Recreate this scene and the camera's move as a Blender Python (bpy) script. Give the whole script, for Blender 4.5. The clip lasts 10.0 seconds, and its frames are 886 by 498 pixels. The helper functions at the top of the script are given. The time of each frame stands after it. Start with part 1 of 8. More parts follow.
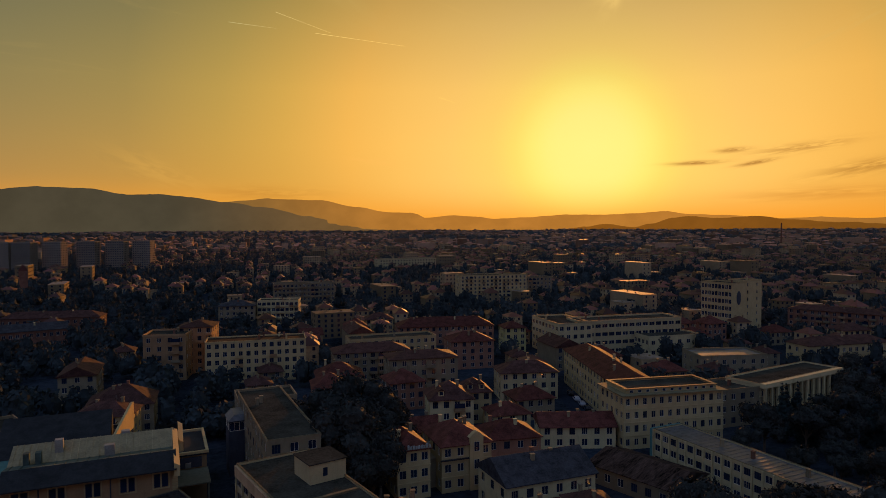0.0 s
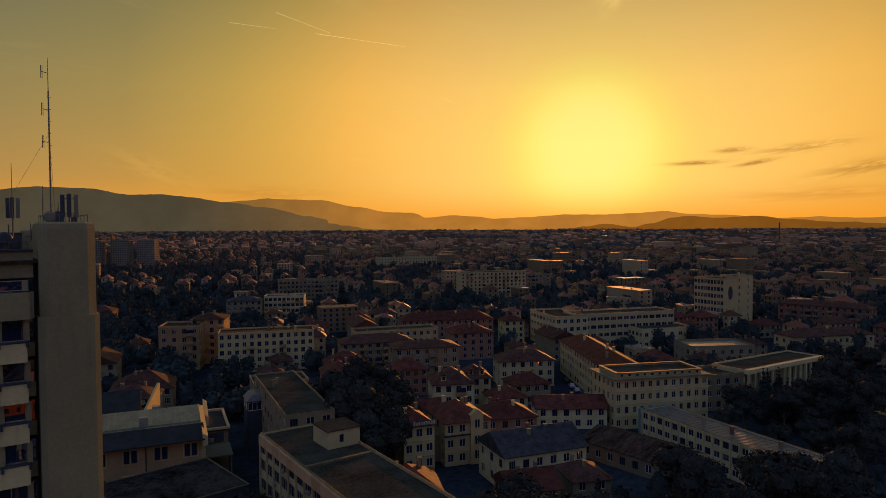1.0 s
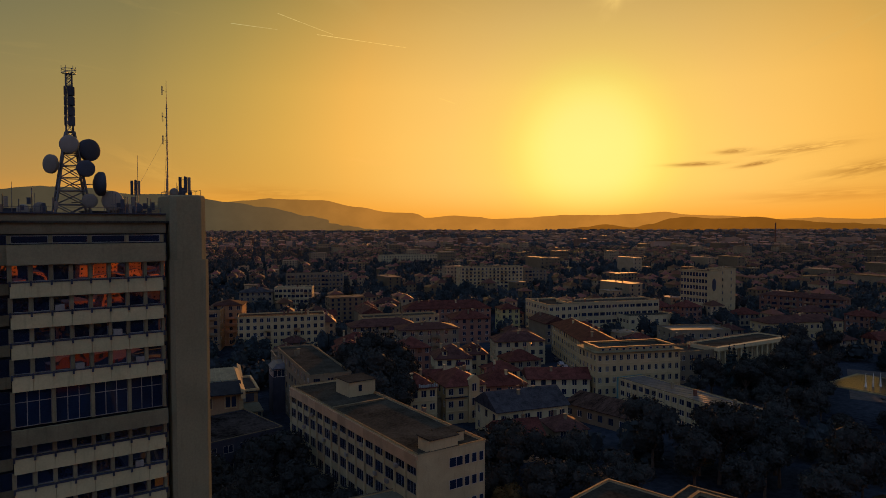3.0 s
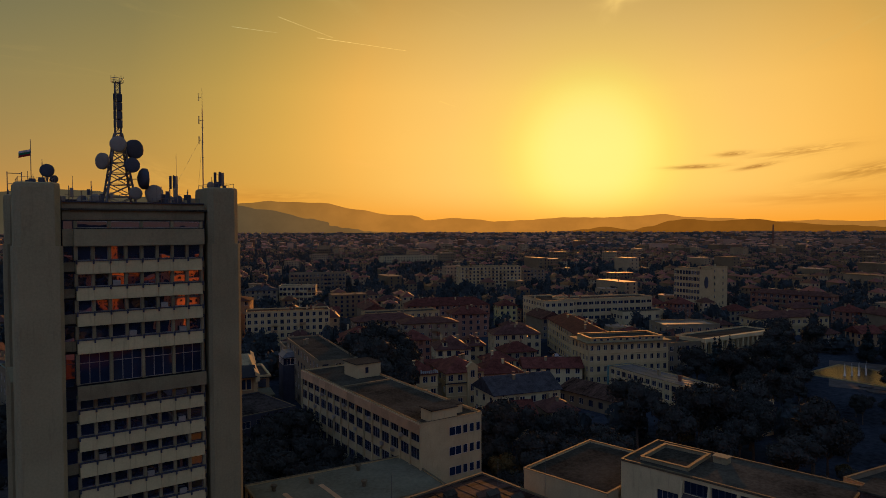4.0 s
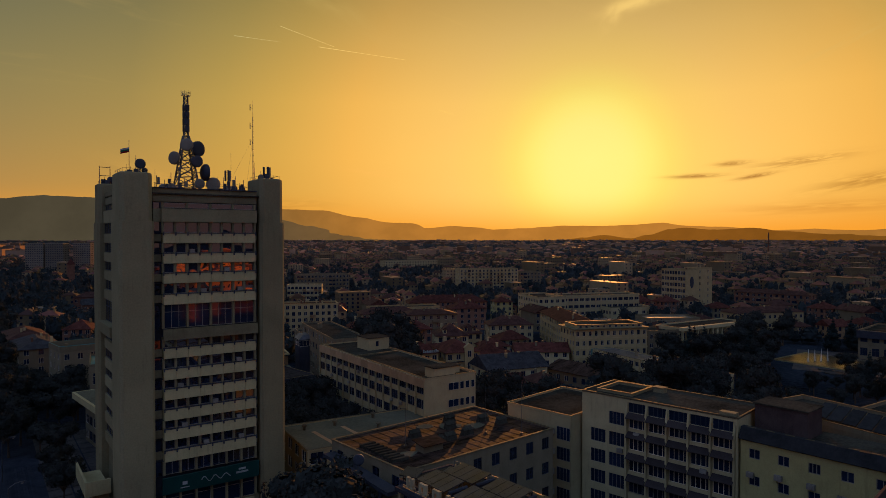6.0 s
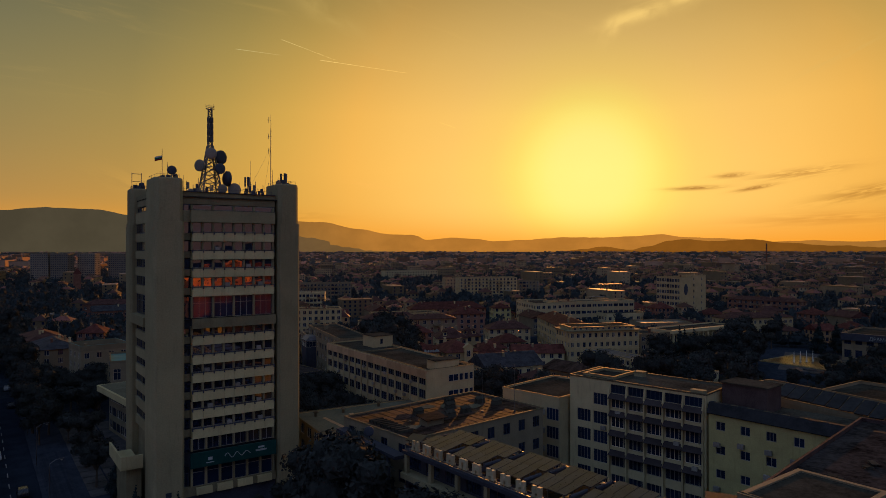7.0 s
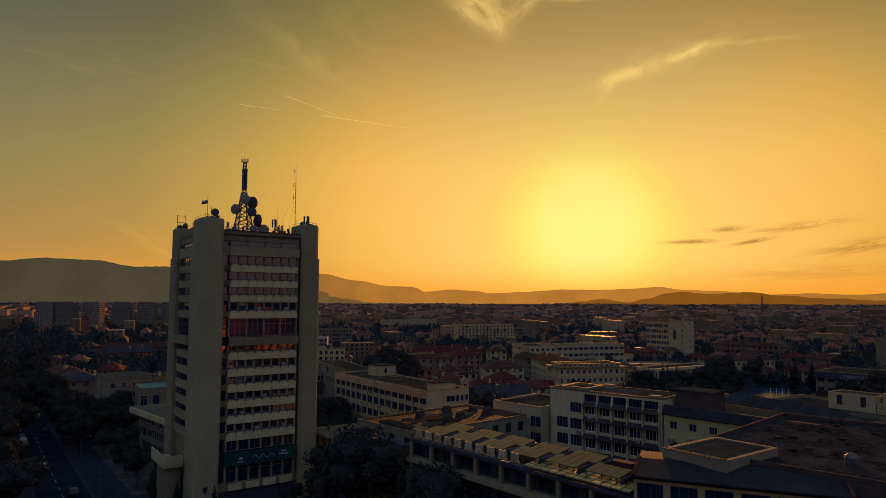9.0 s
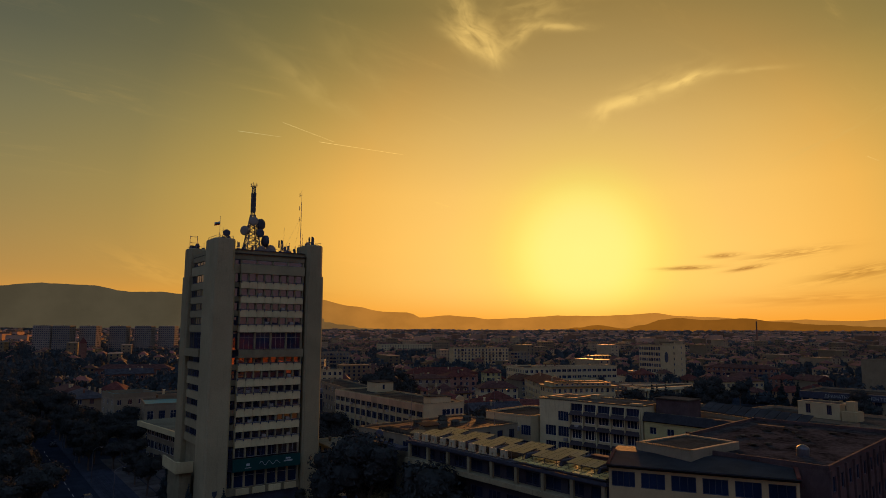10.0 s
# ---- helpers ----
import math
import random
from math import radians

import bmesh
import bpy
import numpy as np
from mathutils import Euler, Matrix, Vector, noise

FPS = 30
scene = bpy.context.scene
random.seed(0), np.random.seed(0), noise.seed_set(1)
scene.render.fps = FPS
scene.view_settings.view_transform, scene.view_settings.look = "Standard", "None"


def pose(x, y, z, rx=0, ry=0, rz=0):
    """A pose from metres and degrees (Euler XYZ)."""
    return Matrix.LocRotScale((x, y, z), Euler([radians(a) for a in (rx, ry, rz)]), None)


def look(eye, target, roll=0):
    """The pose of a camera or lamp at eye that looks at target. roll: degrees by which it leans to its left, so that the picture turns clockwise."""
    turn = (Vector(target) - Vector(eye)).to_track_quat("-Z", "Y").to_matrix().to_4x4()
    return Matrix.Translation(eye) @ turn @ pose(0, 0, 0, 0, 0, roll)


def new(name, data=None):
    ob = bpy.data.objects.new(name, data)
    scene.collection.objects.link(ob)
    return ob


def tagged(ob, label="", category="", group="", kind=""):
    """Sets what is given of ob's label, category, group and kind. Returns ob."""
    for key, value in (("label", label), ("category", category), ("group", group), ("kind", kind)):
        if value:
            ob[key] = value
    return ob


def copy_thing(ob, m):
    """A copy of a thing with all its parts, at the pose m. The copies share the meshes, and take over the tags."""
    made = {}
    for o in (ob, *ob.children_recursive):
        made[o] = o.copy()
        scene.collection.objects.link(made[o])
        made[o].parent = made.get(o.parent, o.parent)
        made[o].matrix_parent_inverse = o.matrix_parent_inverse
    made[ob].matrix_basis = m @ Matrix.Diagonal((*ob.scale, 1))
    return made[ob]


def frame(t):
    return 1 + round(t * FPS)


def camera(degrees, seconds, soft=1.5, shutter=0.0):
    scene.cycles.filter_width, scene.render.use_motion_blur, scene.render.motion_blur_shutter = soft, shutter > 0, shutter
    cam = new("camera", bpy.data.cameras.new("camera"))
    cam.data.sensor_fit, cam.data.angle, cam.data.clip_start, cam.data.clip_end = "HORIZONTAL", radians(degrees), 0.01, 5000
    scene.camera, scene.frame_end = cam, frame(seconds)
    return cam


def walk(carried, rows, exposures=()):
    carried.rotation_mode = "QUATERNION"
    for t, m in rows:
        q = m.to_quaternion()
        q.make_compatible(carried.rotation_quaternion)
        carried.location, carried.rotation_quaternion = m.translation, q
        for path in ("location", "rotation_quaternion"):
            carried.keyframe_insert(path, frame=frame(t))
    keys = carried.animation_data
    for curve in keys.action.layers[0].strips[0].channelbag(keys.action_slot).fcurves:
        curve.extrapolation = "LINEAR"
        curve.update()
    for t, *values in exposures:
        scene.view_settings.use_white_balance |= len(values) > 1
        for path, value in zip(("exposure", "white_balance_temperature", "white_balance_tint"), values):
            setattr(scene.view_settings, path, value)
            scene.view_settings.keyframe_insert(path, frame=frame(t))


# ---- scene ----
# ---------------------------------------------------------------- camera
cam = camera(68.0, 10.0, soft=0.6)
ROWS = [
    (0.0, -4.11, -4.87, 56.41, -1.950, -0.289, -35.500),
    (0.5, -7.87, -9.41, 55.68, -1.935, -0.281, -35.492),
    (1.0, -11.42, -13.93, 54.97, -1.941, -0.312, -35.494),
    (1.5, -14.85, -18.45, 54.25, -1.965, -0.253, -35.486),
    (2.0, -18.21, -22.97, 53.50, -1.991, -0.224, -35.475),
    (2.5, -21.53, -27.52, 52.71, -1.959, -0.185, -35.468),
    (4.0, -31.50, -41.27, 50.03, -1.654, -0.209, -35.480),
    (4.5, -34.85, -45.88, 49.04, -1.502, -0.162, -35.471),
    (5.0, -38.19, -50.47, 48.02, -1.345, -0.088, -35.474),
    (5.5, -41.53, -55.03, 46.96, -1.161, -0.023, -35.492),
    (7.0, -51.25, -68.38, 43.67, 0.120, -0.041, -35.502),
    (7.5, -54.35, -72.67, 42.56, 1.091, -0.013, -35.474),
    (8.0, -57.35, -76.85, 41.45, 2.256, 0.060, -35.474),
    (8.5, -60.26, -80.92, 40.34, 3.461, 0.176, -35.507),
    (9.0, -63.07, -84.87, 39.22, 4.690, 0.152, -35.619),
    (9.5, -65.81, -88.70, 38.08, 5.876, 0.180, -35.774),
    (10.0, -68.50, -92.41, 36.90, 6.956, 0.232, -35.956),
]
walk(cam, [(t, pose(x, y, z, 90 + pitch, 0, yaw) @ pose(0, 0, 0, 0, 0, roll)) for t, x, y, z, pitch, roll, yaw in ROWS])

# ---------------------------------------------------------------- sky and sun
SUN_AZ, SUN_EL = radians(48.1), radians(6.5)
SUN_DIR = Vector((math.sin(SUN_AZ) * math.cos(SUN_EL), math.cos(SUN_AZ) * math.cos(SUN_EL), math.sin(SUN_EL)))


def sky_dir(az, el):
    a, e = radians(az), radians(el)
    return Vector((math.sin(a) * math.cos(e), math.cos(a) * math.cos(e), math.sin(e)))


class Nodes:
    """A short way to wire nodes."""

    def __init__(self, tree, fresh=True):
        self.tree = tree
        if fresh:
            tree.nodes.clear()

    def node(self, kind, **values):
        n = self.tree.nodes.new(kind)
        for key, value in values.items():
            setattr(n, key, value)
        return n

    def link(self, a, b):
        self.tree.links.new(a, b)

    def put(self, socket, value):
        if hasattr(value, "links"):
            self.link(value, socket)
        else:
            socket.default_value = value

    def math(self, op, a, b=0.0, c=0.0, clamp=False):
        n = self.node("ShaderNodeMath", operation=op, use_clamp=clamp)
        for i, v in enumerate((a, b, c)):
            self.put(n.inputs[i], v)
        return n.outputs[0]

    def vec(self, op, a, b=(0, 0, 0)):
        n = self.node("ShaderNodeVectorMath", operation=op)
        self.put(n.inputs[0], a)
        self.put(n.inputs[1], b)
        return n.outputs["Value"] if op == "DOT_PRODUCT" else n.outputs[0]

    def mix(self, factor, a, b, blend="MIX"):
        n = self.node("ShaderNodeMix", data_type="RGBA", blend_type=blend)
        self.put(n.inputs[0], factor)
        self.put(n.inputs[6], a)
        self.put(n.inputs[7], b)
        return n.outputs[2]

    def ramp(self, factor, stops):
        n = self.node("ShaderNodeValToRGB")
        while len(n.color_ramp.elements) < len(stops):
            n.color_ramp.elements.new(0.5)
        for e, (p, c) in zip(n.color_ramp.elements, stops):
            e.position, e.color = p, (*c, 1)
        self.put(n.inputs[0], factor)
        return n.outputs[0]

    def noise(self, vector, scale, detail=4, rough=0.55, distort=0.0):
        n = self.node("ShaderNodeTexNoise")
        self.put(n.inputs["Vector"], vector)
        n.inputs["Scale"].default_value, n.inputs["Detail"].default_value = scale, detail
        n.inputs["Roughness"].default_value, n.inputs["Distortion"].default_value = rough, distort
        return n.outputs[0]

    def span(self, value, a, b, lo=0.0, hi=1.0):
        n = self.node("ShaderNodeMapRange", interpolation_type="SMOOTHSTEP")
        for i, v in enumerate((value, a, b, lo, hi)):
            self.put(n.inputs[i], v)
        return n.outputs[0]


def make_world():
    world = bpy.data.worlds.new("evening_sky")
    world.use_nodes = True
    scene.world = world
    k = Nodes(world.node_tree)
    way = k.node("ShaderNodeTexCoord").outputs["Generated"]
    angle = k.math("DIVIDE", k.math("ARCCOSINE", k.vec("DOT_PRODUCT", way, tuple(SUN_DIR))), math.pi)
    glow = k.ramp(angle, [
        (0.0, (1.0, 0.84, 0.22)), (3.2 / 180, (1.0, 0.83, 0.205)), (4.7 / 180, (1.0, 0.80, 0.165)), (6.2 / 180, (1.0, 0.70, 0.130)), (8.2 / 180, (1.0, 0.61, 0.125)),
        (12.0 / 180, (0.99, 0.565, 0.125)), (16.0 / 180, (0.98, 0.54, 0.110)), (20.5 / 180, (0.93, 0.488, 0.088)), (26.0 / 180, (0.68, 0.405, 0.076)), (31.0 / 180, (0.48, 0.330, 0.074)), (38.0 / 180, (0.295, 0.243, 0.078)),
        (46.0 / 180, (0.228, 0.212, 0.086)), (60.0 / 180, (0.165, 0.162, 0.092)), (78.0 / 180, (0.205, 0.255, 0.315)), (95.0 / 180, (0.262, 0.350, 0.570)), (130.0 / 180, (0.275, 0.385, 0.685)), (1.0, (0.278, 0.390, 0.695))])
    parts = k.node("ShaderNodeSeparateXYZ")
    k.link(way, parts.inputs[0])
    height = parts.outputs[2]
    # the air thins upwards: less glow, less red
    veil = k.ramp(height, [(0.0, (1.0, 1.0, 1.0)), (0.12, (1.03, 1.03, 1.03)), (0.2, (0.95, 0.97, 1.02)), (0.29, (0.70, 0.77, 0.98)), (0.375, (0.45, 0.53, 0.80)), (0.45, (0.33, 0.41, 0.66)), (0.62, (0.36, 0.44, 0.62)), (1.0, (0.30, 0.40, 0.62))])
    veil = k.mix(k.span(angle, 60 / 180, 95 / 180), veil, (0.8, 0.85, 0.95, 1))
    glow = k.mix(1.0, glow, veil, "MULTIPLY")
    # warm band along the horizon
    low = k.math("POWER", 2.718, k.math("MULTIPLY", k.math("MAXIMUM", height, 0.0), -11.0))
    broad = k.math("POWER", 2.718, k.math("MULTIPLY", k.math("MAXIMUM", height, 0.0), -9.5))
    away = k.span(angle, 7 / 180, 34 / 180)
    band = k.math("MULTIPLY", broad, away)
    tinted = k.mix(band, glow, k.mix(k.span(angle, 30 / 180, 100 / 180), (0.80, 0.33, 0.036, 1), (0.15, 0.105, 0.085, 1)))
    # dusky rose belt opposite the sun
    belt = k.math("MULTIPLY", k.span(angle, 84 / 180, 112 / 180), k.span(height, 0.22, 0.46, 0.9, 0.0))
    tinted = k.mix(belt, tinted, (0.150, 0.078, 0.066, 1))
    tinted = k.mix(k.math("MULTIPLY", k.math("MULTIPLY", k.span(low, 0.42, 1.0), k.span(angle, 3 / 180, 12 / 180, 0.85, 1.0)), k.span(angle, 50 / 180, 90 / 180, 1.0, 0.0)), tinted, (0.92, 0.33, 0.024, 1))
    # thin streaks of high cloud
    plane = k.node("ShaderNodeCombineXYZ")
    up = k.math("ADD", k.math("MAXIMUM", height, 0.0), 0.12)
    k.link(k.math("DIVIDE", parts.outputs[0], up), plane.inputs[0])
    k.link(k.math("DIVIDE", parts.outputs[1], up), plane.inputs[1])
    warp = k.node("ShaderNodeMapping")
    k.link(plane.outputs[0], warp.inputs[0])
    warp.inputs["Rotation"].default_value = (0, 0, radians(-25))
    warp.inputs["Scale"].default_value = (0.9, 3.4, 1)
    streaks = k.span(k.noise(warp.outputs[0], 1.1, 7, 0.62, 1.6), 0.52, 0.80)
    fine = k.noise(warp.outputs[0], 5.0, 6, 0.65, 1.2)
    wisps = k.math("MULTIPLY", streaks, k.span(fine, 0.35, 0.75))
    wisps = k.math("MULTIPLY", wisps, k.span(height, 0.10, 0.30))
    tinted = k.mix(k.math("MULTIPLY", wisps, 0.16), tinted, (0.85, 0.52, 0.13, 1))

    def wisp(az, el, long, wide, lean, strength, colour, lo, hi, grain, fluffy=False):
        nonlocal tinted
        mid = sky_dir(az, el)
        side = Vector((math.cos(radians(az)), -math.sin(radians(az)), 0))
        top = side.cross(mid)
        c, s = math.cos(radians(lean)), math.sin(radians(lean))
        u, v = side * c + top * s, top * c - side * s
        a = k.vec("DOT_PRODUCT", way, tuple(u / radians(long)))
        b = k.vec("DOT_PRODUCT", way, tuple(v / radians(wide)))
        pair = k.node("ShaderNodeCombineXYZ")
        k.link(a, pair.inputs[0])
        k.link(b, pair.inputs[1])
        if fluffy:
            where = k.vec("ADD", k.vec("MULTIPLY", pair.outputs[0], (long * 0.55, wide * 1.25, 1)), (az, el, 0))
            rough = k.noise(where, grain, 5, 0.48, 0.55)
        else:
            rough = k.noise(pair.outputs[0], grain, 6, 0.5, 0.9)
        r2 = k.math("ADD", k.math("MULTIPLY", a, a), k.math("MULTIPLY", b, b))
        hill = k.math("POWER", 2.718, k.math("MULTIPLY", r2, -1.1))
        hill = k.math("MULTIPLY", hill, k.span(k.vec("DOT_PRODUCT", way, tuple(mid)), 0.7, 0.8))
        m = k.math("MULTIPLY", hill, k.span(rough, lo, hi))
        tinted = k.mix(k.math("MULTIPLY", m, strength, clamp=True), tinted, (*colour, 1))

    cream, ember = (1.0, 0.66, 0.19), (0.40, 0.15, 0.02)
    wisp(38.9, 25.0, 2.5, 1.35, -32, 0.62, cream, 0.22, 0.70, 1.0, True)
    wisp(37.7, 27.0, 2.0, 0.9, -70, 0.42, cream, 0.25, 0.70, 1.0, True)
    wisp(38.6, 24.1, 2.2, 0.42, -30, 0.50, cream, 0.20, 0.60, 1.0, True)
    wisp(40.3, 23.5, 1.2, 0.55, -68, 0.50, cream, 0.20, 0.65, 1.0, True)
    wisp(42.4, 24.6, 2.0, 0.55, 33, 0.50, cream, 0.22, 0.68, 1.0, True)
    wisp(46.2, 25.35, 2.3, 0.36, -5, 0.48, cream, 0.20, 0.65, 1.0, True)
    wisp(44.0, 26.6, 3.4, 1.3, 8, 0.22, cream, 0.30, 0.75, 1.0, True)
    wisp(51.9, 18.95, 2.3, 0.50, 12, 0.80, cream, 0.18, 0.62, 1.0, True)
    wisp(57.0, 20.15, 2.0, 0.42, 13, 0.80, cream, 0.18, 0.62, 1.0, True)
    wisp(49.9, 18.1, 1.1, 0.55, 58, 0.50, cream, 0.22, 0.68, 1.0, True)
    wisp(54.6, 19.8, 3.8, 1.0, 14, 0.30, cream, 0.25, 0.72, 1.0, True)
    wisp(61.5, 20.3, 2.6, 0.20, -4, 0.28, cream, 0.22, 0.68, 1.0, True)
    wisp(24.8, 20.0, 5.6, 1.0, -33, 0.34, (0.62, 0.42, 0.12), 0.28, 0.72, 0.55, True)
    wisp(28.4, 22.2, 4.2, 1.5, -50, 0.18, (0.62, 0.42, 0.12), 0.28, 0.74, 0.5, True)
    wisp(67.5, 14.6, 4.0, 0.5, 25, 0.3, (0.70, 0.45, 0.12), 0.36, 0.7, 1.6)
    wisp(56.5, 5.05, 2.0, 0.17, 1, 0.95, ember, 0.22, 0.55, 0.9)
    wisp(59.2, 5.95, 1.2, 0.20, 3, 0.8, ember, 0.22, 0.55, 1.0)
    wisp(60.9, 4.9, 1.4, 0.16, 9, 0.95, ember, 0.22, 0.55, 1.0)
    wisp(64.0, 5.9, 3.2, 0.34, 6, 0.6, ember, 0.32, 0.6, 1.6)
    wisp(68.5, 4.3, 3.4, 0.5, 10, 0.75, (0.46, 0.19, 0.025), 0.32, 0.6, 1.4)
    wisp(30.0, 5.6, 2.6, 0.35, -4, 0.35, (1.0, 0.5, 0.10), 0.34, 0.6, 1.4)
    wisp(12.0, 4.6, 3.4, 0.9, -20, 0.30, (0.78, 0.42, 0.08), 0.34, 0.6, 1.6)
    wisp(20.5, 2.9, 4.5, 0.55, 0, 0.5, (0.55, 0.23, 0.03), 0.30, 0.6, 1.4)
    wisp(66.0, 2.4, 6.0, 0.5, 2, 0.45, (0.55, 0.19, 0.02), 0.30, 0.6, 1.2)
    air = k.node("ShaderNodeTexSky", sky_type="NISHITA", sun_disc=False)
    air.sun_elevation, air.sun_rotation = SUN_EL, SUN_AZ
    total = k.mix(0.0015, tinted, air.outputs[0], "ADD")
    back = k.node("ShaderNodeBackground")
    k.link(total, back.inputs[0])
    back.inputs[1].default_value = 1.0
    out = k.node("ShaderNodeOutputWorld")
    k.link(back.outputs[0], out.inputs[0])


make_world()
sun = new("sun", bpy.data.lights.new("sun", "SUN"))
sun.data.energy, sun.data.angle, sun.data.color = 3.6, radians(0.53), (1.0, 0.38, 0.09)
sun.matrix_world = look(SUN_DIR * 300, (0, 0, 0))
scene.view_settings.exposure = 0.0


# ---------------------------------------------------------------- materials
def material(name, colour, rough=0.8, metal=0.0, spread=0.25, coarse=0.35, fine=6.0, bump=0.15, stain=0.35, ior=1.5, island=0.0, stretch=(1, 1, 1), spec=0.06, detail=5):
    m = bpy.data.materials.new(name)
    m.use_nodes = True
    k = Nodes(m.node_tree)
    place = k.node("ShaderNodeNewGeometry").outputs["Position"]
    where = k.vec("MULTIPLY", place, stretch)
    big, small = k.noise(where, coarse, 5, 0.6, 0.4), k.noise(where, fine, detail, 0.65)
    value = k.math("ADD", k.span(big, 0.25, 0.75, 1 - spread, 1 + spread * 0.6), k.span(small, 0.3, 0.7, -spread * 0.5, spread * 0.5))
    own = k.node("ShaderNodeObjectInfo").outputs["Random"]
    value = k.math("MULTIPLY", value, k.span(own, 0, 1, 0.86, 1.12))
    if island:
        alone = k.node("ShaderNodeNewGeometry").outputs["Random Per Island"]
        value = k.math("MULTIPLY", value, k.span(alone, 0, 1, 1 - island, 1 + island))
    tone = k.mix(1.0, (*colour, 1), value, "MULTIPLY")
    if stain:
        drip = k.noise(k.vec("MULTIPLY", place, (1.3, 1.3, 0.16)), 1.6, 4, 0.6, 0.3)
        dark = tuple(c * 0.45 for c in colour)
        tone = k.mix(k.math("MULTIPLY", k.span(drip, 0.52, 0.78), stain), tone, (*dark, 1))
    shader = k.node("ShaderNodeBsdfPrincipled")
    k.link(tone, shader.inputs["Base Color"])
    play = min(0.1, rough * 0.4)
    k.link(k.span(small, 0.2, 0.8, rough - play, min(rough + play, 1)), shader.inputs["Roughness"])
    shader.inputs["Metallic"].default_value = metal
    shader.inputs["IOR"].default_value = ior
    shader.inputs["Specular IOR Level"].default_value = spec
    if bump:
        b = k.node("ShaderNodeBump")
        b.inputs["Strength"].default_value, b.inputs["Distance"].default_value = bump, 0.05
        k.link(small, b.inputs["Height"])
        k.link(b.outputs[0], shader.inputs["Normal"])
    out = k.node("ShaderNodeOutputMaterial")
    k.link(shader.outputs[0], out.inputs[0])
    return m


def tiled(name, colour, step=0.33, rough=0.75):
    """Roof tiles: rows of rolls that run down the slope, with patches of older tiles."""
    m = material(name, colour, rough, spread=0.45, coarse=0.5, fine=3.0, bump=0.0, stain=0.3, island=0.08, spec=0.05)
    k = Nodes(m.node_tree, False)
    shader = next(n for n in m.node_tree.nodes if n.type == "BSDF_PRINCIPLED")
    place = k.node("ShaderNodeTexCoord").outputs["Object"]
    wave = k.node("ShaderNodeTexWave", bands_direction="Z", wave_profile="SAW")
    wave.inputs["Scale"].default_value = 0.32 / step
    k.link(place, wave.inputs[0])
    b = k.node("ShaderNodeBump")
    b.inputs["Strength"].default_value, b.inputs["Distance"].default_value = 0.5, 0.06
    k.link(wave.outputs[1], b.inputs["Height"])
    k.link(b.outputs[0], shader.inputs["Normal"])
    return m


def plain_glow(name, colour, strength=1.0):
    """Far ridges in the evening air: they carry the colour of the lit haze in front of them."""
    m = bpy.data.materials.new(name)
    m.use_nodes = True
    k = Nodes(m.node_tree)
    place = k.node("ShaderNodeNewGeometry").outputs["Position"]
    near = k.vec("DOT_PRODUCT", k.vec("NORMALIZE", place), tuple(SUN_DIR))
    # haze glow painted as emission, stronger towards the sun
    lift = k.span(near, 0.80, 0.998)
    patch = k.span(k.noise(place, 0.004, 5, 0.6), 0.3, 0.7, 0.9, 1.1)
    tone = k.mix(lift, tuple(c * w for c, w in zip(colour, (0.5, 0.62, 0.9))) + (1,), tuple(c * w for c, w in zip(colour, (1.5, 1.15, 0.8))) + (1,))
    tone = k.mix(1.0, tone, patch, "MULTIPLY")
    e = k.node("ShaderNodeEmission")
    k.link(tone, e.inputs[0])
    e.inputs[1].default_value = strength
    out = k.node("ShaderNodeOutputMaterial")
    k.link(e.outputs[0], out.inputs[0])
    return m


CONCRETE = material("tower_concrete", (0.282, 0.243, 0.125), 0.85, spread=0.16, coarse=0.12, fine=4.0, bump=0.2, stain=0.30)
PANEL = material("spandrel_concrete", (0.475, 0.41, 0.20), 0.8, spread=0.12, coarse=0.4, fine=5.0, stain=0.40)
OCHRE_PANEL = material("tan_precast_panel", (0.45, 0.29, 0.15), 0.85, spread=0.14, coarse=0.4, fine=5.0, stain=0.35)
FASCIA = material("weathered_fascia", (0.22, 0.19, 0.10), 0.85, spread=0.2, coarse=0.4, stain=0.55)
GLASS = material("window_glass", (0.010, 0.020, 0.042), 0.04, spread=0.3, coarse=0.2, bump=0.0, stain=0.0, ior=1.5, spec=0.5)
COATED = material("sun_control_glass", (0.008, 0.014, 0.034), 0.012, spread=0.3, coarse=0.2, fine=0.42, bump=0.12, stain=0.0, ior=2.5, spec=0.5, detail=1)
FRAME = material("window_frame_paint", (0.26, 0.24, 0.19), 0.5, stain=0.2)
FRAME_DARK = material("dark_frame_metal", (0.046, 0.052, 0.064), 0.45, stain=0.1)
FRAME_PALE = material("pale_frame_paint", (0.70, 0.62, 0.44), 0.5, stain=0.1)
FRAME_WHITE = material("white_frame_paint", (0.45, 0.41, 0.31), 0.5, stain=0.15)
BITUMEN = material("roof_bitumen", (0.052, 0.049, 0.036), 1.0, spread=0.5, coarse=0.16, fine=2.2, bump=0.25, stain=0.0, spec=0.0)
FELT_BROWN = material("rust_brown_roofing", (0.046, 0.029, 0.022), 0.85, spread=0.9, coarse=0.35, fine=1.4, bump=0.3, stain=0.0, spec=0.06, stretch=(0.5, 2.2, 1))
TAR = material("old_tar_roof", (0.046, 0.040, 0.035), 1.0, spread=0.7, coarse=0.22, fine=1.6, bump=0.35, stain=0.0, spec=0.0)
FELT_GREY = material("grey_roof_membrane", (0.128, 0.125, 0.082), 0.9, spread=0.25, coarse=0.1, fine=1.5, stain=0.0, spec=0.0)
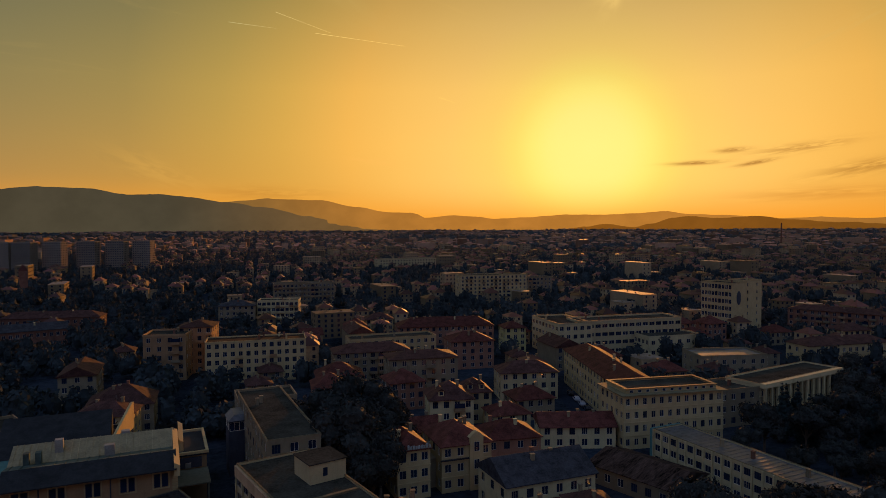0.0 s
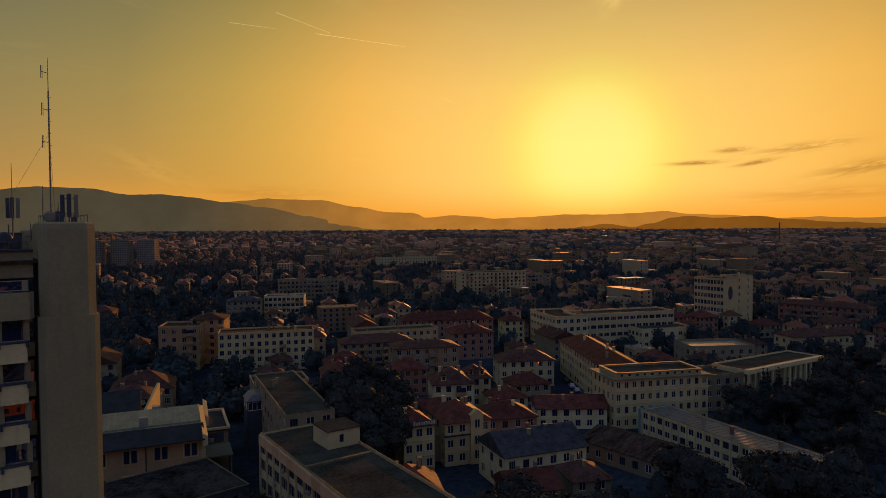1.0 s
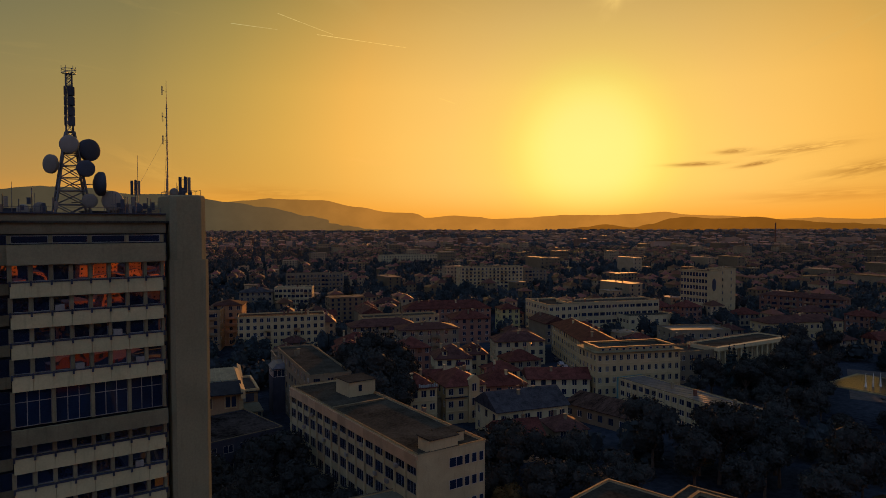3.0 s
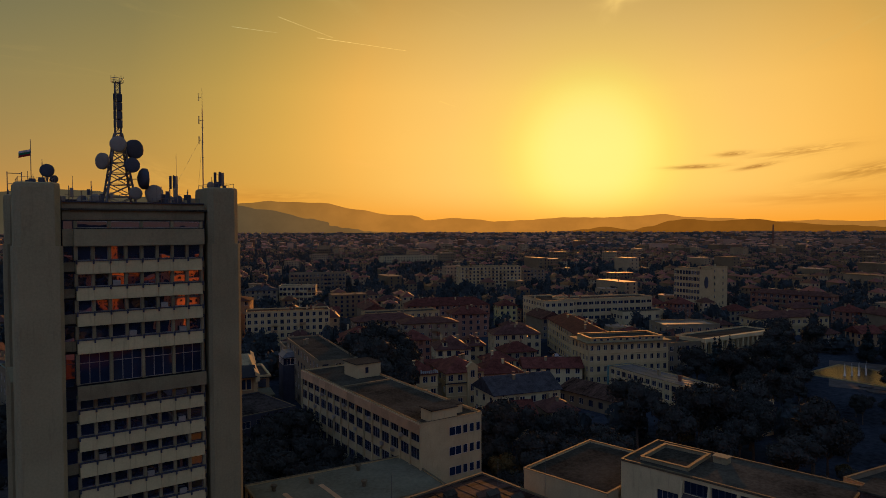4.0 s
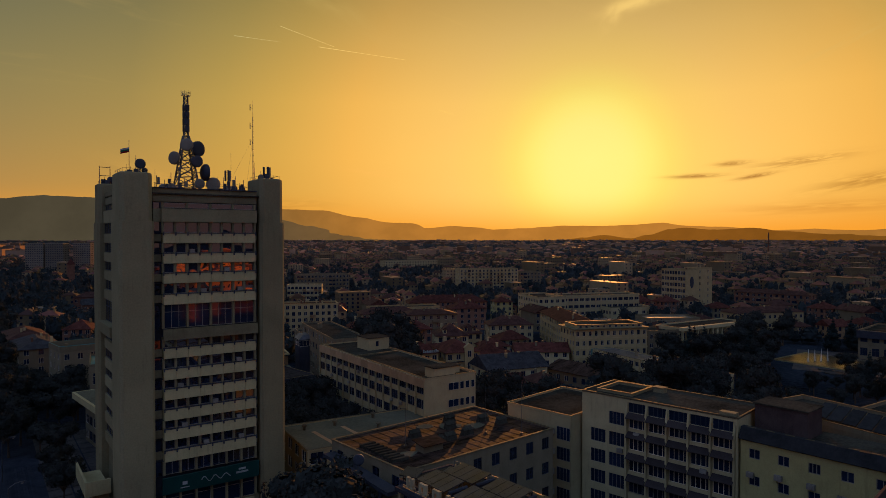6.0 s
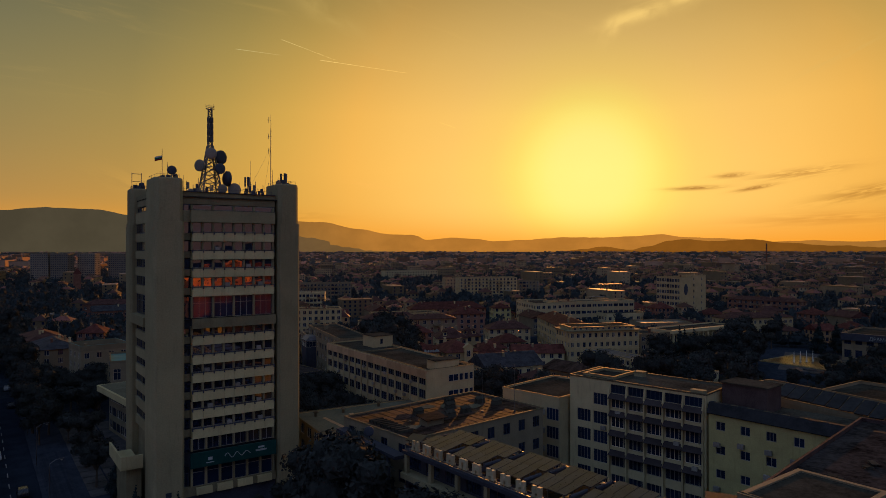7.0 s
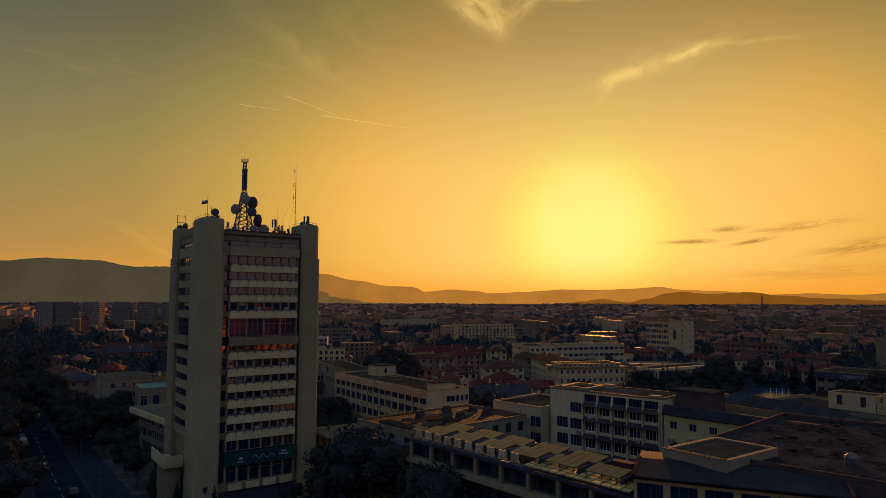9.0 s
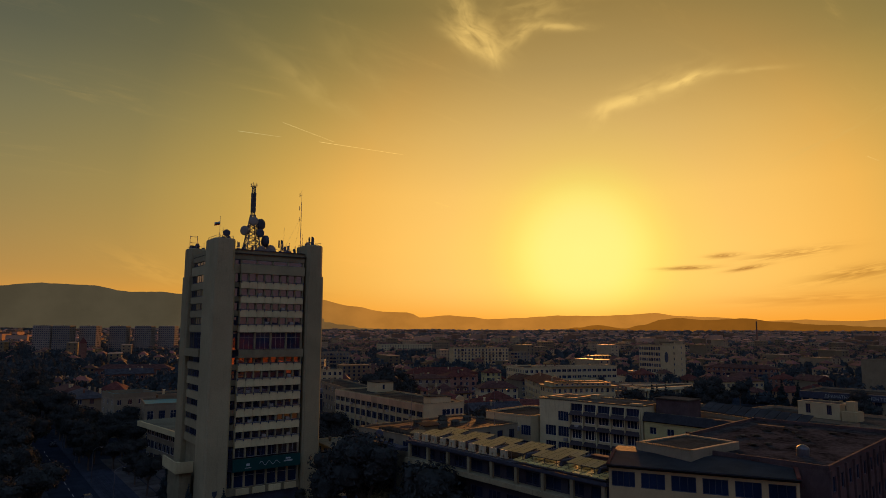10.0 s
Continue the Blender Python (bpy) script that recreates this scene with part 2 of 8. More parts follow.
ZINC = material("zinc_sheet", (0.15, 0.155, 0.15), 0.5, metal=0.35, spread=0.3, coarse=0.3, fine=1.2, stain=0.35)
TEAL = material("teal_sheet", (0.07, 0.17, 0.15), 0.6, spread=0.2, stain=0.2)
TILE_RED = tiled("red_roof_tile", (0.098, 0.034, 0.025))
TILE_OLD = tiled("old_brown_tile", (0.074, 0.036, 0.028))
TILE_GREY = tiled("grey_roof_tile", (0.045, 0.045, 0.047))
WHITE = material("white_plaster", (0.445, 0.37, 0.188), 0.85, spread=0.12, stain=0.35)
CREAM = material("cream_plaster", (0.40, 0.31, 0.145), 0.85, spread=0.12, stain=0.3)
YELLOW = material("yellow_green_plaster", (0.39, 0.34, 0.135), 0.85, spread=0.14, stain=0.3)
GREY = material("grey_plaster", (0.205, 0.168, 0.098), 0.85, spread=0.15, stain=0.35)
OCHRE = material("ochre_plaster", (0.29, 0.185, 0.09), 0.85, spread=0.15, stain=0.3)
ROSE = material("rose_plaster", (0.22, 0.12, 0.075), 0.85, spread=0.15, stain=0.3)
BRICK = material("brick_red", (0.17, 0.085, 0.055), 0.85, spread=0.3, fine=8.0, stain=0.2)
COPING = material("sheet_metal_coping", (0.13, 0.108, 0.062), 0.75, metal=0.1, spread=0.3, coarse=0.8, stain=0.2)
STEEL = material("dark_galvanised_steel", (0.14, 0.14, 0.135), 0.5, metal=0.7, spread=0.2, stain=0.0)
DISH = material("dish_white_paint", (0.22, 0.195, 0.145), 0.5, spread=0.12, stain=0.15)
DISH_DARK = material("dish_grey_paint", (0.060, 0.068, 0.080), 0.55, spread=0.15, stain=0.1)
SOLAR = material("collector_glass", (0.030, 0.036, 0.044), 0.34, spread=0.5, coarse=0.5, bump=0.0, stain=0.0, ior=1.45, spec=0.38)
POLY = material("ribbed_yellow_sheet", (0.50, 0.40, 0.13), 0.4, spread=0.4, coarse=1.2, stain=0.1, spec=0.4)
SIGN_GREEN = material("green_sign_vinyl", (0.010, 0.056, 0.046), 0.5, spread=0.15, stain=0.0)
SIGN_PALE = material("pale_sign_paint", (0.28, 0.32, 0.29), 0.6, stain=0.0)
LETTER = material("letter_box_enamel", (0.36, 0.31, 0.18), 0.45, spread=0.1, stain=0.25)
ASPHALT = material("road_asphalt", (0.021, 0.028, 0.040), 0.95, spread=0.3, coarse=0.2, fine=3.0, stain=0.0, spec=0.0)
PAVING = material("paving_slab", (0.032, 0.038, 0.048), 0.9, spread=0.25, coarse=0.3, fine=2.0, stain=0.0, spec=0.0)
PAINT = material("road_paint", (0.22, 0.22, 0.21), 0.8, spread=0.6, stain=0.0, spec=0.05)
EARTH = material("town_ground", (0.024, 0.031, 0.040), 0.95, spread=0.6, coarse=0.03, fine=0.6, bump=0.2, stain=0.0, spec=0.0)
BARK = material("bark", (0.09, 0.07, 0.05), 0.95, fine=4.0, stain=0.0)
LEAF = material("leaf_green", (0.034, 0.038, 0.033), 0.8, spread=0.25, coarse=0.3, fine=2.0, bump=0.0, stain=0.0, island=0.22, spec=0.02)
LEAF_DARK = material("conifer_green", (0.023, 0.036, 0.034), 0.8, spread=0.25, coarse=0.3, bump=0.0, stain=0.0, island=0.22, spec=0.02)
LEAF_WARM = material("dry_leaf", (0.075, 0.055, 0.020), 0.6, spread=0.25, coarse=0.3, bump=0.0, stain=0.0, island=0.22)
FAR_WALL = material("far_town_walls", (0.26, 0.165, 0.10), 0.9, spread=0.2, coarse=0.02, fine=0.3, bump=0.0, island=0.5, stain=0.0, spec=0.0)
FAR_ROOF = material("far_town_roofs", (0.24, 0.10, 0.062), 0.55, spread=0.3, coarse=0.02, fine=0.4, bump=0.0, island=0.6, stain=0.0, spec=0.5)
NEAR_WALL = material("old_quarter_walls", (0.265, 0.20, 0.105), 0.9, spread=0.25, coarse=0.05, fine=1.0, bump=0.0, stain=0.3, island=0.4)
NEAR_ROOF = material("old_quarter_tiles", (0.135, 0.046, 0.032), 0.55, spread=0.35, coarse=0.2, fine=1.5, bump=0.0, island=0.6, stain=0.0, spec=0.3)
JET = material("lit_water_jet", (0.75, 0.72, 0.6), 0.2, bump=0.0, stain=0.0, spec=0.5)
# shade of open galleries and recesses put into the plaster colour
LOGGIA = material("shade_toned_plaster", (0.048, 0.050, 0.058), 0.9, spread=0.2, stain=0.4)
SLATE = material("dark_roof_sheet", (0.034, 0.036, 0.036), 0.8, spread=0.3, coarse=0.4, fine=2.5, stain=0.2, spec=0.05)
TEAL_SHEET = material("weathered_teal_sheet", (0.060, 0.085, 0.068), 0.7, spread=0.3, coarse=0.4, fine=3.0, stain=0.3, spec=0.1)
POLY_DULL = material("tan_ribbed_sheet", (0.32, 0.255, 0.135), 0.7, spread=0.25, coarse=0.4, fine=3.0, stain=0.2, spec=0.1)
# brick darkened by the range wall's shade, put into its colour
DARK_BRICK = material("shadow_dark_brick", (0.075, 0.052, 0.045), 0.9, spread=0.35, fine=8.0, stain=0.3, spec=0.03)
FAR_PANEL = material("far_panel_concrete", (0.22, 0.185, 0.13), 0.9, spread=0.2, coarse=0.2, fine=1.0, bump=0.0, stain=0.4, spec=0.02)
SLAB = material("pale_square_slab", (0.075, 0.072, 0.066), 0.9, spread=0.3, coarse=0.3, fine=2.0, stain=0.0, spec=0.02)
GARDEN_LEAF = material("garden_trees", (0.029, 0.038, 0.038), 0.8, spread=0.3, coarse=0.02, fine=0.4, bump=0.0, island=0.3, stain=0.0, spec=0.04)
FAR_LEAF = material("far_trees", (0.040, 0.046, 0.042), 0.7, spread=0.4, coarse=0.02, fine=0.4, bump=0.0, island=0.35, stain=0.0, spec=0.4)
FAR_SHEET = material("far_sheet_roofs", (0.16, 0.13, 0.10), 0.7, spread=0.5, coarse=0.12, fine=0.6, bump=0.0, island=0.5, stain=0.0, spec=0.1)
# sunset light put into the wall colour, for the tower glass to mirror
REAR_WALL = material("sunset_painted_walls", (0.66, 0.22, 0.09), 0.9, spread=0.3, coarse=0.05, fine=0.3, bump=0.0, stain=0.2, island=0.75)
CAR_DARK = material("dark_car_paint", (0.03, 0.03, 0.035), 0.25, spec=0.5, stain=0.0, spread=0.05)
CAR_PALE = material("silver_car_paint", (0.42, 0.42, 0.42), 0.3, metal=0.3, stain=0.0, spread=0.05)
RUBBER = material("tyre_rubber", (0.02, 0.02, 0.02), 0.9, stain=0.0)
FLAG_WHITE = material("flag_white", (0.5, 0.5, 0.48), 0.9, stain=0.0)
FLAG_GREEN = material("flag_green", (0.02, 0.14, 0.08), 0.9, stain=0.0)
FLAG_RED = material("flag_red", (0.30, 0.02, 0.02), 0.9, stain=0.0)
AWNING = material("brown_awning_cloth", (0.052, 0.042, 0.038), 0.85, spread=0.25, stain=0.2)
WATER = material("pond_water", (0.02, 0.022, 0.02), 0.32, bump=0.3, stain=0.0, spec=0.12)
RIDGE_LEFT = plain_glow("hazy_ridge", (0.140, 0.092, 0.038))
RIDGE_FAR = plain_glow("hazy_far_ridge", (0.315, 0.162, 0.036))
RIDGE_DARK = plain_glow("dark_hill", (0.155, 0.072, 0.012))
TRAIL = plain_glow("emissive_ice_trail", (0.80, 0.62, 0.20))
LAMP_GLOW = bpy.data.materials.new("street_lamp_glow")
LAMP_GLOW.use_nodes = True
_k = Nodes(LAMP_GLOW.node_tree)
_e = _k.node("ShaderNodeEmission")
_e.inputs[0].default_value, _e.inputs[1].default_value = (1.0, 0.42, 0.10, 1), 6.0
_k.link(_e.outputs[0], _k.node("ShaderNodeOutputMaterial").inputs[0])


# ---------------------------------------------------------------- small mesh kit
def box(bm, x0, y0, z0, x1, y1, z1, m=None):
    vs = [bm.verts.new(p) for p in ((x0, y0, z0), (x1, y0, z0), (x1, y1, z0), (x0, y1, z0), (x0, y0, z1), (x1, y0, z1), (x1, y1, z1), (x0, y1, z1))]
    if m is not None:
        for v in vs:
            v.co = m @ v.co
    return [bm.faces.new([vs[i] for i in f]) for f in ((0, 3, 2, 1), (4, 5, 6, 7), (0, 1, 5, 4), (1, 2, 6, 5), (2, 3, 7, 6), (3, 0, 4, 7))]


def ring(bm, x0, y0, x1, y1, t, z0, z1):
    """A closed upright frame of thickness t inside the rectangle."""
    outer, inner = [(x0, y0), (x1, y0), (x1, y1), (x0, y1)], [(x0 + t, y0 + t), (x1 - t, y0 + t), (x1 - t, y1 - t), (x0 + t, y1 - t)]
    rows = [[bm.verts.new((x, y, z)) for x, y in line] for line, z in ((outer, z0), (outer, z1), (inner, z1), (inner, z0))]
    for k in range(4):
        a, b = rows[k], rows[(k + 1) % 4]
        for i in range(4):
            bm.faces.new((a[i], a[(i + 1) % 4], b[(i + 1) % 4], b[i]))


def prism(bm, outline, z0, z1):
    """An upright prism over an outline that runs anticlockwise."""
    low, high = [bm.verts.new((x, y, z0)) for x, y in outline], [bm.verts.new((x, y, z1)) for x, y in outline]
    n = len(outline)
    bm.faces.new(low[::-1])
    bm.faces.new(high)
    for i in range(n):
        bm.faces.new((low[i], low[(i + 1) % n], high[(i + 1) % n], high[i]))
    return low, high


def rod(bm, a, b, r0, r1=None, sides=6):
    a, b = Vector(a), Vector(b)
    r1 = r0 if r1 is None else r1
    axis = (b - a).normalized()
    u = axis.orthogonal().normalized()
    v = axis.cross(u)
    rings = []
    for c, r in ((a, r0), (b, r1)):
        rings.append([bm.verts.new(c + (u * math.cos(t) + v * math.sin(t)) * r) for t in (math.tau * i / sides for i in range(sides))])
    for i in range(sides):
        bm.faces.new((rings[0][i], rings[0][(i + 1) % sides], rings[1][(i + 1) % sides], rings[1][i]))
    bm.faces.new(rings[0][::-1])
    bm.faces.new(rings[1])


def lathe(bm, profile, m=Matrix(), sides=20):
    """A turned shape: profile of (radius, height) about z."""
    rings = []
    for r, h in profile:
        rings.append([bm.verts.new(m @ Vector((r * math.cos(t), r * math.sin(t), h))) for t in (math.tau * i / sides for i in range(sides))])
    for a, b in zip(rings, rings[1:]):
        for i in range(sides):
            bm.faces.new((a[i], a[(i + 1) % sides], b[(i + 1) % sides], b[i]))
    bm.faces.new(rings[0][::-1])
    bm.faces.new(rings[-1])


def done(bm, name, smooth=False):
    mesh = bpy.data.meshes.new(name)
    bm.to_mesh(mesh)
    bm.free()
    if smooth:
        for p in mesh.polygons:
            p.use_smooth = True
    return mesh


def part(name, bm, mat, parent, label="", smooth=False):
    mesh = done(bm, name, smooth) if isinstance(bm, bmesh.types.BMesh) else bm
    if mat is not None and not mesh.materials:
        mesh.materials.append(mat)
    ob = new(name, mesh)
    if parent is not None:
        ob.parent = parent
    if label:
        ob["label"] = label
    return ob


def thing(name, label, category, m=Matrix(), group="", kind=""):
    ob = new(name)
    ob.empty_display_size = 0.5
    ob.matrix_basis = m
    return tagged(ob, label, category, group, kind)


def single(name, bm, mat, label, category, m=Matrix(), group="", kind="", smooth=False):
    ob = part(name, bm, mat, None, "", smooth)
    ob.matrix_basis = m
    return tagged(ob, label, category, group, kind)


def open_wall(bm, m, width, z0, z1, holes, deep=0.16, glazed=False):
    """A wall in the plane y = 0 of m, from x = 0 to width, facing -y, with holes (x0, x1, z0, z1) and their reveals."""
    xs = sorted({0.0, width, *(h[0] for h in holes), *(h[1] for h in holes)})
    zs = sorted({z0, z1, *(h[2] for h in holes), *(h[3] for h in holes)})
    grid = {}

    def at(x, y, z):
        key = (round(x, 4), round(y, 4), round(z, 4))
        if key not in grid:
            grid[key] = bm.verts.new(m @ Vector((x, y, z)))
        return grid[key]

    for xa, xb in zip(xs, xs[1:]):
        for za, zb in zip(zs, zs[1:]):
            cx, cz = (xa + xb) / 2, (za + zb) / 2
            if any(h[0] < cx < h[1] and h[2] < cz < h[3] for h in holes):
                continue
            bm.faces.new((at(xa, 0, za), at(xb, 0, za), at(xb, 0, zb), at(xa, 0, zb)))
    for a, b, c, d in holes:
        for p, q in (((a, c), (b, c)), ((b, c), (b, d)), ((b, d), (a, d)), ((a, d), (a, c))):
            bm.faces.new((at(p[0], 0, p[1]), at(p[0], deep, p[1]), at(q[0], deep, q[1]), at(q[0], 0, q[1])))
        if glazed:
            bm.faces.new((at(a, deep, c), at(b, deep, c), at(b, deep, d), at(a, deep, d))).material_index = 1


PANES, FRAMES, WHOLE, COATINGS = {}, {}, {}, {}


def window_meshes(w, h, lights, frame_mat, bar):
    key = (round(w, 2), round(h, 2), lights, frame_mat.name, bar)
    if key not in FRAMES:
        t = bar
        xs = [t + (w - t) * i / lights for i in range(lights + 1)]
        cells = [(xs[i], xs[i + 1] - t) for i in range(lights)]
        rows = [(t, h - t)] if h <= 2.4 else [(t, h * 0.68), (h * 0.68 + t, h - t)]
        holes = [(p, q, r, s) for p, q in cells for r, s in rows]
        for glazed in (False, True):
            bm = bmesh.new()
            open_wall(bm, pose(-w / 2, -0.02, 0), w, 0.0, h, holes, 0.07, glazed)
            mesh = done(bm, "window")
            mesh.materials.append(frame_mat)
            if glazed:
                mesh.materials.append(GLASS)
                WHOLE[key] = mesh
            else:
                FRAMES[key] = mesh
        bm = bmesh.new()
        box(bm, -w / 2 + t * 0.5, 0.015, t * 0.5, w / 2 - t * 0.5, 0.03, h - t * 0.5)
        PANES[key] = done(bm, "pane")
        PANES[key].materials.append(GLASS)
    return FRAMES[key], PANES[key], WHOLE[key]


def window(parent, m, w, h, lights=2, frame_mat=None, bar=0.07, split=True, glass=None):
    """A window whose foot is at m: a frame with its pane, or (far off) both in one mesh."""
    fm, pm, whole = window_meshes(w, h, lights, frame_mat or FRAME_WHITE, bar)
    if not split:
        f = new("window", whole)
        f.parent, f.matrix_basis = parent, m
        return f
    if glass is not None:
        key = (pm.name, glass.name)
        if key not in COATINGS:
            COATINGS[key] = pm.copy()
            COATINGS[key].materials.clear()
            COATINGS[key].materials.append(glass)
        pm = COATINGS[key]
    f = new("window", fm)
    f.parent, f.matrix_basis = parent, m
    p = new("pane", pm)
    p.parent = f
    p.matrix_basis = pose(0, 0, 0, random.uniform(-0.5, 0.5), 0, random.uniform(-0.7, 0.7))
    return f


BLOCKED = []


def block_area(cx, cy, w, d, yaw, margin=2.0):
    BLOCKED.append((cx, cy, w / 2 + margin, d / 2 + margin, radians(yaw)))


def is_blocked(x, y, r=0.0):
    for cx, cy, hw, hd, a in BLOCKED:
        dx, dy = x - cx, y - cy
        if abs(dx) + abs(dy) > hw + hd + 2 * r + 30:
            continue
        u, v = dx * math.cos(a) + dy * math.sin(a), -dx * math.sin(a) + dy * math.cos(a)
        if abs(u) < hw + r and abs(v) < hd + r:
            return True
    return False


def roof_mesh(kind, w, d, z, rise, over=0.5):
    bm = bmesh.new()
    x, y, t = w / 2 + over, d / 2 + over, 0.14
    if kind == "hip":
        r = max(x - y, 0.05) if x > y else 0.05
        s = 0.05 if x > y else max(y - x, 0.05)
        top = [(-r, -s, z + rise), (r, -s, z + rise), (r, s, z + rise), (-r, s, z + rise)]
    else:
        top = [(-x, -0.05, z + rise), (x, -0.05, z + rise), (x, 0.05, z + rise), (-x, 0.05, z + rise)]
    low = [(-x, -y, z), (x, -y, z), (x, y, z), (-x, y, z)]
    rings = []
    for ring in ([(a, b, c - t) for a, b, c in low], low, top):
        rings.append([bm.verts.new(p) for p in ring])
    bm.faces.new(rings[0][::-1])
    for a, b in zip(rings, rings[1:]):
        for i in range(4):
            bm.faces.new((a[i], a[(i + 1) % 4], b[(i + 1) % 4], b[i]))
    bm.faces.new(rings[2])
    return bm


def building(name, label, category, cx, cy, w, d, h, yaw, floors, nx, ny, wall, roof="flat", roof_mat=None, ww=1.45, wh=1.75, sill=0.85,
             rise=2.6, lights=2, frame_mat=None, parapet=0.7, coping=None, chimneys=1, group="", base=0.0, skip=0, balcony=(), cornice=False, dormers=(), skylights=(), back=False, detail="whole"):
    """A house on a rectangle: walls with real window openings, windows, a roof and what belongs to it. skip: storeys without windows, from the ground."""
    m = pose(cx, cy, base, 0, 0, yaw)
    b = thing(name, label, category, m, group)
    block_area(cx, cy, w, d, yaw)
    storey = h / floors
    bm = bmesh.new()
    sides = [(pose(-w / 2, -d / 2, 0), w, nx), (pose(w / 2, -d / 2, 0, 0, 0, 90), d, ny), (pose(-w / 2, d / 2, 0, 0, 0, -90), d, ny), (pose(w / 2, d / 2, 0, 0, 0, 180), w, nx if back else 0)]
    spots = []
    for sm, length, n in sides:
        holes = []
        for f in range(skip, floors):
            for i in range(n):
                cxx = length * (i + 0.5) / n
                half = min(ww, length / n - 0.35) / 2
                z = f * storey + sill * storey / 3.0
                holes.append((cxx - half, cxx + half, z, z + min(wh, storey * 0.62)))
        open_wall(bm, sm, length, 0.0, h, holes)
        spots += [(sm @ pose((q[0] + q[1]) / 2, 0.10, q[2]), q[1] - q[0], q[3] - q[2]) for q in holes]
    if roof == "gable":
        for s in (-1, 1):
            vs = [bm.verts.new((s * w / 2, -d / 2 * s, h)), bm.verts.new((s * w / 2, d / 2 * s, h)), bm.verts.new((s * w / 2, 0, h + rise * 0.93))]
            bm.faces.new(vs)
    part("wall", bm, wall, b)
    if cornice:
        for f in range(1, floors):
            bm = bmesh.new()
            z = f * storey
            box(bm, -w / 2 - 0.12, -d / 2 - 0.12, z - 0.12, w / 2 + 0.12, -d / 2 - 0.002, z + 0.1)
            part("cornice", bm, wall, b)
    shuffle = random.Random(int(cx * 11 + cy * 5) + floors)
    if "apartment" in category and not balcony and floors > 2 and nx > 2:
        step = w / nx
        cols = [i for i in range(nx) if (i + floors) % 3 != 1]
        balcony = [(-w / 2 + step * (i + 0.5), f * storey, step * 0.86) for i in cols for f in range(max(1, skip), floors) if shuffle.random() < 0.8][:42]
    if detail == "row":
        levels = {}
        for sm, a, c in spots:
            levels.setdefault(round(sm.translation.z, 2), []).append((sm, a, c))
        for z in levels:
            bm = bmesh.new()
            for sm, a, c in levels[z]:
                box(bm, -a / 2, 0, 0, a / 2, 0.03, c, sm)
            part("window_row", bm, GLASS, b)
    else:
        for sm, a, c in spots:
            chance = shuffle.random()
            window(b, sm, a, c, lights if chance < 0.75 else lights + 1, FRAME_DARK if frame_mat is None and chance > 0.8 else frame_mat, split=detail == "fine")
    if roof == "flat":
        bm = bmesh.new()
        box(bm, -w / 2 + 0.05, -d / 2 + 0.05, h - 0.3, w / 2 - 0.05, d / 2 - 0.05, h + 0.02)
        part("roof", bm, roof_mat or BITUMEN, b)
        if parapet:
            bm = bmesh.new()
            t = 0.25
            ring(bm, -w / 2 - 0.06, -d / 2 - 0.06, w / 2 + 0.06, d / 2 + 0.06, t, h - 0.02, h + parapet)
            part("parapet", bm, wall, b)
            if coping:
                bm = bmesh.new()
                ring(bm, -w / 2 - 0.1, -d / 2 - 0.1, w / 2 + 0.1, d / 2 + 0.1, t + 0.08, h + parapet + 0.003, h + parapet + 0.05)
                part("coping", bm, coping, b, "bright sheet metal coping")
    else:
        part("roof", roof_mesh(roof, w, d, h, rise), roof_mat or TILE_RED, b)
    rng = random.Random(int(cx * 7 + cy * 13))
    for i in range(chimneys):
        bm = bmesh.new()
        x, y = rng.uniform(-w * 0.35, w * 0.35), rng.uniform(-d * 0.22, d * 0.3)
        top = h + (rise * 0.75 + 1.0 if roof != "flat" else 1.5)
        box(bm, x - 0.35, y - 0.3, h - 0.1, x + 0.35, y + 0.3, top)
        box(bm, x - 0.45, y - 0.4, top, x + 0.45, y + 0.4, top + 0.14)
        part("chimney", bm, (WHITE, GREY, BRICK, GREY)[int(rng.random() * 4)], b)
    if "house" in category and chimneys:
        x, y = rng.uniform(-w * 0.3, w * 0.3), rng.uniform(-d * 0.1, d * 0.25)
        z = h + (rise * 0.6 if roof != "flat" else 0.0)
        bm = bmesh.new()
        rod(bm, (x, y, z - 0.3), (x, y, z + 2.6), 0.035, sides=5)
        for k in range(4):
            rod(bm, (x - 0.5 + 0.08 * k, y, z + 1.7 + 0.25 * k), (x + 0.5 - 0.08 * k, y, z + 1.7 + 0.25 * k), 0.02, sides=4)
        part("roof_aerial", bm, STEEL, b)
    lean = rise / (d / 2)
    for dx in dormers:
        z = h + rise * 0.18
        bm = bmesh.new()
        y0, y1 = -d / 2 * 0.86, -d / 2 * 0.25
        box(bm, dx - 0.75, y0, z, dx + 0.75, y1, z + 1.5)
        dm = part("dormer", bm, wall, b)
        bm = bmesh.new()
        vs = [bm.verts.new(q) for q in ((dx - 1.0, y0 - 0.25, z + 1.5), (dx + 1.0, y0 - 0.25, z + 1.5), (dx, y0 - 0.25, z + 2.2), (dx - 1.0, y1 + 0.6, z + 1.5), (dx + 1.0, y1 + 0.6, z + 1.5), (dx, y1 + 0.6, z + 2.2))]
        for q in ((0, 1, 2), (3, 5, 4), (0, 2, 5, 3), (1, 4, 5, 2), (0, 3, 4, 1)):
            bm.faces.new([vs[i] for i in q])
        part("dormer_roof", bm, roof_mat or TILE_RED, dm)
        bm = bmesh.new()
        box(bm, dx - 0.45, y0 - 0.03, z + 0.35, dx + 0.45, y0 - 0.002, z + 1.35)
        part("pane", bm, GLASS, dm)
    for dx, dy in skylights:
        bm = bmesh.new()
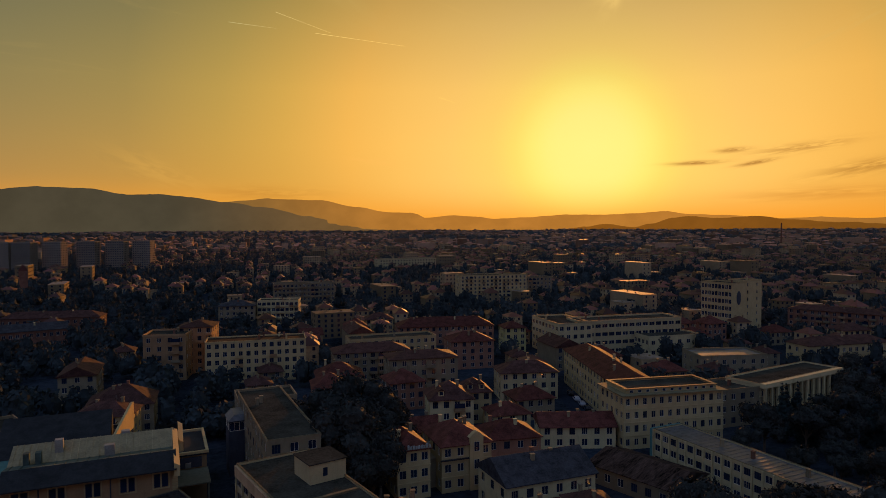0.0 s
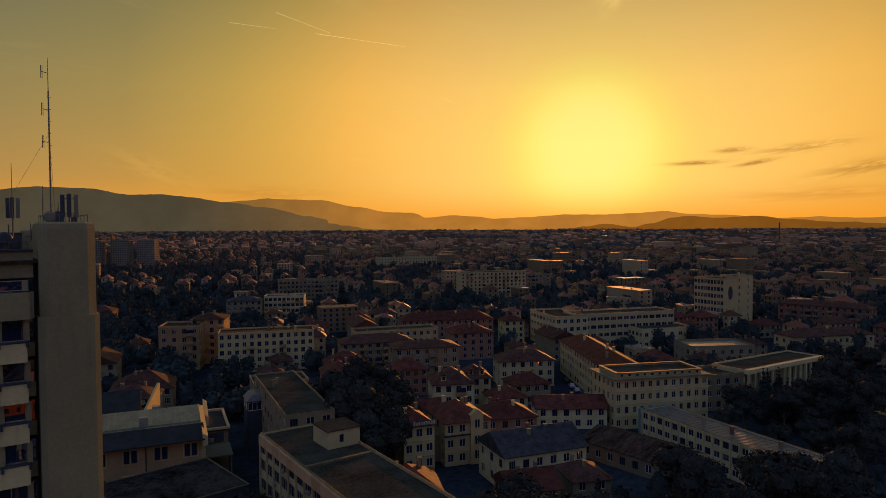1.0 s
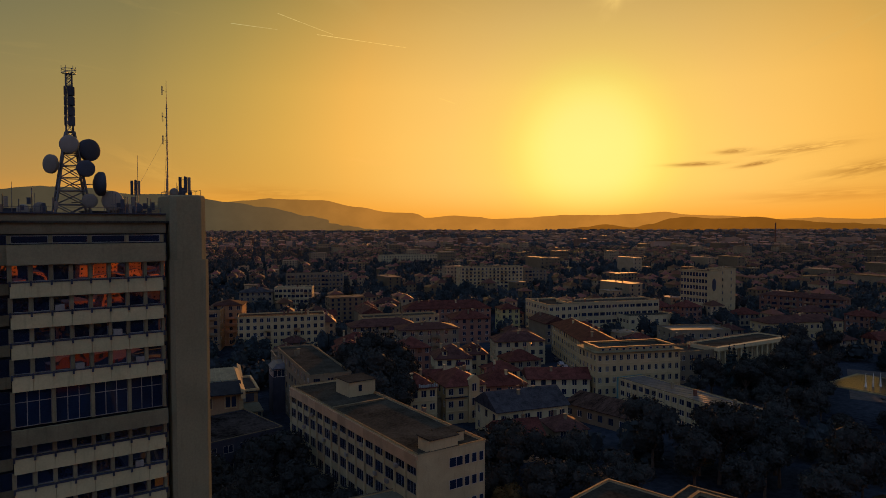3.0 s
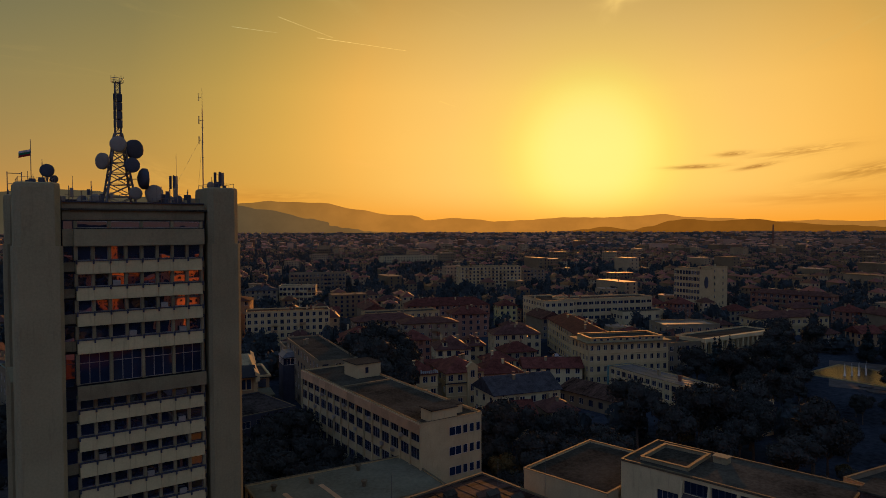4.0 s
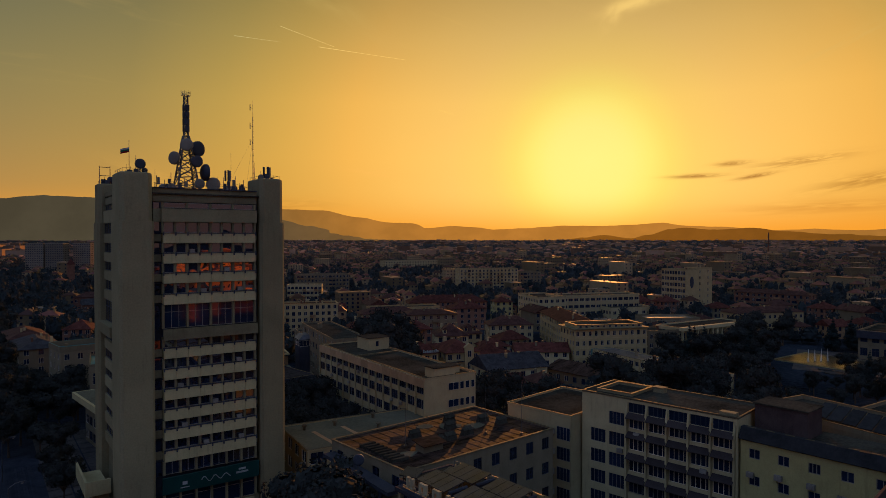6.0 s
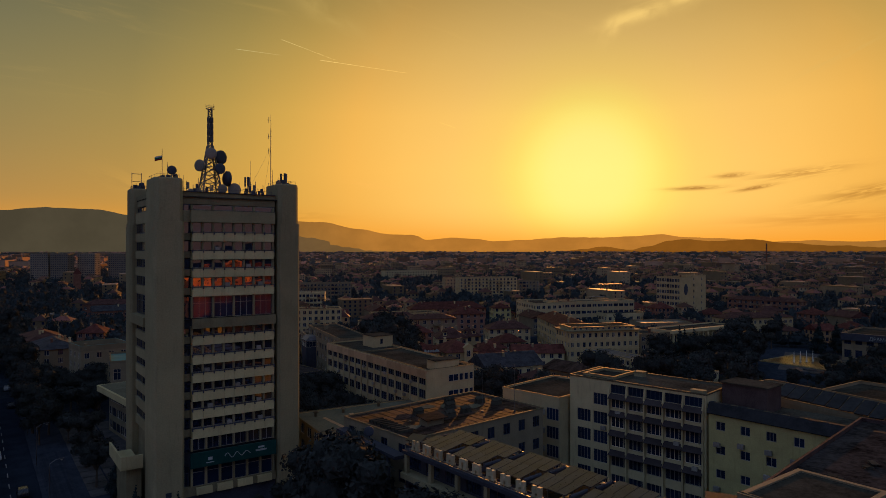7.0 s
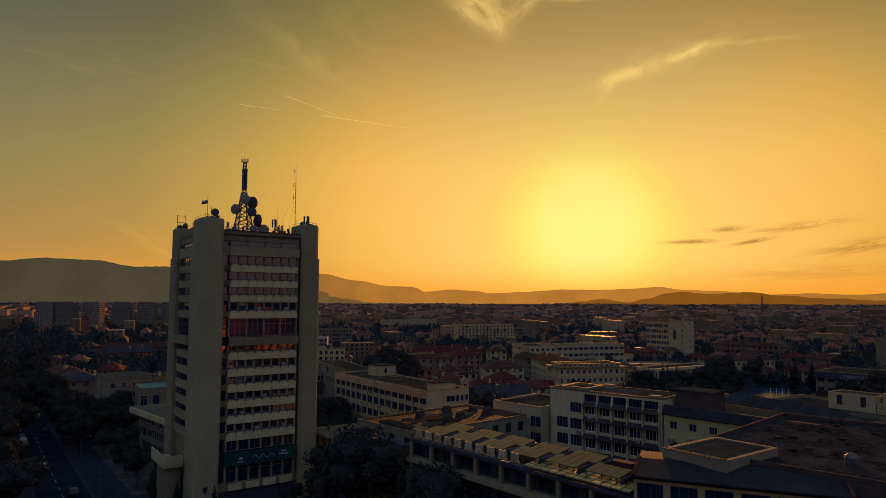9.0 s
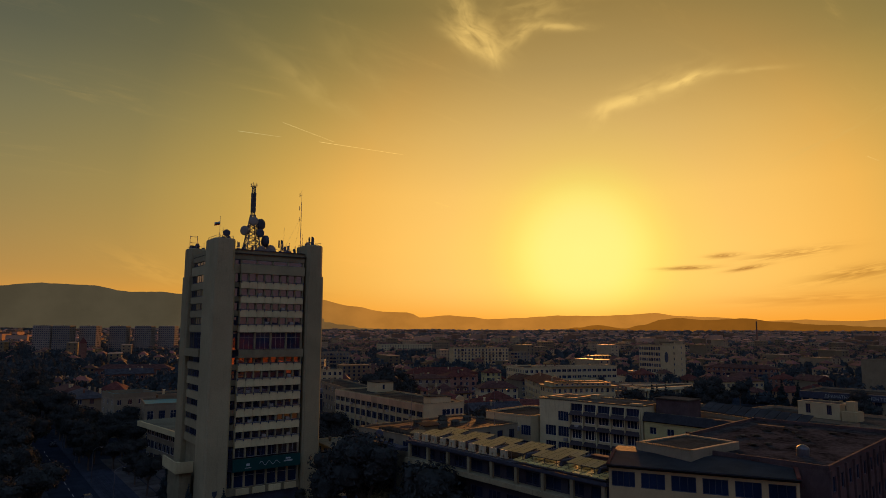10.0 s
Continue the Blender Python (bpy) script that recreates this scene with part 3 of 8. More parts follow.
        box(bm, -0.4, -0.6, 0, 0.4, 0.6, 0.1, pose(dx, -d / 2 + dy, h + lean * dy, math.degrees(math.atan(lean)), 0, 0))
        part("roof_window", bm, COPING, b)
    for bx, bz, bw in balcony:
        bm = bmesh.new()
        box(bm, bx - bw / 2, -d / 2 - 1.1, bz, bx + bw / 2, -d / 2 - 0.003, bz + 0.15)
        box(bm, bx - bw / 2, -d / 2 - 1.1, bz + 0.15, bx + bw / 2, -d / 2 - 1.02, bz + 1.0)
        for s in (-1, 1):
            box(bm, bx + s * (bw / 2 - 0.04) - 0.04, -d / 2 - 1.02, bz + 0.15, bx + s * (bw / 2 - 0.04) + 0.04, -d / 2 - 0.003, bz + 1.0)
        bal = part("balcony", bm, shuffle.choice((GREY, wall, wall, OCHRE)), b)
        if shuffle.random() < 0.25:
            bm = bmesh.new()
            box(bm, bx - bw / 2 + 0.06, -d / 2 - 1.06, bz + 1.0, bx + bw / 2 - 0.06, -d / 2 - 1.0, bz + 2.3)
            part("glazing", bm, GLASS, bal)
    return b


def roof_box(label, x, y, w, d, z, h, yaw, wall, cap, name="roof_hatch", vent=True):
    b = thing(name, label, "roof hatch", pose(x, y, z, 0, 0, yaw))
    bm = bmesh.new()
    holes = [(w * 0.35, w * 0.35 + 0.8, h * 0.3, h * 0.75)] if vent else []
    open_wall(bm, pose(-w / 2, -d / 2, 0), w, 0, h, holes, 0.12)
    open_wall(bm, pose(w / 2, -d / 2, 0, 0, 0, 90), d, 0, h, [])
    open_wall(bm, pose(-w / 2, d / 2, 0, 0, 0, -90), d, 0, h, [])
    open_wall(bm, pose(w / 2, d / 2, 0, 0, 0, 180), w, 0, h, [])
    part("wall", bm, wall, b)
    bm = bmesh.new()
    box(bm, -w / 2 - 0.2, -d / 2 - 0.2, h, w / 2 + 0.2, d / 2 + 0.2, h + 0.18)
    part("cap", bm, cap, b)
    if vent:
        window(b, pose(-w / 2 + w * 0.35 + 0.4, -d / 2 + 0.06, h * 0.3), 0.8, h * 0.45, 1, FRAME_DARK)
    return b


# ---------------------------------------------------------------- ground, hills, distance
def land(r):
    t = min(max((r - 1400) / 3400, 0), 1)
    return 27 * t * t * (3 - 2 * t)


def make_ground():
    radii = [0, 60, 150, 300, 600, 1000, 1400, 1800, 2300, 2800, 3300, 3800, 4300, 4850]
    n = 72
    verts, faces = [(0, 0, 0)], []
    for r in radii[1:]:
        verts += [(r * math.cos(math.tau * i / n), r * math.sin(math.tau * i / n), land(r)) for i in range(n)]
    for i in range(n):
        faces.append((0, 1 + i, 1 + (i + 1) % n))
        for j in range(len(radii) - 2):
            a, b = 1 + j * n, 1 + (j + 1) * n
            faces.append((a + i, b + i, b + (i + 1) % n, a + (i + 1) % n))
    mesh = bpy.data.meshes.new("ground")
    mesh.from_pydata(verts, [], faces)
    mesh.materials.append(EARTH)
    tagged(new("ground", mesh), "dark mixed town ground of soil, yards and tarmac", "ground", kind="structure")


def ridge(name, label, mat, radius, marks, rough, seed):
    """A long range of hills: marks of (azimuth, elevation of the crest in degrees, as seen from the town)."""
    steps, rows = 420, 5
    az0, az1 = marks[0][0], marks[-1][0]
    verts, faces = [], []
    for i in range(steps + 1):
        az = az0 + (az1 - az0) * i / steps
        for (a, ea), (b, eb) in zip(marks, marks[1:]):
            if a <= az <= b:
                t = (az - a) / (b - a)
                el = ea + (eb - ea) * t * t * (3 - 2 * t)
                break
        crest = 47 + radius * math.tan(radians(el)) + rough * (noise.fractal((az * 0.9, seed, 0), 1.0, 2.0, 5))
        for j in range(rows + 1):
            s = j / rows
            r = radius - 130 * (1 - s) ** 1.4
            z = 30 + (max(crest, 32) - 30) * s + (8 * noise.noise((az * 2.0, s * 3, seed)) * s * (1 - s) * 4)
            verts.append((r * math.sin(radians(az)) - 37, r * math.cos(radians(az)) - 49, z))
    for i in range(steps):
        for j in range(rows):
            a = i * (rows + 1) + j
            faces.append((a, a + rows + 1, a + rows + 2, a + 1))
    mesh = bpy.data.meshes.new(name)
    mesh.from_pydata(verts, [], faces)
    mesh.materials.append(mat)
    for p in mesh.polygons:
        p.use_smooth = True
    tagged(new(name, mesh), label, "mountains", kind="structure")


make_ground()
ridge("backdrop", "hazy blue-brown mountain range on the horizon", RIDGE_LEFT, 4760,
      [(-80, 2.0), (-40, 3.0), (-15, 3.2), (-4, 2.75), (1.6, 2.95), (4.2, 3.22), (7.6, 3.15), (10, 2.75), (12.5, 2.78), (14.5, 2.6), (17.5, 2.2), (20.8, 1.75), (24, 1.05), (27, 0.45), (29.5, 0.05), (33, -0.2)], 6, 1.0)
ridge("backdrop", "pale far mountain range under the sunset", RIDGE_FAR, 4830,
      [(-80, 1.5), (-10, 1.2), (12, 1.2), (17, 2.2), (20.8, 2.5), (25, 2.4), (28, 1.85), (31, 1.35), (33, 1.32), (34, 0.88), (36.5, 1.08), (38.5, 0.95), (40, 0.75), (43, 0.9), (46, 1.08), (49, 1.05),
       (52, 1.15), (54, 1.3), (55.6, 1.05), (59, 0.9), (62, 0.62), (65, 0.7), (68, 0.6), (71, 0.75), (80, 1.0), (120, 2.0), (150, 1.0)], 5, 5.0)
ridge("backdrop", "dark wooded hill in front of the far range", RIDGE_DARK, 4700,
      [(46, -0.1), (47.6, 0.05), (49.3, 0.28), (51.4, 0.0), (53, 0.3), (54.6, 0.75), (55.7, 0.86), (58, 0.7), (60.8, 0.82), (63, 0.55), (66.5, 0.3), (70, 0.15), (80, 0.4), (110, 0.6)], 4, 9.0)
# ---------------------------------------------------------------- office tower
def pylon_outline(x0, y0, x1, y1, c):
    return [(x0 + c, y0), (x1 - c, y0), (x1, y0 + c), (x1, y1 - c), (x1 - c, y1), (x0 + c, y1), (x0, y1 - c), (x0, y0 + c)]


TX0, TX1, TY0, TY1, TOP = -28.2, -3.65, 42.5, 64.6, 53.0


def make_tower():
    t = thing("office_tower", "tall grey concrete office tower with spandrel bands and corner pylons", "office tower")
    block_area(-16, 53.5, 25, 23, 0, 3)
    for x0, y0, x1, y1, top in ((TX0, TY0, -23.5, 49.6, 55.45), (-7.75, TY0, TX1, 49.6, 55.5), (TX0 - 0.3, 60.4, -23.9, TY1, 54.9), (-7.9, 60.4, TX1, TY1, 54.9)):
        bm = bmesh.new()
        c = 0.4
        low, _ = prism(bm, pylon_outline(x0, y0, x1, y1, c), 0, 48.4)
        bm2 = pylon_outline(x0 + 0.16, y0 + 0.16, x1 - 0.16, y1 - 0.16, 0.6)
        prism(bm, bm2, 48.4, top - 0.55)
        rings = []
        for k, (inset, z) in enumerate(((0.16, top - 0.55), (0.2, top - 0.14), (0.36, top))):
            rings.append([bm.verts.new((x, y, z)) for x, y in pylon_outline(x0 + inset, y0 + inset, x1 - inset, y1 - inset, 0.6)])
        for a, b in zip(rings, rings[1:]):
            for i in range(8):
                bm.faces.new((a[i], a[(i + 1) % 8], b[(i + 1) % 8], b[i]))
        bm.faces.new(rings[-1])
        part("pylon", bm, CONCRETE, t)
    # floors behind the glass, so that the tower is closed
    bm = bmesh.new()
    box(bm, TX0 + 1.4, TY0 + 2.0, 0, TX1 - 0.8, TY1 - 0.8, TOP - 0.6)
    part("core", bm, FRAME_DARK, t, "dark inner core behind the glazing")
    bm = bmesh.new()
    box(bm, TX0 + 0.9, TY0 + 0.9, TOP - 0.55, TX1 - 0.5, TY1 - 0.5, TOP - 0.35)
    part("roof", bm, BITUMEN, t)
    for q in ((-23.5, TY0 + 1.2, -7.9, TY0 + 1.55), (-23.5, TY1 - 1.4, -7.9, TY1 - 1.0), (TX0 + 0.9, 49.6, TX0 + 1.25, 60.4), (TX1 - 1.3, 49.6, TX1 - 0.9, 60.4)):
        bm = bmesh.new()
        box(bm, q[0], q[1], 51.35, q[2], q[3], 53.35)
        part("parapet", bm, FASCIA, t, "stained concrete roof parapet")
    bm = bmesh.new()
    box(bm, -23.5, TY0 + 1.0, 53.35, -7.9, TY0 + 1.7, 53.47)
    part("coping", bm, FRAME_DARK, t)

    # spandrel bands on the front bay
    bands = [(45.2, 46.62), (42.2, 43.62), (39.25, 40.7), (36.1, 37.6), (28.1, 29.6), (24.95, 26.5), (21.95, 23.55), (18.9, 20.5), (15.95, 17.55), (12.8, 14.4)]
    xa, xb, front = -22.25, -8.45, 42.75
    n = 8
    step = (xb - xa) / n
    for z0, z1 in bands:
        bm = bmesh.new()
        for i in range(n):
            x0, x1 = xa + i * step + 0.012, xa + (i + 1) * step - 0.012
            box(bm, x0, front, z0, x1, front + 0.16, z1)
        box(bm, xa + 0.02, front + 0.161, z0 + 0.05, xb - 0.02, 44.05, z1 - 0.05)
        part("spandrel_band", bm, PANEL, t, "pale precast spandrel panels")
        bm = bmesh.new()
        box(bm, xa - 0.05, front - 0.05, z1 + 0.002, xb + 0.05, front + 0.4, z1 + 0.09)
        part("sill", bm, FRAME_DARK, t)
        for i in range(n + 1):
            x = xa + i * step
            bm = bmesh.new()
            box(bm, x - 0.09, front - 0.2, z1 - 0.3, x + 0.09, front - 0.052, z1 + 0.22)
            part("bracket", bm, FRAME_DARK, t)
        for s in (0, 1):
            bm = bmesh.new()
            a, b = ((-23.48, xa - 0.06), (xb + 0.06, -7.92))[s]
            box(bm, a, 43.75, z0 + 0.25, b, 44.05, z1 - 0.1)
            part("recessed_panel", bm, FASCIA, t)
    # solid fascia, ledge and their undersides
    bm = bmesh.new()
    box(bm, xa - 0.2, front - 0.1, 48.35, xb + 0.2, 44.1, 50.3)
    box(bm, -23.48, 43.6, 48.35, xa - 0.201, 44.1, 50.3)
    box(bm, xb + 0.201, 43.6, 48.35, -7.92, 44.1, 50.3)
    part("fascia", bm, CONCRETE, t, "plain concrete fascia below the roof")
    bm = bmesh.new()
    box(bm, xa - 0.15, front - 0.55, 30.9, xb + 0.15, 44.1, 31.2)
    box(bm, xa - 0.15, front - 0.55, 31.201, xb + 0.15, front - 0.2, 32.5)
    part("ledge", bm, FASCIA, t, "stained projecting concrete ledge")

    def row(z0, z1, lights=1, wide=step, tall=False):
        k = round((xb - xa) / wide)
        for i in range(k):
            x = xa + (i + 0.5) * (xb - xa) / k
            window(t, pose(x, 43.35, z0), (xb - xa) / k - 0.3, z1 - z0, lights, FRAME, 0.07, glass=GLASS if z1 - z0 > 3 else COATED)
        for i in range(k + 1):
            x = xa + i * (xb - xa) / k
            bm = bmesh.new()
            box(bm, x - 0.17, 43.05, z0, x + 0.17, 43.5, z1)
            part("mullion", bm, FASCIA, t)
        for a, b in ((-23.46, xa - 0.1), (xb + 0.1, -7.94)):
            w = b - a
            if w > 0.3:
                window(t, pose((a + b) / 2, 43.8, z0 - 0.25), w - 0.05, z1 - z0 + 0.3, 1, FRAME_DARK, 0.06, glass=COATED)

    row(50.42, 51.2, wide=step * 2)
    rows = [(46.72, 48.33), (43.72, 45.18), (40.8, 42.18), (37.7, 39.22), (29.7, 30.88), (26.6, 28.08), (23.65, 24.93), (20.6, 21.93), (17.65, 18.88), (14.5, 15.93)]
    for z0, z1 in rows:
        row(z0, z1)
    row(32.55, 36.05, 3, step * 2)
    row(10.75, 12.75, 2, step * 1.33)
    row(4.9, 8.15, 1, step * 1.33)
    bm = bmesh.new()
    box(bm, -23.48, 43.2, 3.4, -7.92, 44.2, 4.88)
    part("base_wall", bm, FASCIA, t)
    bm = bmesh.new()
    box(bm, -23.48, 43.6, 0, -7.92, 44.2, 3.38)
    part("plinth", bm, FRAME_DARK, t)
    for i in range(4):
        bm = bmesh.new()
        x = -21.6 + i * 3.4
        box(bm, x, 42.75, 3.5, x + 2.6, 43.18, 4.7)
        part("balcony_front", bm, PANEL, t)
    # left flank between the pylons
    def flank(z0, z1):
        for i in range(3):
            y = 50.0 + 10.2 * (i + 0.5) / 3
            window(t, pose(TX0 + 0.85, y, z0, 0, 0, -90), 3.2, z1 - z0, 2, FRAME_DARK, 0.08, glass=COATED)
    for z0, z1 in rows:
        flank(z0, z1)
    flank(32.6, 36.0)
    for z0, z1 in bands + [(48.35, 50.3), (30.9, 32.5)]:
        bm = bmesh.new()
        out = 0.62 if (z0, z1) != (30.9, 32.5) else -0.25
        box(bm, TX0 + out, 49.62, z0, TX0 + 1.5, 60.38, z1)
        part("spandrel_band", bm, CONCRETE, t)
    bm = bmesh.new()
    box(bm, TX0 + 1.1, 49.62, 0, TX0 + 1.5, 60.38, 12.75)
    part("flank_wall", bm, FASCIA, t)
    window(t, pose(TX0 + 0.85, 54.9, 50.42, 0, 0, -90), 9.0, 0.75, 4, FRAME_DARK, 0.08)
    # window air conditioners
    rng = random.Random(4)
    for f, i in ((2, 5), (3, 3), (5, 6), (6, 1), (7, 4), (8, 6), (8, 1), (9, 6), (3, 6), (1, 2), (9, 3)):
        z0 = rows[f][0]
        x = xa + (i + rng.uniform(0.3, 0.7)) * step
        bm = bmesh.new()
        box(bm, x - 0.4, 42.78, z0 + 0.02, x + 0.4, 43.12, z0 + 0.6)
        rod(bm, (x - 0.1, 42.80, z0 + 0.31), (x - 0.1, 42.765, z0 + 0.31), 0.22, sides=10)
        part("air_conditioner", bm, FRAME, t, "small grey window air conditioner")
    # shield on the pylon
    bm = bmesh.new()
    shape = [(-0.45, 0.55), (-0.45, -0.1), (-0.25, -0.5), (0, -0.7), (0.25, -0.5), (0.45, -0.1), (0.45, 0.55)]
    a = [bm.verts.new((x - 26.0, TY0 - 0.08, z + 4.4)) for x, z in shape]
    b = [bm.verts.new((x - 26.0, TY0 - 0.004, z + 4.4)) for x, z in shape]
    bm.faces.new(a)
    for i in range(7):
        bm.faces.new((a[i], b[i], b[(i + 1) % 7], a[(i + 1) % 7]))
    part("shield", bm, FRAME_DARK, t, "small dark metal shield emblem")
    # sign over the entrance
    s = thing("entrance_sign", "dark green banner sign over the tower entrance", "sign")
    bm = bmesh.new()
    box(bm, -22.7, 42.05, 8.2, -8.3, 42.5, 10.62)
    part("banner", bm, SIGN_GREEN, s)
    for x, z, w, h in ((-19.6, 9.2, 0.7, 0.5), (-19.6, 8.75, 1.3, 0.14), (-11.0, 9.75, 1.1, 0.3), (-11.0, 9.25, 1.9, 0.3)):
        bm = bmesh.new()
        box(bm, x - w / 2, 42.02, z, x + w / 2, 42.046, z + h)
        part("lettering_bar", bm, SIGN_PALE, s)
    bm = bmesh.new()
    last = None
    for i in range(40):
        u = i / 39
        p = Vector((-17.2 + 4.4 * u, 42.03, 9.4 + 0.45 * math.sin(u * 17) * (1 - 0.4 * u)))
        if last is not None:
            rod(bm, last, p, 0.07, sides=4)
        last = p
    part("script_stroke", bm, SIGN_PALE, s, "pale looping script stroke")
    # side platform with its parapet
    p = thing("side_platform", "concrete corner platform beside the tower foot", "platform")
    bm = bmesh.new()
    box(bm, -32.0, 48.6, 7.9, -28.55, 59.4, 8.3)
    box(bm, -32.0, 48.5, 8.3, -31.7, 59.4, 10.1)
    box(bm, -31.7, 48.5, 8.3, -28.6, 48.8, 10.1)
    part("parapet", bm, PANEL, p)
    bm = bmesh.new()
    box(bm, -30.9, 49.9, 0, -28.6, 59.0, 7.898)
    part("wall", bm, FASCIA, p)
    return t


make_tower()


def lattice(bm, cx, cy, z0, z1, h0, h1, bays, r=0.095):
    corners = lambda z: [(cx + sx * (h0 + (h1 - h0) * (z - z0) / (z1 - z0)), cy + sy * (h0 + (h1 - h0) * (z - z0) / (z1 - z0)), z) for sx, sy in ((-1, -1), (1, -1), (1, 1), (-1, 1))]
    zs = [z0 + (z1 - z0) * (i / bays) ** 0.85 for i in range(bays + 1)]
    for a, b in zip(zs, zs[1:]):
        p, q = corners(a), corners(b)
        for i in range(4):
            j = (i + 1) % 4
            rod(bm, p[i], q[i], r * 1.5, sides=5)
            rod(bm, p[i], q[j], r * 0.8, sides=4)
            rod(bm, p[j], q[i], r * 0.8, sides=4)
            rod(bm, q[i], q[j], r * 0.8, sides=4)


def dish(parent, x, y, z, r, toward, mat, deep=0.5):
    """A drum-shaped link dish that looks toward a heading in degrees."""
    m = pose(x, y, z, 90, 0, toward)
    bm = bmesh.new()
    lathe(bm, [(r * 0.35, -deep * 0.9), (r * 0.8, -deep * 0.55), (r, -deep * 0.15), (r, deep * 0.5), (r * 0.97, deep * 0.56), (r * 0.5, deep * 0.62), (0.02, deep * 0.64)], m, 24)
    d = part("dish", bm, mat, parent, "round drum-shaped microwave dish", True)
    return d


def make_roof_gear():
    mast = thing("lattice_mast", "steel lattice telecom mast with microwave dishes on the tower roof", "antenna mast")
    cx, cy = -15.5, 56.5
    bm = bmesh.new()
    lattice(bm, cx, cy, TOP - 0.35, 63.2, 1.95, 0.42, 7)
    part("lattice", bm, STEEL, mast)
    bm = bmesh.new()
    lattice(bm, cx, cy, 63.2, 70.0, 0.36, 0.30, 9, 0.05)
    part("upper_lattice", bm, STEEL, mast)
    for i in range(4):
        z = 63.95 + i * 1.17
        for k in range(3):
            bm = bmesh.new()
            m = pose(cx, cy, 0, 0, 0, 20 + 120 * k)
            box(bm, -0.36, -0.52, z, 0.36, -0.34, z + 1.0, m)
            part("panel_antenna", bm, DISH_DARK, mast)
    bm = bmesh.new()
    for zz in (70.05, 70.5):
        for i in range(12):
            a, b = math.tau * i / 12, math.tau * (i + 1) / 12
            rod(bm, (cx + 0.75 * math.cos(a), cy + 0.75 * math.sin(a), zz), (cx + 0.75 * math.cos(b), cy + 0.75 * math.sin(b), zz), 0.045, sides=4)
    for i in range(6):
        a = math.tau * i / 6
        rod(bm, (cx, cy, 70.0), (cx + 0.75 * math.cos(a), cy + 0.75 * math.sin(a), 70.05), 0.04, sides=4)
        rod(bm, (cx + 0.75 * math.cos(a), cy + 0.75 * math.sin(a), 70.05), (cx + 0.75 * math.cos(a), cy + 0.75 * math.sin(a), 70.85), 0.035, sides=4)
    part("crown_ring", bm, STEEL, mast)
    for x, y, z, r, way, mt in ((-15.7, 55.2, 61.6, 1.05, -25, DISH), (-13.6, 56.6, 61.2, 1.3, 25, DISH_DARK), (-17.5, 55.8, 59.3, 1.1, -55, DISH), (-14.1, 55.2, 58.9, 1.0, 10, DISH_DARK),
                               (-12.5, 56.2, 57.2, 1.45, 95, DISH_DARK), (-13.8, 54.6, 55.1, 0.85, -15, DISH)):
        dish(mast, x, y, z, r, way, mt, 0.75 if r > 1.2 else 0.5)
        bm = bmesh.new()
        rod(bm, (x, y, z), (cx, cy, z - 0.2), 0.06, sides=5)
        part("dish_arm", bm, STEEL, mast)
    # whip mast with folded dipoles and guys
    whip = thing("dipole_mast", "slender guyed mast with folded dipoles beside the roof pylon", "antenna mast")
    bx, by = -6.1, 50.4
    bm = bmesh.new()
    rod(bm, (bx, by, TOP - 0.4), (bx, by, 66.5), 0.09, 0.06)
    rod(bm, (bx, by, 66.5), (bx, by, 69.3), 0.035, 0.02)
    for i in range(12):
        rod(bm, (bx - 0.16, by, 55 + i), (bx + 0.16, by, 55 + i), 0.025, sides=4)
    part("pole", bm, STEEL, whip)
    for z in (68.0, 64.9, 62.2):
        bm = bmesh.new()
        rod(bm, (bx, by, z), (bx - 0.5, by, z + 0.1), 0.03, sides=4)
        rod(bm, (bx - 0.5, by, z - 0.45), (bx - 0.5, by, z + 0.6), 0.04, sides=4)
        rod(bm, (bx - 0.4, by, z - 0.45), (bx - 0.4, by, z + 0.6), 0.025, sides=4)
        part("dipole", bm, STEEL, whip)
    for gx, gy in ((-11.5, 49.8), (-5.0, 58.0)):
        bm = bmesh.new()
        rod(bm, (bx, by, 63.0), (gx, gy, TOP - 0.3), 0.012, sides=4)
        part("guy_wire", bm, STEEL, whip)

    def sector(x, y, z, n, label, height=3.2, radius=0.5, gear=1.9):
        a = thing("sector_antenna", label, "antenna", group="mobile phone antennas on the tower roof")
        bm = bmesh.new()
        rod(bm, (x, y, z), (x, y, z + height), 0.07)
        part("pole", bm, STEEL, a)
        for i in range(n):
            an = math.tau * i / n + 0.4
            px, py = x + radius * math.cos(an), y + radius * math.sin(an)
            bm = bmesh.new()
            box(bm, px - 0.15, py - 0.1, z + height - gear, px + 0.15, py + 0.1, z + height - 0.1)
            for zz in (z + height - gear + 0.3, z + height - 0.4):
                rod(bm, (x, y, zz), (px, py, zz), 0.03, sides=4)
            part("panel_antenna", bm, DISH if i == 0 else DISH_DARK, a)

    sector(-5.2, 46.2, 55.2, 3, "cluster of three panel antennas on the front pylon", 2.6, 0.55)
    sector(-8.6, 56.0, TOP - 0.35, 3, "pole with panel antennas standing on the roof", 5.2, 0.45)
    sector(-10.2, 52.0, TOP - 0.35, 2, "short antenna pole by the parapet", 2.2, 0.3, 1.3)
    whipset = ((-8.7, 54.0, 8.0), (-21.6, 51.0, 4.2), (-25.0, 47.6, 58.6 - TOP), (-19.6, 50.0, 3.0), (-12.0, 50.5, 3.4), (-6.9, 47.5, 4.6))
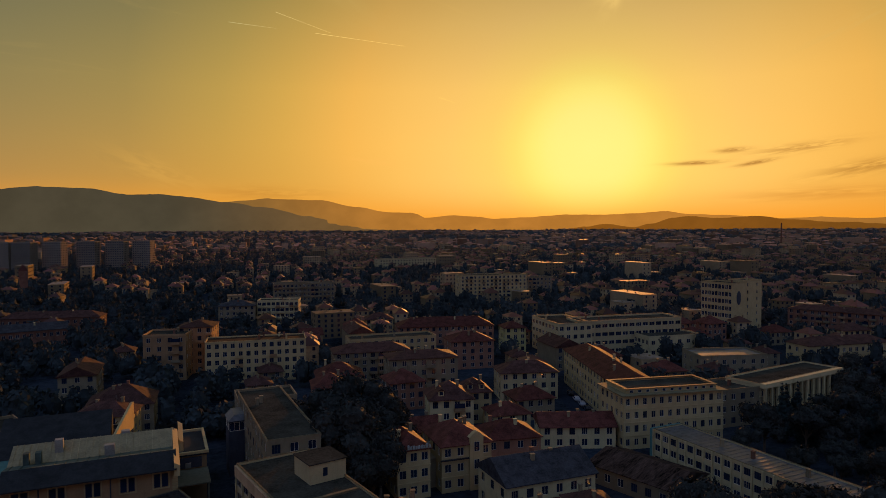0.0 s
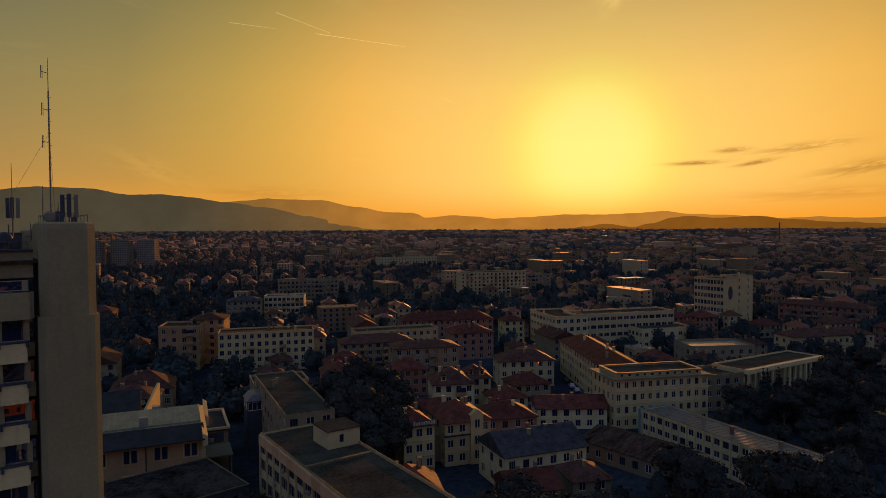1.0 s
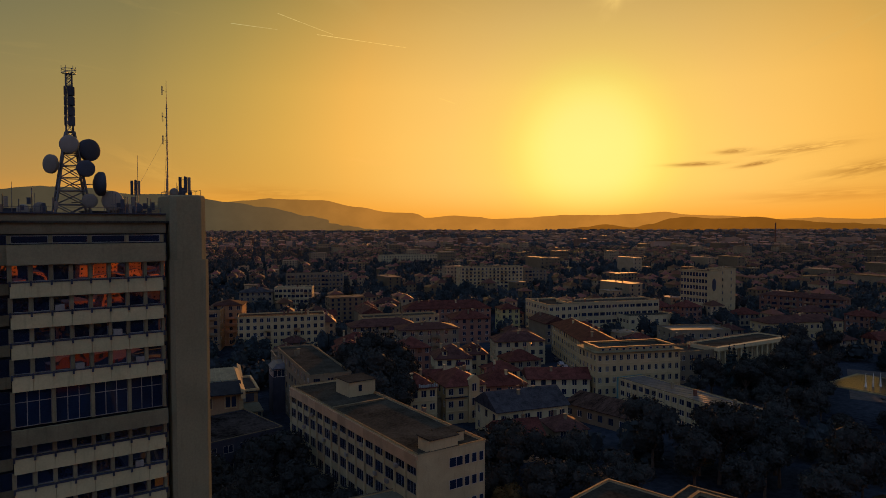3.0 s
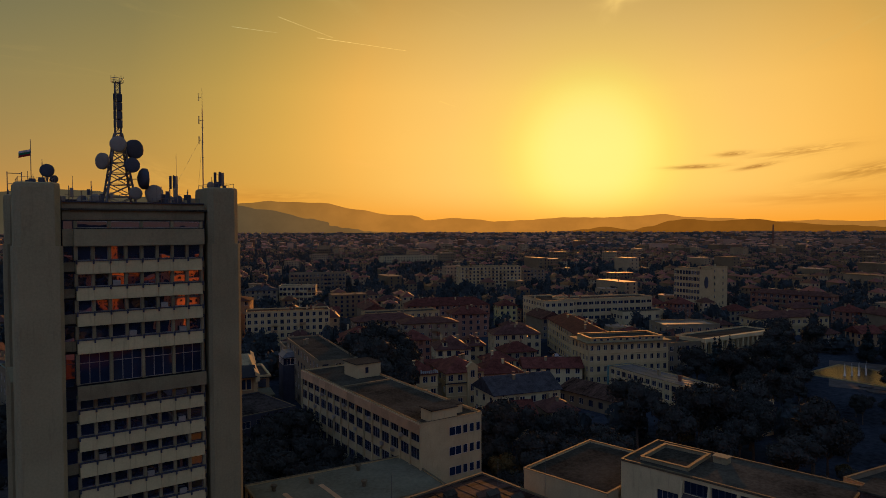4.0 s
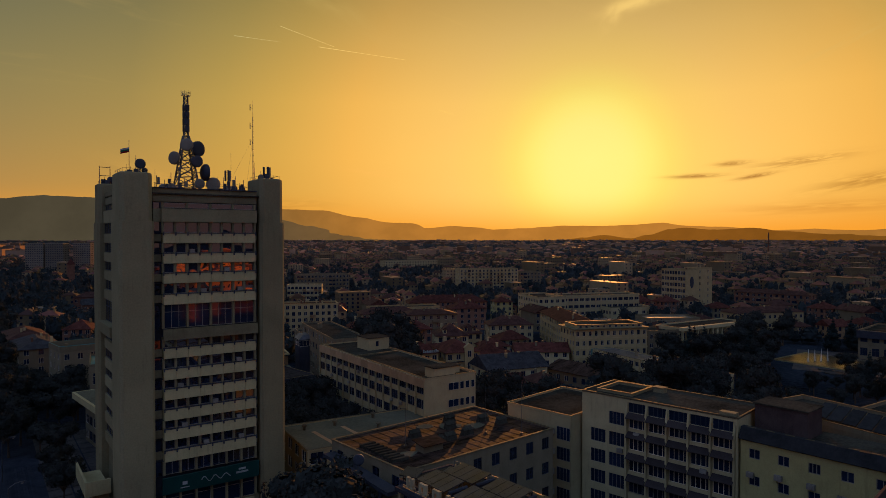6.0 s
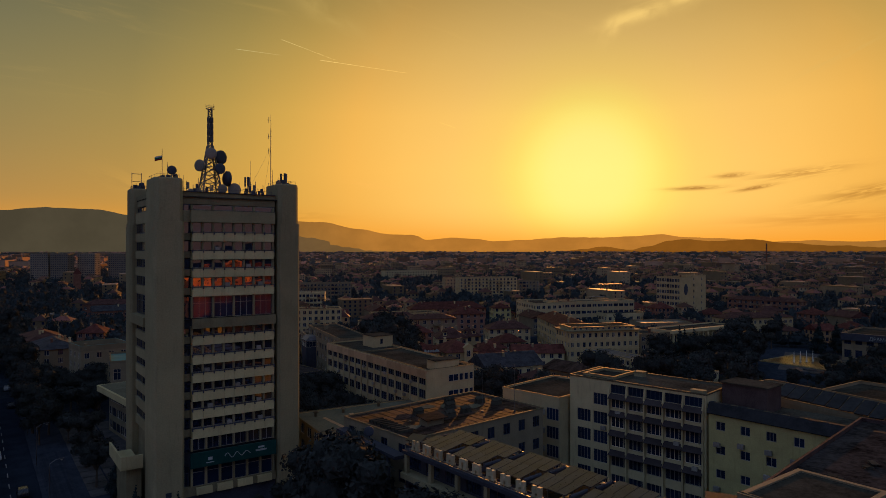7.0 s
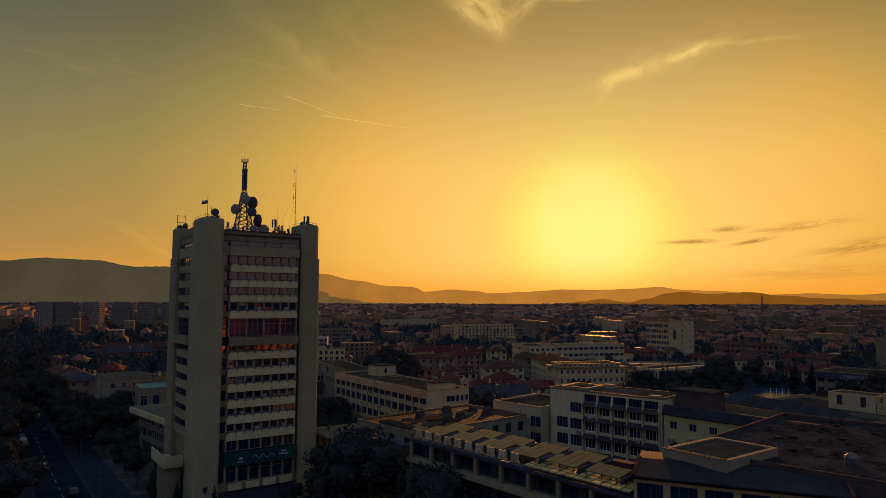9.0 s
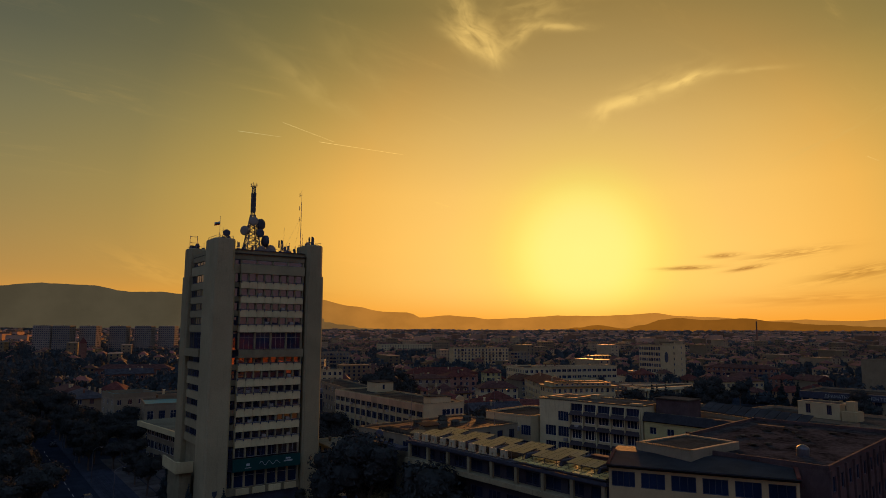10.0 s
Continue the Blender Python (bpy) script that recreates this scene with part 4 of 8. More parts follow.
    for x, y, h in whipset:
        base = 55.2 if (x < -23.6 or x > -7.8) and y < 49.6 else TOP - 0.35
        bm = bmesh.new()
        rod(bm, (x, y, base), (x, y, base + h * 0.5), 0.05)
        rod(bm, (x, y, base + h * 0.5), (x, y, base + h if base < 54 else base + 3.2), 0.025)
        rod(bm, (x, y, base), (x, y, base + 0.12), 0.2, sides=8)
        single("whip_antenna", bm, STEEL, "thin steel whip antenna on the tower roof", "antenna", group="whip antennas on the tower roof")
    for x, y, z, r, way, mt, label in ((-11.2, 55.8, 55.2, 1.2, -20, DISH, "large pale dish on a short roof pedestal"), (-24.6, 46.4, 57.0, 0.75, -20, DISH_DARK, "dark dish on the front pylon"),
                                      (-23.9, 47.2, 56.1, 0.45, 40, DISH_DARK, "small dish on the front pylon"), (-19.0, 51.5, 54.0, 0.75, -40, DISH, "pale dish at the parapet"),
                                      (-20.6, 50.2, 53.8, 0.65, -30, DISH, "small pale dish at the parapet"), (-9.4, 50.2, 54.2, 0.55, -20, DISH_DARK, "small grey dish at the parapet"),
                                      (-6.6, 45.3, 55.9, 0.45, -10, DISH, "small dish on the front pylon"), (-26.2, 62.0, 55.7, 0.5, -30, DISH_DARK, "dark dish on the rear pylon")):
        d = thing("roof_dish", label, "satellite dish", group="dishes on the tower roof")
        dish(d, x, y, z, r, way, mt, 0.4)
        foot = 55.25 if y < 49.6 and (x < -23.5 or x > -7.9) else (54.85 if y > 60.4 else TOP - 0.35)
        bm = bmesh.new()
        rod(bm, (x, y + 0.15, foot), (x, y + 0.15, z + 0.1), 0.07)
        for k in range(3):
            a = math.tau * k / 3
            rod(bm, (x + 0.5 * math.cos(a), y + 0.15 + 0.5 * math.sin(a), foot), (x, y + 0.15, foot + (z - foot) * 0.7), 0.035, sides=4)
        part("stand", bm, STEEL, d)
    # flag on the front pylon
    f = thing("flag", "national tricolour flag on a thin pole", "flag")
    bm = bmesh.new()
    rod(bm, (-26.2, 46.0, 55.3), (-26.2, 46.0, 60.4), 0.05, 0.03)
    part("pole", bm, STEEL, f)
    for i, mt in enumerate((FLAG_WHITE, FLAG_GREEN, FLAG_RED)):
        bm = bmesh.new()
        cols = []
        for j in range(9):
            u = j / 8
            x, y = -26.2 - 1.15 * u, 46.0 + 0.14 * math.sin(u * 7)
            drop = 0.35 * u
            cols.append([bm.verts.new((x, y + s * 0.008, 59.3 - drop - 0.24 * (i + e))) for s in (-1, 1) for e in (0, 1)])
        for a, b in zip(cols, cols[1:]):
            bm.faces.new((a[0], a[1], b[1], b[0]))
            bm.faces.new((a[2], b[2], b[3], a[3]))
            bm.faces.new((a[0], b[0], b[2], a[2]))
            bm.faces.new((a[1], a[3], b[3], b[1]))
        part("stripe", bm, mt, f)
    # frame and rails on the rear pylon, plant boxes on the roof
    r = thing("roof_frame", "open steel frame on the rear pylon", "frame")
    bm = bmesh.new()
    for x in (-27.9, -26.3):
        rod(bm, (x, 62.0, 54.8), (x, 62.0, 57.9), 0.06)
    rod(bm, (-27.9, 62.0, 57.7), (-26.3, 62.0, 57.7), 0.05)
    rod(bm, (-27.9, 62.0, 56.3), (-26.3, 62.0, 56.3), 0.05)
    part("frame", bm, STEEL, r)
    for x, y, w, d, h in ((-9.6, 58.5, 3.4, 3.0, 1.9), (-20.5, 59.0, 4.0, 3.0, 1.5), (-12.6, 60.5, 3.0, 2.0, 1.3), (-10.2, 54.0, 1.2, 0.8, 1.5), (-8.7, 52.4, 0.9, 0.7, 1.2), (-18.4, 54.0, 1.0, 0.8, 1.1)):
        bm = bmesh.new()
        z = TOP - 0.35
        box(bm, x - w / 2, y - d / 2, z, x + w / 2, y + d / 2, z + h)
        box(bm, x - w / 2 - 0.1, y - d / 2 - 0.1, z + h, x + w / 2 + 0.1, y + d / 2 + 0.1, z + h + 0.1)
        for i in range(4):
            zz = z + h * (0.25 + 0.15 * i)
            box(bm, x - w * 0.4, y - d / 2 - 0.03, zz, x + w * 0.4, y - d / 2 - 0.002, zz + 0.05)
        single("plant_box", bm, DISH_DARK, "dark louvred equipment box on the tower roof", "equipment", group="equipment on the tower roof")
    rng = random.Random(17)
    for i, (x, y) in enumerate(((-22.6, 45.2), (-21.2, 46.4), (-19.4, 45.6), (-18.2, 46.8), (-12.4, 46.2), (-11.6, 45.4), (-10.3, 46.8), (-9.3, 45.8), (-8.6, 47.2), (-22.8, 52.0), (-7.4, 53.6), (-20.0, 47.6), (-10.8, 48.6))):
        z, h = TOP - 0.35, rng.uniform(1.6, 3.6)
        e = thing("equipment_pole", "short steel pole with boxes and cables on the tower roof", "antenna pole", group="equipment poles on the tower roof")
        bm = bmesh.new()
        rod(bm, (x, y, z), (x, y, z + h), 0.05)
        rod(bm, (x - 0.45, y, z + h * 0.6), (x + 0.45, y, z + h * 0.6), 0.03, sides=4)
        rod(bm, (x, y, z), (x, y, z + 0.12), 0.22, sides=8)
        part("pole", bm, STEEL, e)
        bm = bmesh.new()
        s = rng.choice((-1, 1))
        box(bm, x + s * 0.1, y - 0.15, z + h * 0.5, x + s * 0.45, y + 0.15, z + h * 0.5 + rng.uniform(0.4, 1.1))
        part("radio_box", bm, DISH_DARK if i % 3 else DISH, e)
    rng = random.Random(23)
    for x0, x1, y0, y1, top in ((-27.6, -24.2, 43.2, 49.0, 55.45), (-7.1, -4.3, 43.2, 49.0, 55.5), (-27.8, -24.6, 60.9, 64.0, 54.9)):
        g = thing("pylon_rail", "low steel guard rail round the pylon top", "railing", group="guard rails on the pylons")
        ring_line = [(x0, y0), (x1, y0), (x1, y1), (x0, y1)]
        for (ax, ay), (bx2, by2) in zip(ring_line, ring_line[1:] + ring_line[:1]):
            bm = bmesh.new()
            for u in (0.0, 0.33, 0.66):
                px, py = ax + (bx2 - ax) * u, ay + (by2 - ay) * u
                rod(bm, (px, py, top - 0.25), (px, py, top + 0.55), 0.03, sides=4)
            rod(bm, (ax, ay, top + 0.55), (bx2, by2, top + 0.5), 0.025, sides=4)
            part("rail", bm, STEEL, g)
        for i in range(5):
            x, y, w, h = rng.uniform(x0 + 0.4, x1 - 0.4), rng.uniform(y0 + 0.4, y1 - 0.4), rng.uniform(0.15, 0.4), rng.uniform(0.3, 1.0)
            bm = bmesh.new()
            box(bm, x - w, y - w, top - 0.1, x + w, y + w, top + h)
            rod(bm, (x + w * 0.5, y, top + h), (x + w * 0.5, y, top + h + rng.uniform(0.2, 1.3)), 0.03, sides=4)
            single("equipment_box", bm, DISH_DARK, "small grey equipment box on the pylon top", "equipment", group="equipment on the pylons")
    bm = bmesh.new()
    for i in range(9):
        x = -23.0 + i * 1.85
        rod(bm, (x, 44.6, TOP + 0.3), (x, 44.6, TOP + 1.05), 0.03, sides=4)
    rod(bm, (-23.0, 44.6, TOP + 1.05), (-8.2, 44.6, TOP + 1.05), 0.03, sides=4)
    single("roof_rail", bm, STEEL, "thin steel hand rail behind the tower parapet", "railing")


make_roof_gear()

# ---------------------------------------------------------------- buildings round the tower
def make_near():
    # long office wing with two rows of windows
    b = building("office_wing", "long pale concrete office building with a flat dark roof", "office building", 35.6, 75.3, 12.6, 52.0, 17.4, -1.6, 5, 0, 0, WHITE, "flat", BITUMEN, parapet=0.4, coping=COPING, chimneys=0)
    storey = 17.4 / 5
    for f in range(1, 5):
        for i in range(15):
            y = -26.0 + 52.0 * (i + 0.5) / 15
            fx = -6.3
            window(b, pose(fx - 0.09, y, f * storey + 0.95 - (0.5 if f == 4 else 0), 0, 0, -90), 2.75, 1.9, 3, FRAME, 0.06)
        for i in range(16):
            bm = bmesh.new()
            y = -26.0 + 52.0 * i / 15
            box(bm, -6.62, y - 0.16, f * storey - 0.4, -6.32, y + 0.16, f * storey + 3.0)
            part("pier", bm, WHITE, b)
    for i in range(15):
        bm = bmesh.new()
        y0 = -26.0 + 52.0 * i / 15
        box(bm, -6.72, y0 + 0.03, 15.8, -6.365, y0 + 52.0 / 15 - 0.03, 17.55)
        part("fascia_panel", bm, OCHRE_PANEL, b, "tan precast roof edge panel")
    for f in (2, 3, 4):
        z = f * storey + 0.7
        for x, w in ((0.6, 2.6), (2.7, 1.0), (4.1, 1.0), (5.5, 0.9)):
            window(b, pose(x, -26.1, z), w, 1.55, 2 if w > 1 else 1, FRAME_WHITE)
    for y, f in ((-20, 4), (-13, 3), (-8, 4), (-2, 3), (3, 4), (8, 3), (14, 4), (-17, 3), (18, 3)):
        bm = bmesh.new()
        box(bm, -6.75, y, f * storey + 0.1, -6.33, y + 0.85, f * storey + 0.7)
        rod(bm, (-6.76, y + 0.35, f * storey + 0.4), (-6.8, y + 0.35, f * storey + 0.4), 0.24, sides=10)
        part("air_conditioner", bm, FRAME, b, "grey wall air conditioner")
    roof_box("pale rooftop stair hut with a small window", 39.3, 89.6, 6.0, 6.0, 17.42, 3.0, 0, WHITE, BITUMEN)
    roof_box("pale rooftop lift hut near the roof edge", 33.4, 51.2, 5.2, 3.4, 17.42, 2.0, 0, WHITE, BITUMEN, vent=False)
    roof_box("low rooftop hut with a bright rim", 37.0, 53.4, 4.0, 3.0, 17.42, 1.5, 0, WHITE, BITUMEN, vent=False)
    bm = bmesh.new()
    box(bm, 29.9, 80.8, 17.42, 41.6, 81.4, 17.75)
    single("roof_kerb", bm, COPING, "low sheet metal kerb across the flat roof", "roof kerb")
    # annex behind it
    building("annex_block", "pale plastered annex with a flat dark roof", "office building", 48.2, 132.0, 10.2, 41.5, 16.4, -11, 5, 3, 11, GREY, "flat", BITUMEN, ww=1.6, coping=COPING, chimneys=2, parapet=0.4)
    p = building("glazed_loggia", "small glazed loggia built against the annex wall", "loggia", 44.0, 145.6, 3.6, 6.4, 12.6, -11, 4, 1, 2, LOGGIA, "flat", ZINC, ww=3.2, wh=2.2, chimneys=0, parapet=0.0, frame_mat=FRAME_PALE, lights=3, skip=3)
    bm = bmesh.new()
    vs = [bm.verts.new(q) for q in ((-2.0, -3.4, 12.62), (1.8, -3.4, 12.62), (1.8, 3.3, 12.62), (-2.0, 3.3, 12.62), (-0.6, -2.9, 14.0), (1.8, -2.9, 14.0), (1.8, 3.3, 14.0), (-0.6, 3.3, 14.0))]
    for q in ((0, 1, 5, 4), (1, 2, 6, 5), (2, 3, 7, 6), (3, 0, 4, 7), (4, 5, 6, 7), (3, 2, 1, 0)):
        bm.faces.new([vs[k] for k in q])
    part("glazed_roof", bm, ZINC, p, "pale sloping sheet roof")
    # low link building with the grey membrane roof
    building("link_building", "low pale link building with a grey membrane roof", "building", 15.1, 50.2, 27.5, 16.5, 9.9, -6, 3, 8, 4, CREAM, "flat", FELT_GREY, ww=2.4, wh=2.4, parapet=0.25, chimneys=0, coping=COPING)
    for x, y in ((5.3, 55.5), (11.3, 55.0), (20.0, 55.6), (17.5, 49.0)):
        bm = bmesh.new()
        lathe(bm, [(0.32, 0), (0.32, 0.7), (0.55, 0.75), (0.5, 0.95), (0.2, 1.15), (0.02, 1.2)], pose(0, 0, 0), 12)
        single("roof_vent", bm, COPING, "round metal roof ventilator on the membrane roof", "roof vent", pose(x, y, 9.92), "vents on the grey roof")
    for x in (6.2, 12.2):
        bm = bmesh.new()
        box(bm, x - 0.4, 44.6, 9.925, x + 0.4, 53.6, 9.95)
        single("walkway_strip", bm, OCHRE_PANEL, "pale walkway strip on the grey membrane roof", "roof strip", group="strips on the grey roof")
    # hall with the rust-brown roof
    h = building("brown_roof_hall", "plastered hall under a rust-brown patched roof", "building", 9.4, 15.8, 27.2, 16.6, 18.0, 5.5, 5, 8, 4, GREY, "flat", FELT_BROWN, ww=1.5, wh=1.7, parapet=0.18, chimneys=0, coping=COPING, frame_mat=FRAME_DARK)
    for x, y in ((11.8, 18.0), (12.1, 14.3), (18.1, 18.2), (6.3, 13.2), (8.6, 13.6), (5.2, 17.4), (19.6, 15.6), (13.8, 21.0)):
        k = thing("skylight_curb", "dark tarred rooftop vent curb with a sloping lid", "roof vent", pose(x, y, 18.02, 0, 0, 4), "vent curbs on the brown roof")
        bm = bmesh.new()
        vs = [bm.verts.new(q) for q in ((-0.95, -0.45, 0), (0.95, -0.45, 0), (0.95, 0.45, 0), (-0.95, 0.45, 0), (-0.8, -0.28, 0.65), (0.8, -0.28, 0.65), (0.8, 0.28, 0.95), (-0.8, 0.28, 0.95))]
        for q in ((0, 1, 5, 4), (1, 2, 6, 5), (2, 3, 7, 6), (3, 0, 4, 7), (4, 5, 6, 7)):
            bm.faces.new([vs[i] for i in q])
        part("curb", bm, BITUMEN, k)
        bm = bmesh.new()
        vs0 = pose(0, -0.02, 0.81, 30, 0, 0)
        box(bm, -0.9, -0.4, -0.03, 0.9, 0.4, 0.05, vs0)
        part("lid", bm, BITUMEN, k)
    for i in range(17):
        bm = bmesh.new()
        x = -13.0 + i * 1.6
        box(bm, x, -8.0, 18.022, x + 0.09, 8.0, 18.05)
        part("roof_lap", bm, FELT_BROWN, h)
    patch = random.Random(31)
    for px0, py0, pr, mt in ((3.2, 3.0, 2.3, FELT_GREY), (6.5, 0.5, 1.9, FELT_GREY), (9.6, 3.4, 1.6, TAR), (-1.0, -1.2, 1.8, TAR), (0.6, 5.2, 1.5, FELT_GREY), (-6.4, 2.4, 2.2, TAR), (8.2, -3.6, 1.7, TAR), (-9.2, -3.0, 1.6, FELT_GREY)):
        bm = bmesh.new()
        edge = []
        for q in range(11):
            a, rr = math.tau * q / 11, pr * patch.uniform(0.6, 1.15)
            edge.append(bm.verts.new((px0 + rr * math.cos(a), py0 + 0.75 * rr * math.sin(a), 18.056)))
        low = [bm.verts.new((v.co.x, v.co.y, 18.0)) for v in edge]
        bm.faces.new(edge)
        for q in range(11):
            bm.faces.new((low[q], low[(q + 1) % 11], edge[(q + 1) % 11], edge[q]))
        part("roof_patch", bm, mt, h, "weathered roofing patch")
    k = thing("roof_hut", "rooftop hut with a rusty lean-to roof", "roof hut", pose(3.8, 11.6, 18.02, 0, 0, 4))
    bm = bmesh.new()
    box(bm, -1.6, -0.8, 0, 1.6, 1.0, 0.95)
    part("wall", bm, GREY, k)
    bm = bmesh.new()
    box(bm, -2.0, -1.25, 0, 2.0, 1.35, 0.1, pose(0, 0, 1.1, 9, 0, 0))
    part("roof", bm, FELT_BROWN, k)
    for i in range(9):
        bm = bmesh.new()
        y = 17.6 - i * 0.95
        box(bm, -3.2 + 0.05 * i, y, 18.02, -0.9 + 0.05 * i, y + 0.45, 18.4)
        single("timber_sleeper", bm, BITUMEN, "dark timber sleeper lying on the brown roof", "sleeper", group="sleepers on the brown roof")
    bm = bmesh.new()
    box(bm, -6.6, 6.2, 16.3, -4.9, 22.0, 16.75)
    box(bm, -6.6, 5.0, 16.3, 6.0, 6.19, 16.75)
    for y in (7.0, 12.0, 17.0, 22.0):
        box(bm, -6.5, y, 0, -6.1, y + 0.4, 16.3)
    single("lean_to_canopy", bm, LOGGIA, "dark flat canopy beside the brown roof", "canopy")
    d = thing("roof_dish", "pale satellite dish above the dark canopy", "satellite dish")
    dish(d, -5.8, 13.4, 18.1, 0.7, -30, DISH_DARK, 0.3)
    bm = bmesh.new()
    rod(bm, (-5.8, 13.6, 16.76), (-5.8, 13.6, 18.1), 0.06)
    part("stand", bm, STEEL, d)
    for x, y, hgt in ((2.0, 14.8, 7.5), (14.6, 13.2, 7.0), (18.6, 10.0, 7.5)):
        bm = bmesh.new()
        rod(bm, (0, 0, 0), (0, 0, hgt), 0.04, 0.025)
        rod(bm, (0, 0, 0), (0, 0, 0.15), 0.2, sides=8)
        single("aerial_pole", bm, STEEL, "thin wire aerial pole on the brown roof", "aerial", pose(x, y, 18.02), "aerial poles on the brown roof")
    # white office block with deep loggias
    make_white_block()


def make_white_block():
    yaw = -79
    u = Vector((math.cos(radians(yaw)), math.sin(radians(yaw)), 0))
    v = Vector((-u.y, u.x, 0))
    w, d, h = 23.0, 9.6, 22.6
    c = Vector((30.6, 9.5, 0)) + u * w / 2 + v * d / 2
    b = thing("white_office_block", "white plastered office block with deep window bays and a flat roof", "office building", pose(c.x, c.y, 0, 0, 0, yaw))
    block_area(c.x, c.y, w, d, yaw, 3)
    floors = ((18.4, 20.1), (15.3, 17.1), (12.2, 14.0), (9.1, 10.9), (6.0, 7.8))
    holes = [(x, x + 2.5, z0 + 0.1, z1 + 0.3) for z0, z1 in floors for x in (1.45, 4.5) if not (z0 > 18 and x < 4)]
    bays = [(7.65 + i * 3.03, 10.45 + i * 3.03) for i in range(5)]
    holes += [(p, q, z0, z1) for p, q in bays for z0, z1 in ((20.75, 22.15), *floors)]
    bm = bmesh.new()
    open_wall(bm, pose(-w / 2, -d / 2, 0), w, 0, h, holes, 0.75)
    open_wall(bm, pose(w / 2, -d / 2, 0, 0, 0, 90), d, 0, h, [])
    open_wall(bm, pose(-w / 2, d / 2, 0, 0, 0, -90), d, 0, h, [])
    open_wall(bm, pose(w / 2, d / 2, 0, 0, 0, 180), w, 0, h, [])
    part("wall", bm, WHITE, b)
    for p, q, z0, z1 in holes:
        far = 0.22 if p >= 7.6 and z0 < 20 else 0.12
        window(b, pose(-w / 2 + (p + q) / 2, -d / 2 + far, z0), q - p, z1 - z0, 4, FRAME_DARK if z0 > 20 else (FRAME_PALE if p >= 7.6 and z0 > 12 else FRAME), bar=0.085 if p >= 7.6 else 0.05)
    for p, q in bays:
        for z in (20.7, 17.95, 14.85, 11.7):
            bm = bmesh.new()
            box(bm, -1.45, -1.2, -0.04, 1.45, 0.0, 0.04, pose(-w / 2 + (p + q) / 2, -d / 2 - 0.01, z, 36, 0, 0))
            part("awning", bm, AWNING, b, "dark sloping awning")
    for i in range(6):
        bm = bmesh.new()
        x = -w / 2 + 7.32 + i * 3.03
        box(bm, x, -d / 2 - 0.5, 3.2, x + 0.26, -d / 2 - 0.003, 20.3)
        vs = [bm.verts.new(pt) for pt in ((x, -d / 2 - 0.5, 20.301), (x + 0.26, -d / 2 - 0.5, 20.301), (x + 0.26, -d / 2 - 0.003, 20.301), (x, -d / 2 - 0.003, 20.301), (x, -d / 2 - 0.12, 22.2), (x + 0.26, -d / 2 - 0.12, 22.2), (x + 0.26, -d / 2 - 0.003, 22.2), (x, -d / 2 - 0.003, 22.2))]
        for f in ((0, 1, 5, 4), (1, 2, 6, 5), (2, 3, 7, 6), (3, 0, 4, 7), (4, 5, 6, 7)):
            bm.faces.new([vs[k] for k in f])
        part("fin", bm, WHITE, b)
    for x, z in ((8.6, 17.4), (18.2, 14.5), (21.0, 11.4), (6.0, 14.6)):
        bm = bmesh.new()
        box(bm, -w / 2 + x, -d / 2 - 0.45, z, -w / 2 + x + 0.85, -d / 2 - 0.003, z + 0.6)
        rod(bm, (-w / 2 + x + 0.35, -d / 2 - 0.44, z + 0.3), (-w / 2 + x + 0.35, -d / 2 - 0.48, z + 0.3), 0.24, sides=10)
        part("air_conditioner", bm, FRAME, b, "grey wall air conditioner")
    bm = bmesh.new()
    box(bm, -w / 2 + 0.05, -d / 2 + 0.05, h - 0.3, w / 2 - 0.05, d / 2 - 0.05, h + 0.02)
    part("roof", bm, BITUMEN, b)
    bm = bmesh.new()
    ring(bm, -w / 2 - 0.08, -d / 2 - 0.08, w / 2 + 0.08, d / 2 + 0.08, 0.25, h - 0.02, h + 0.22)
    part("coping", bm, COPING, b, "sheet metal coping")
    bm = bmesh.new()
    ring(bm, -w / 2 + 1.6, -3.2, -w / 2 + 7.4, 3.4, 0.3, h + 0.02, h + 0.42)
    part("roof_kerb", bm, FASCIA, b)
    bm = bmesh.new()
    ring(bm, -w / 2 + 1.55, -3.25, -w / 2 + 7.45, 3.45, 0.4, h + 0.423, h + 0.47)
    part("kerb_coping", bm, COPING, b)
    bm = bmesh.new()
    box(bm, -w / 2 + 8.3, 1.8, h + 0.02, -w / 2 + 9.9, 3.0, h + 0.75)
    box(bm, -w / 2 + 8.2, 1.7, h + 0.751, -w / 2 + 10.0, 3.1, h + 0.85)
    part("vent", bm, FASCIA, b)
    bm = bmesh.new()
    box(bm, w / 2 - 2.6, -d / 2 + 0.5, h + 0.02, w / 2 - 0.5, -d / 2 + 1.6, h + 0.5)
    part("vent", bm, FASCIA, b)
    # lower stair wing
    sw = building("stair_wing", "white plastered stair wing with a flat bitumen roof", "office building", 34.9, 16.9, 12.2, 15.8, 18.8, -80, 5, 0, 0, WHITE, "flat", BITUMEN, parapet=0.3, coping=COPING, chimneys=0)
    for z in (15.4, 12.3, 9.2, 6.1):
        window(sw, pose(4.75, -7.96, z - 0.25), 2.4, 2.0, 4, FRAME, bar=0.05)
        bm = bmesh.new()
        box(bm, 2.7, -8.3, z + 0.4, 3.15, -7.905, z + 1.3)
        part("air_conditioner", bm, FRAME, sw, "grey wall air conditioner")
    # yellow wing
    y = building("yellow_wing", "yellow-green plastered wing with a dark roof edge and air conditioners", "building", 41.4, -25.2, 24.6, 10.6, 20.4, -85, 6, 7, 2, YELLOW, "flat", BITUMEN, ww=1.35, wh=1.25, parapet=0.0, chimneys=0, frame_mat=FRAME)
    bm = bmesh.new()
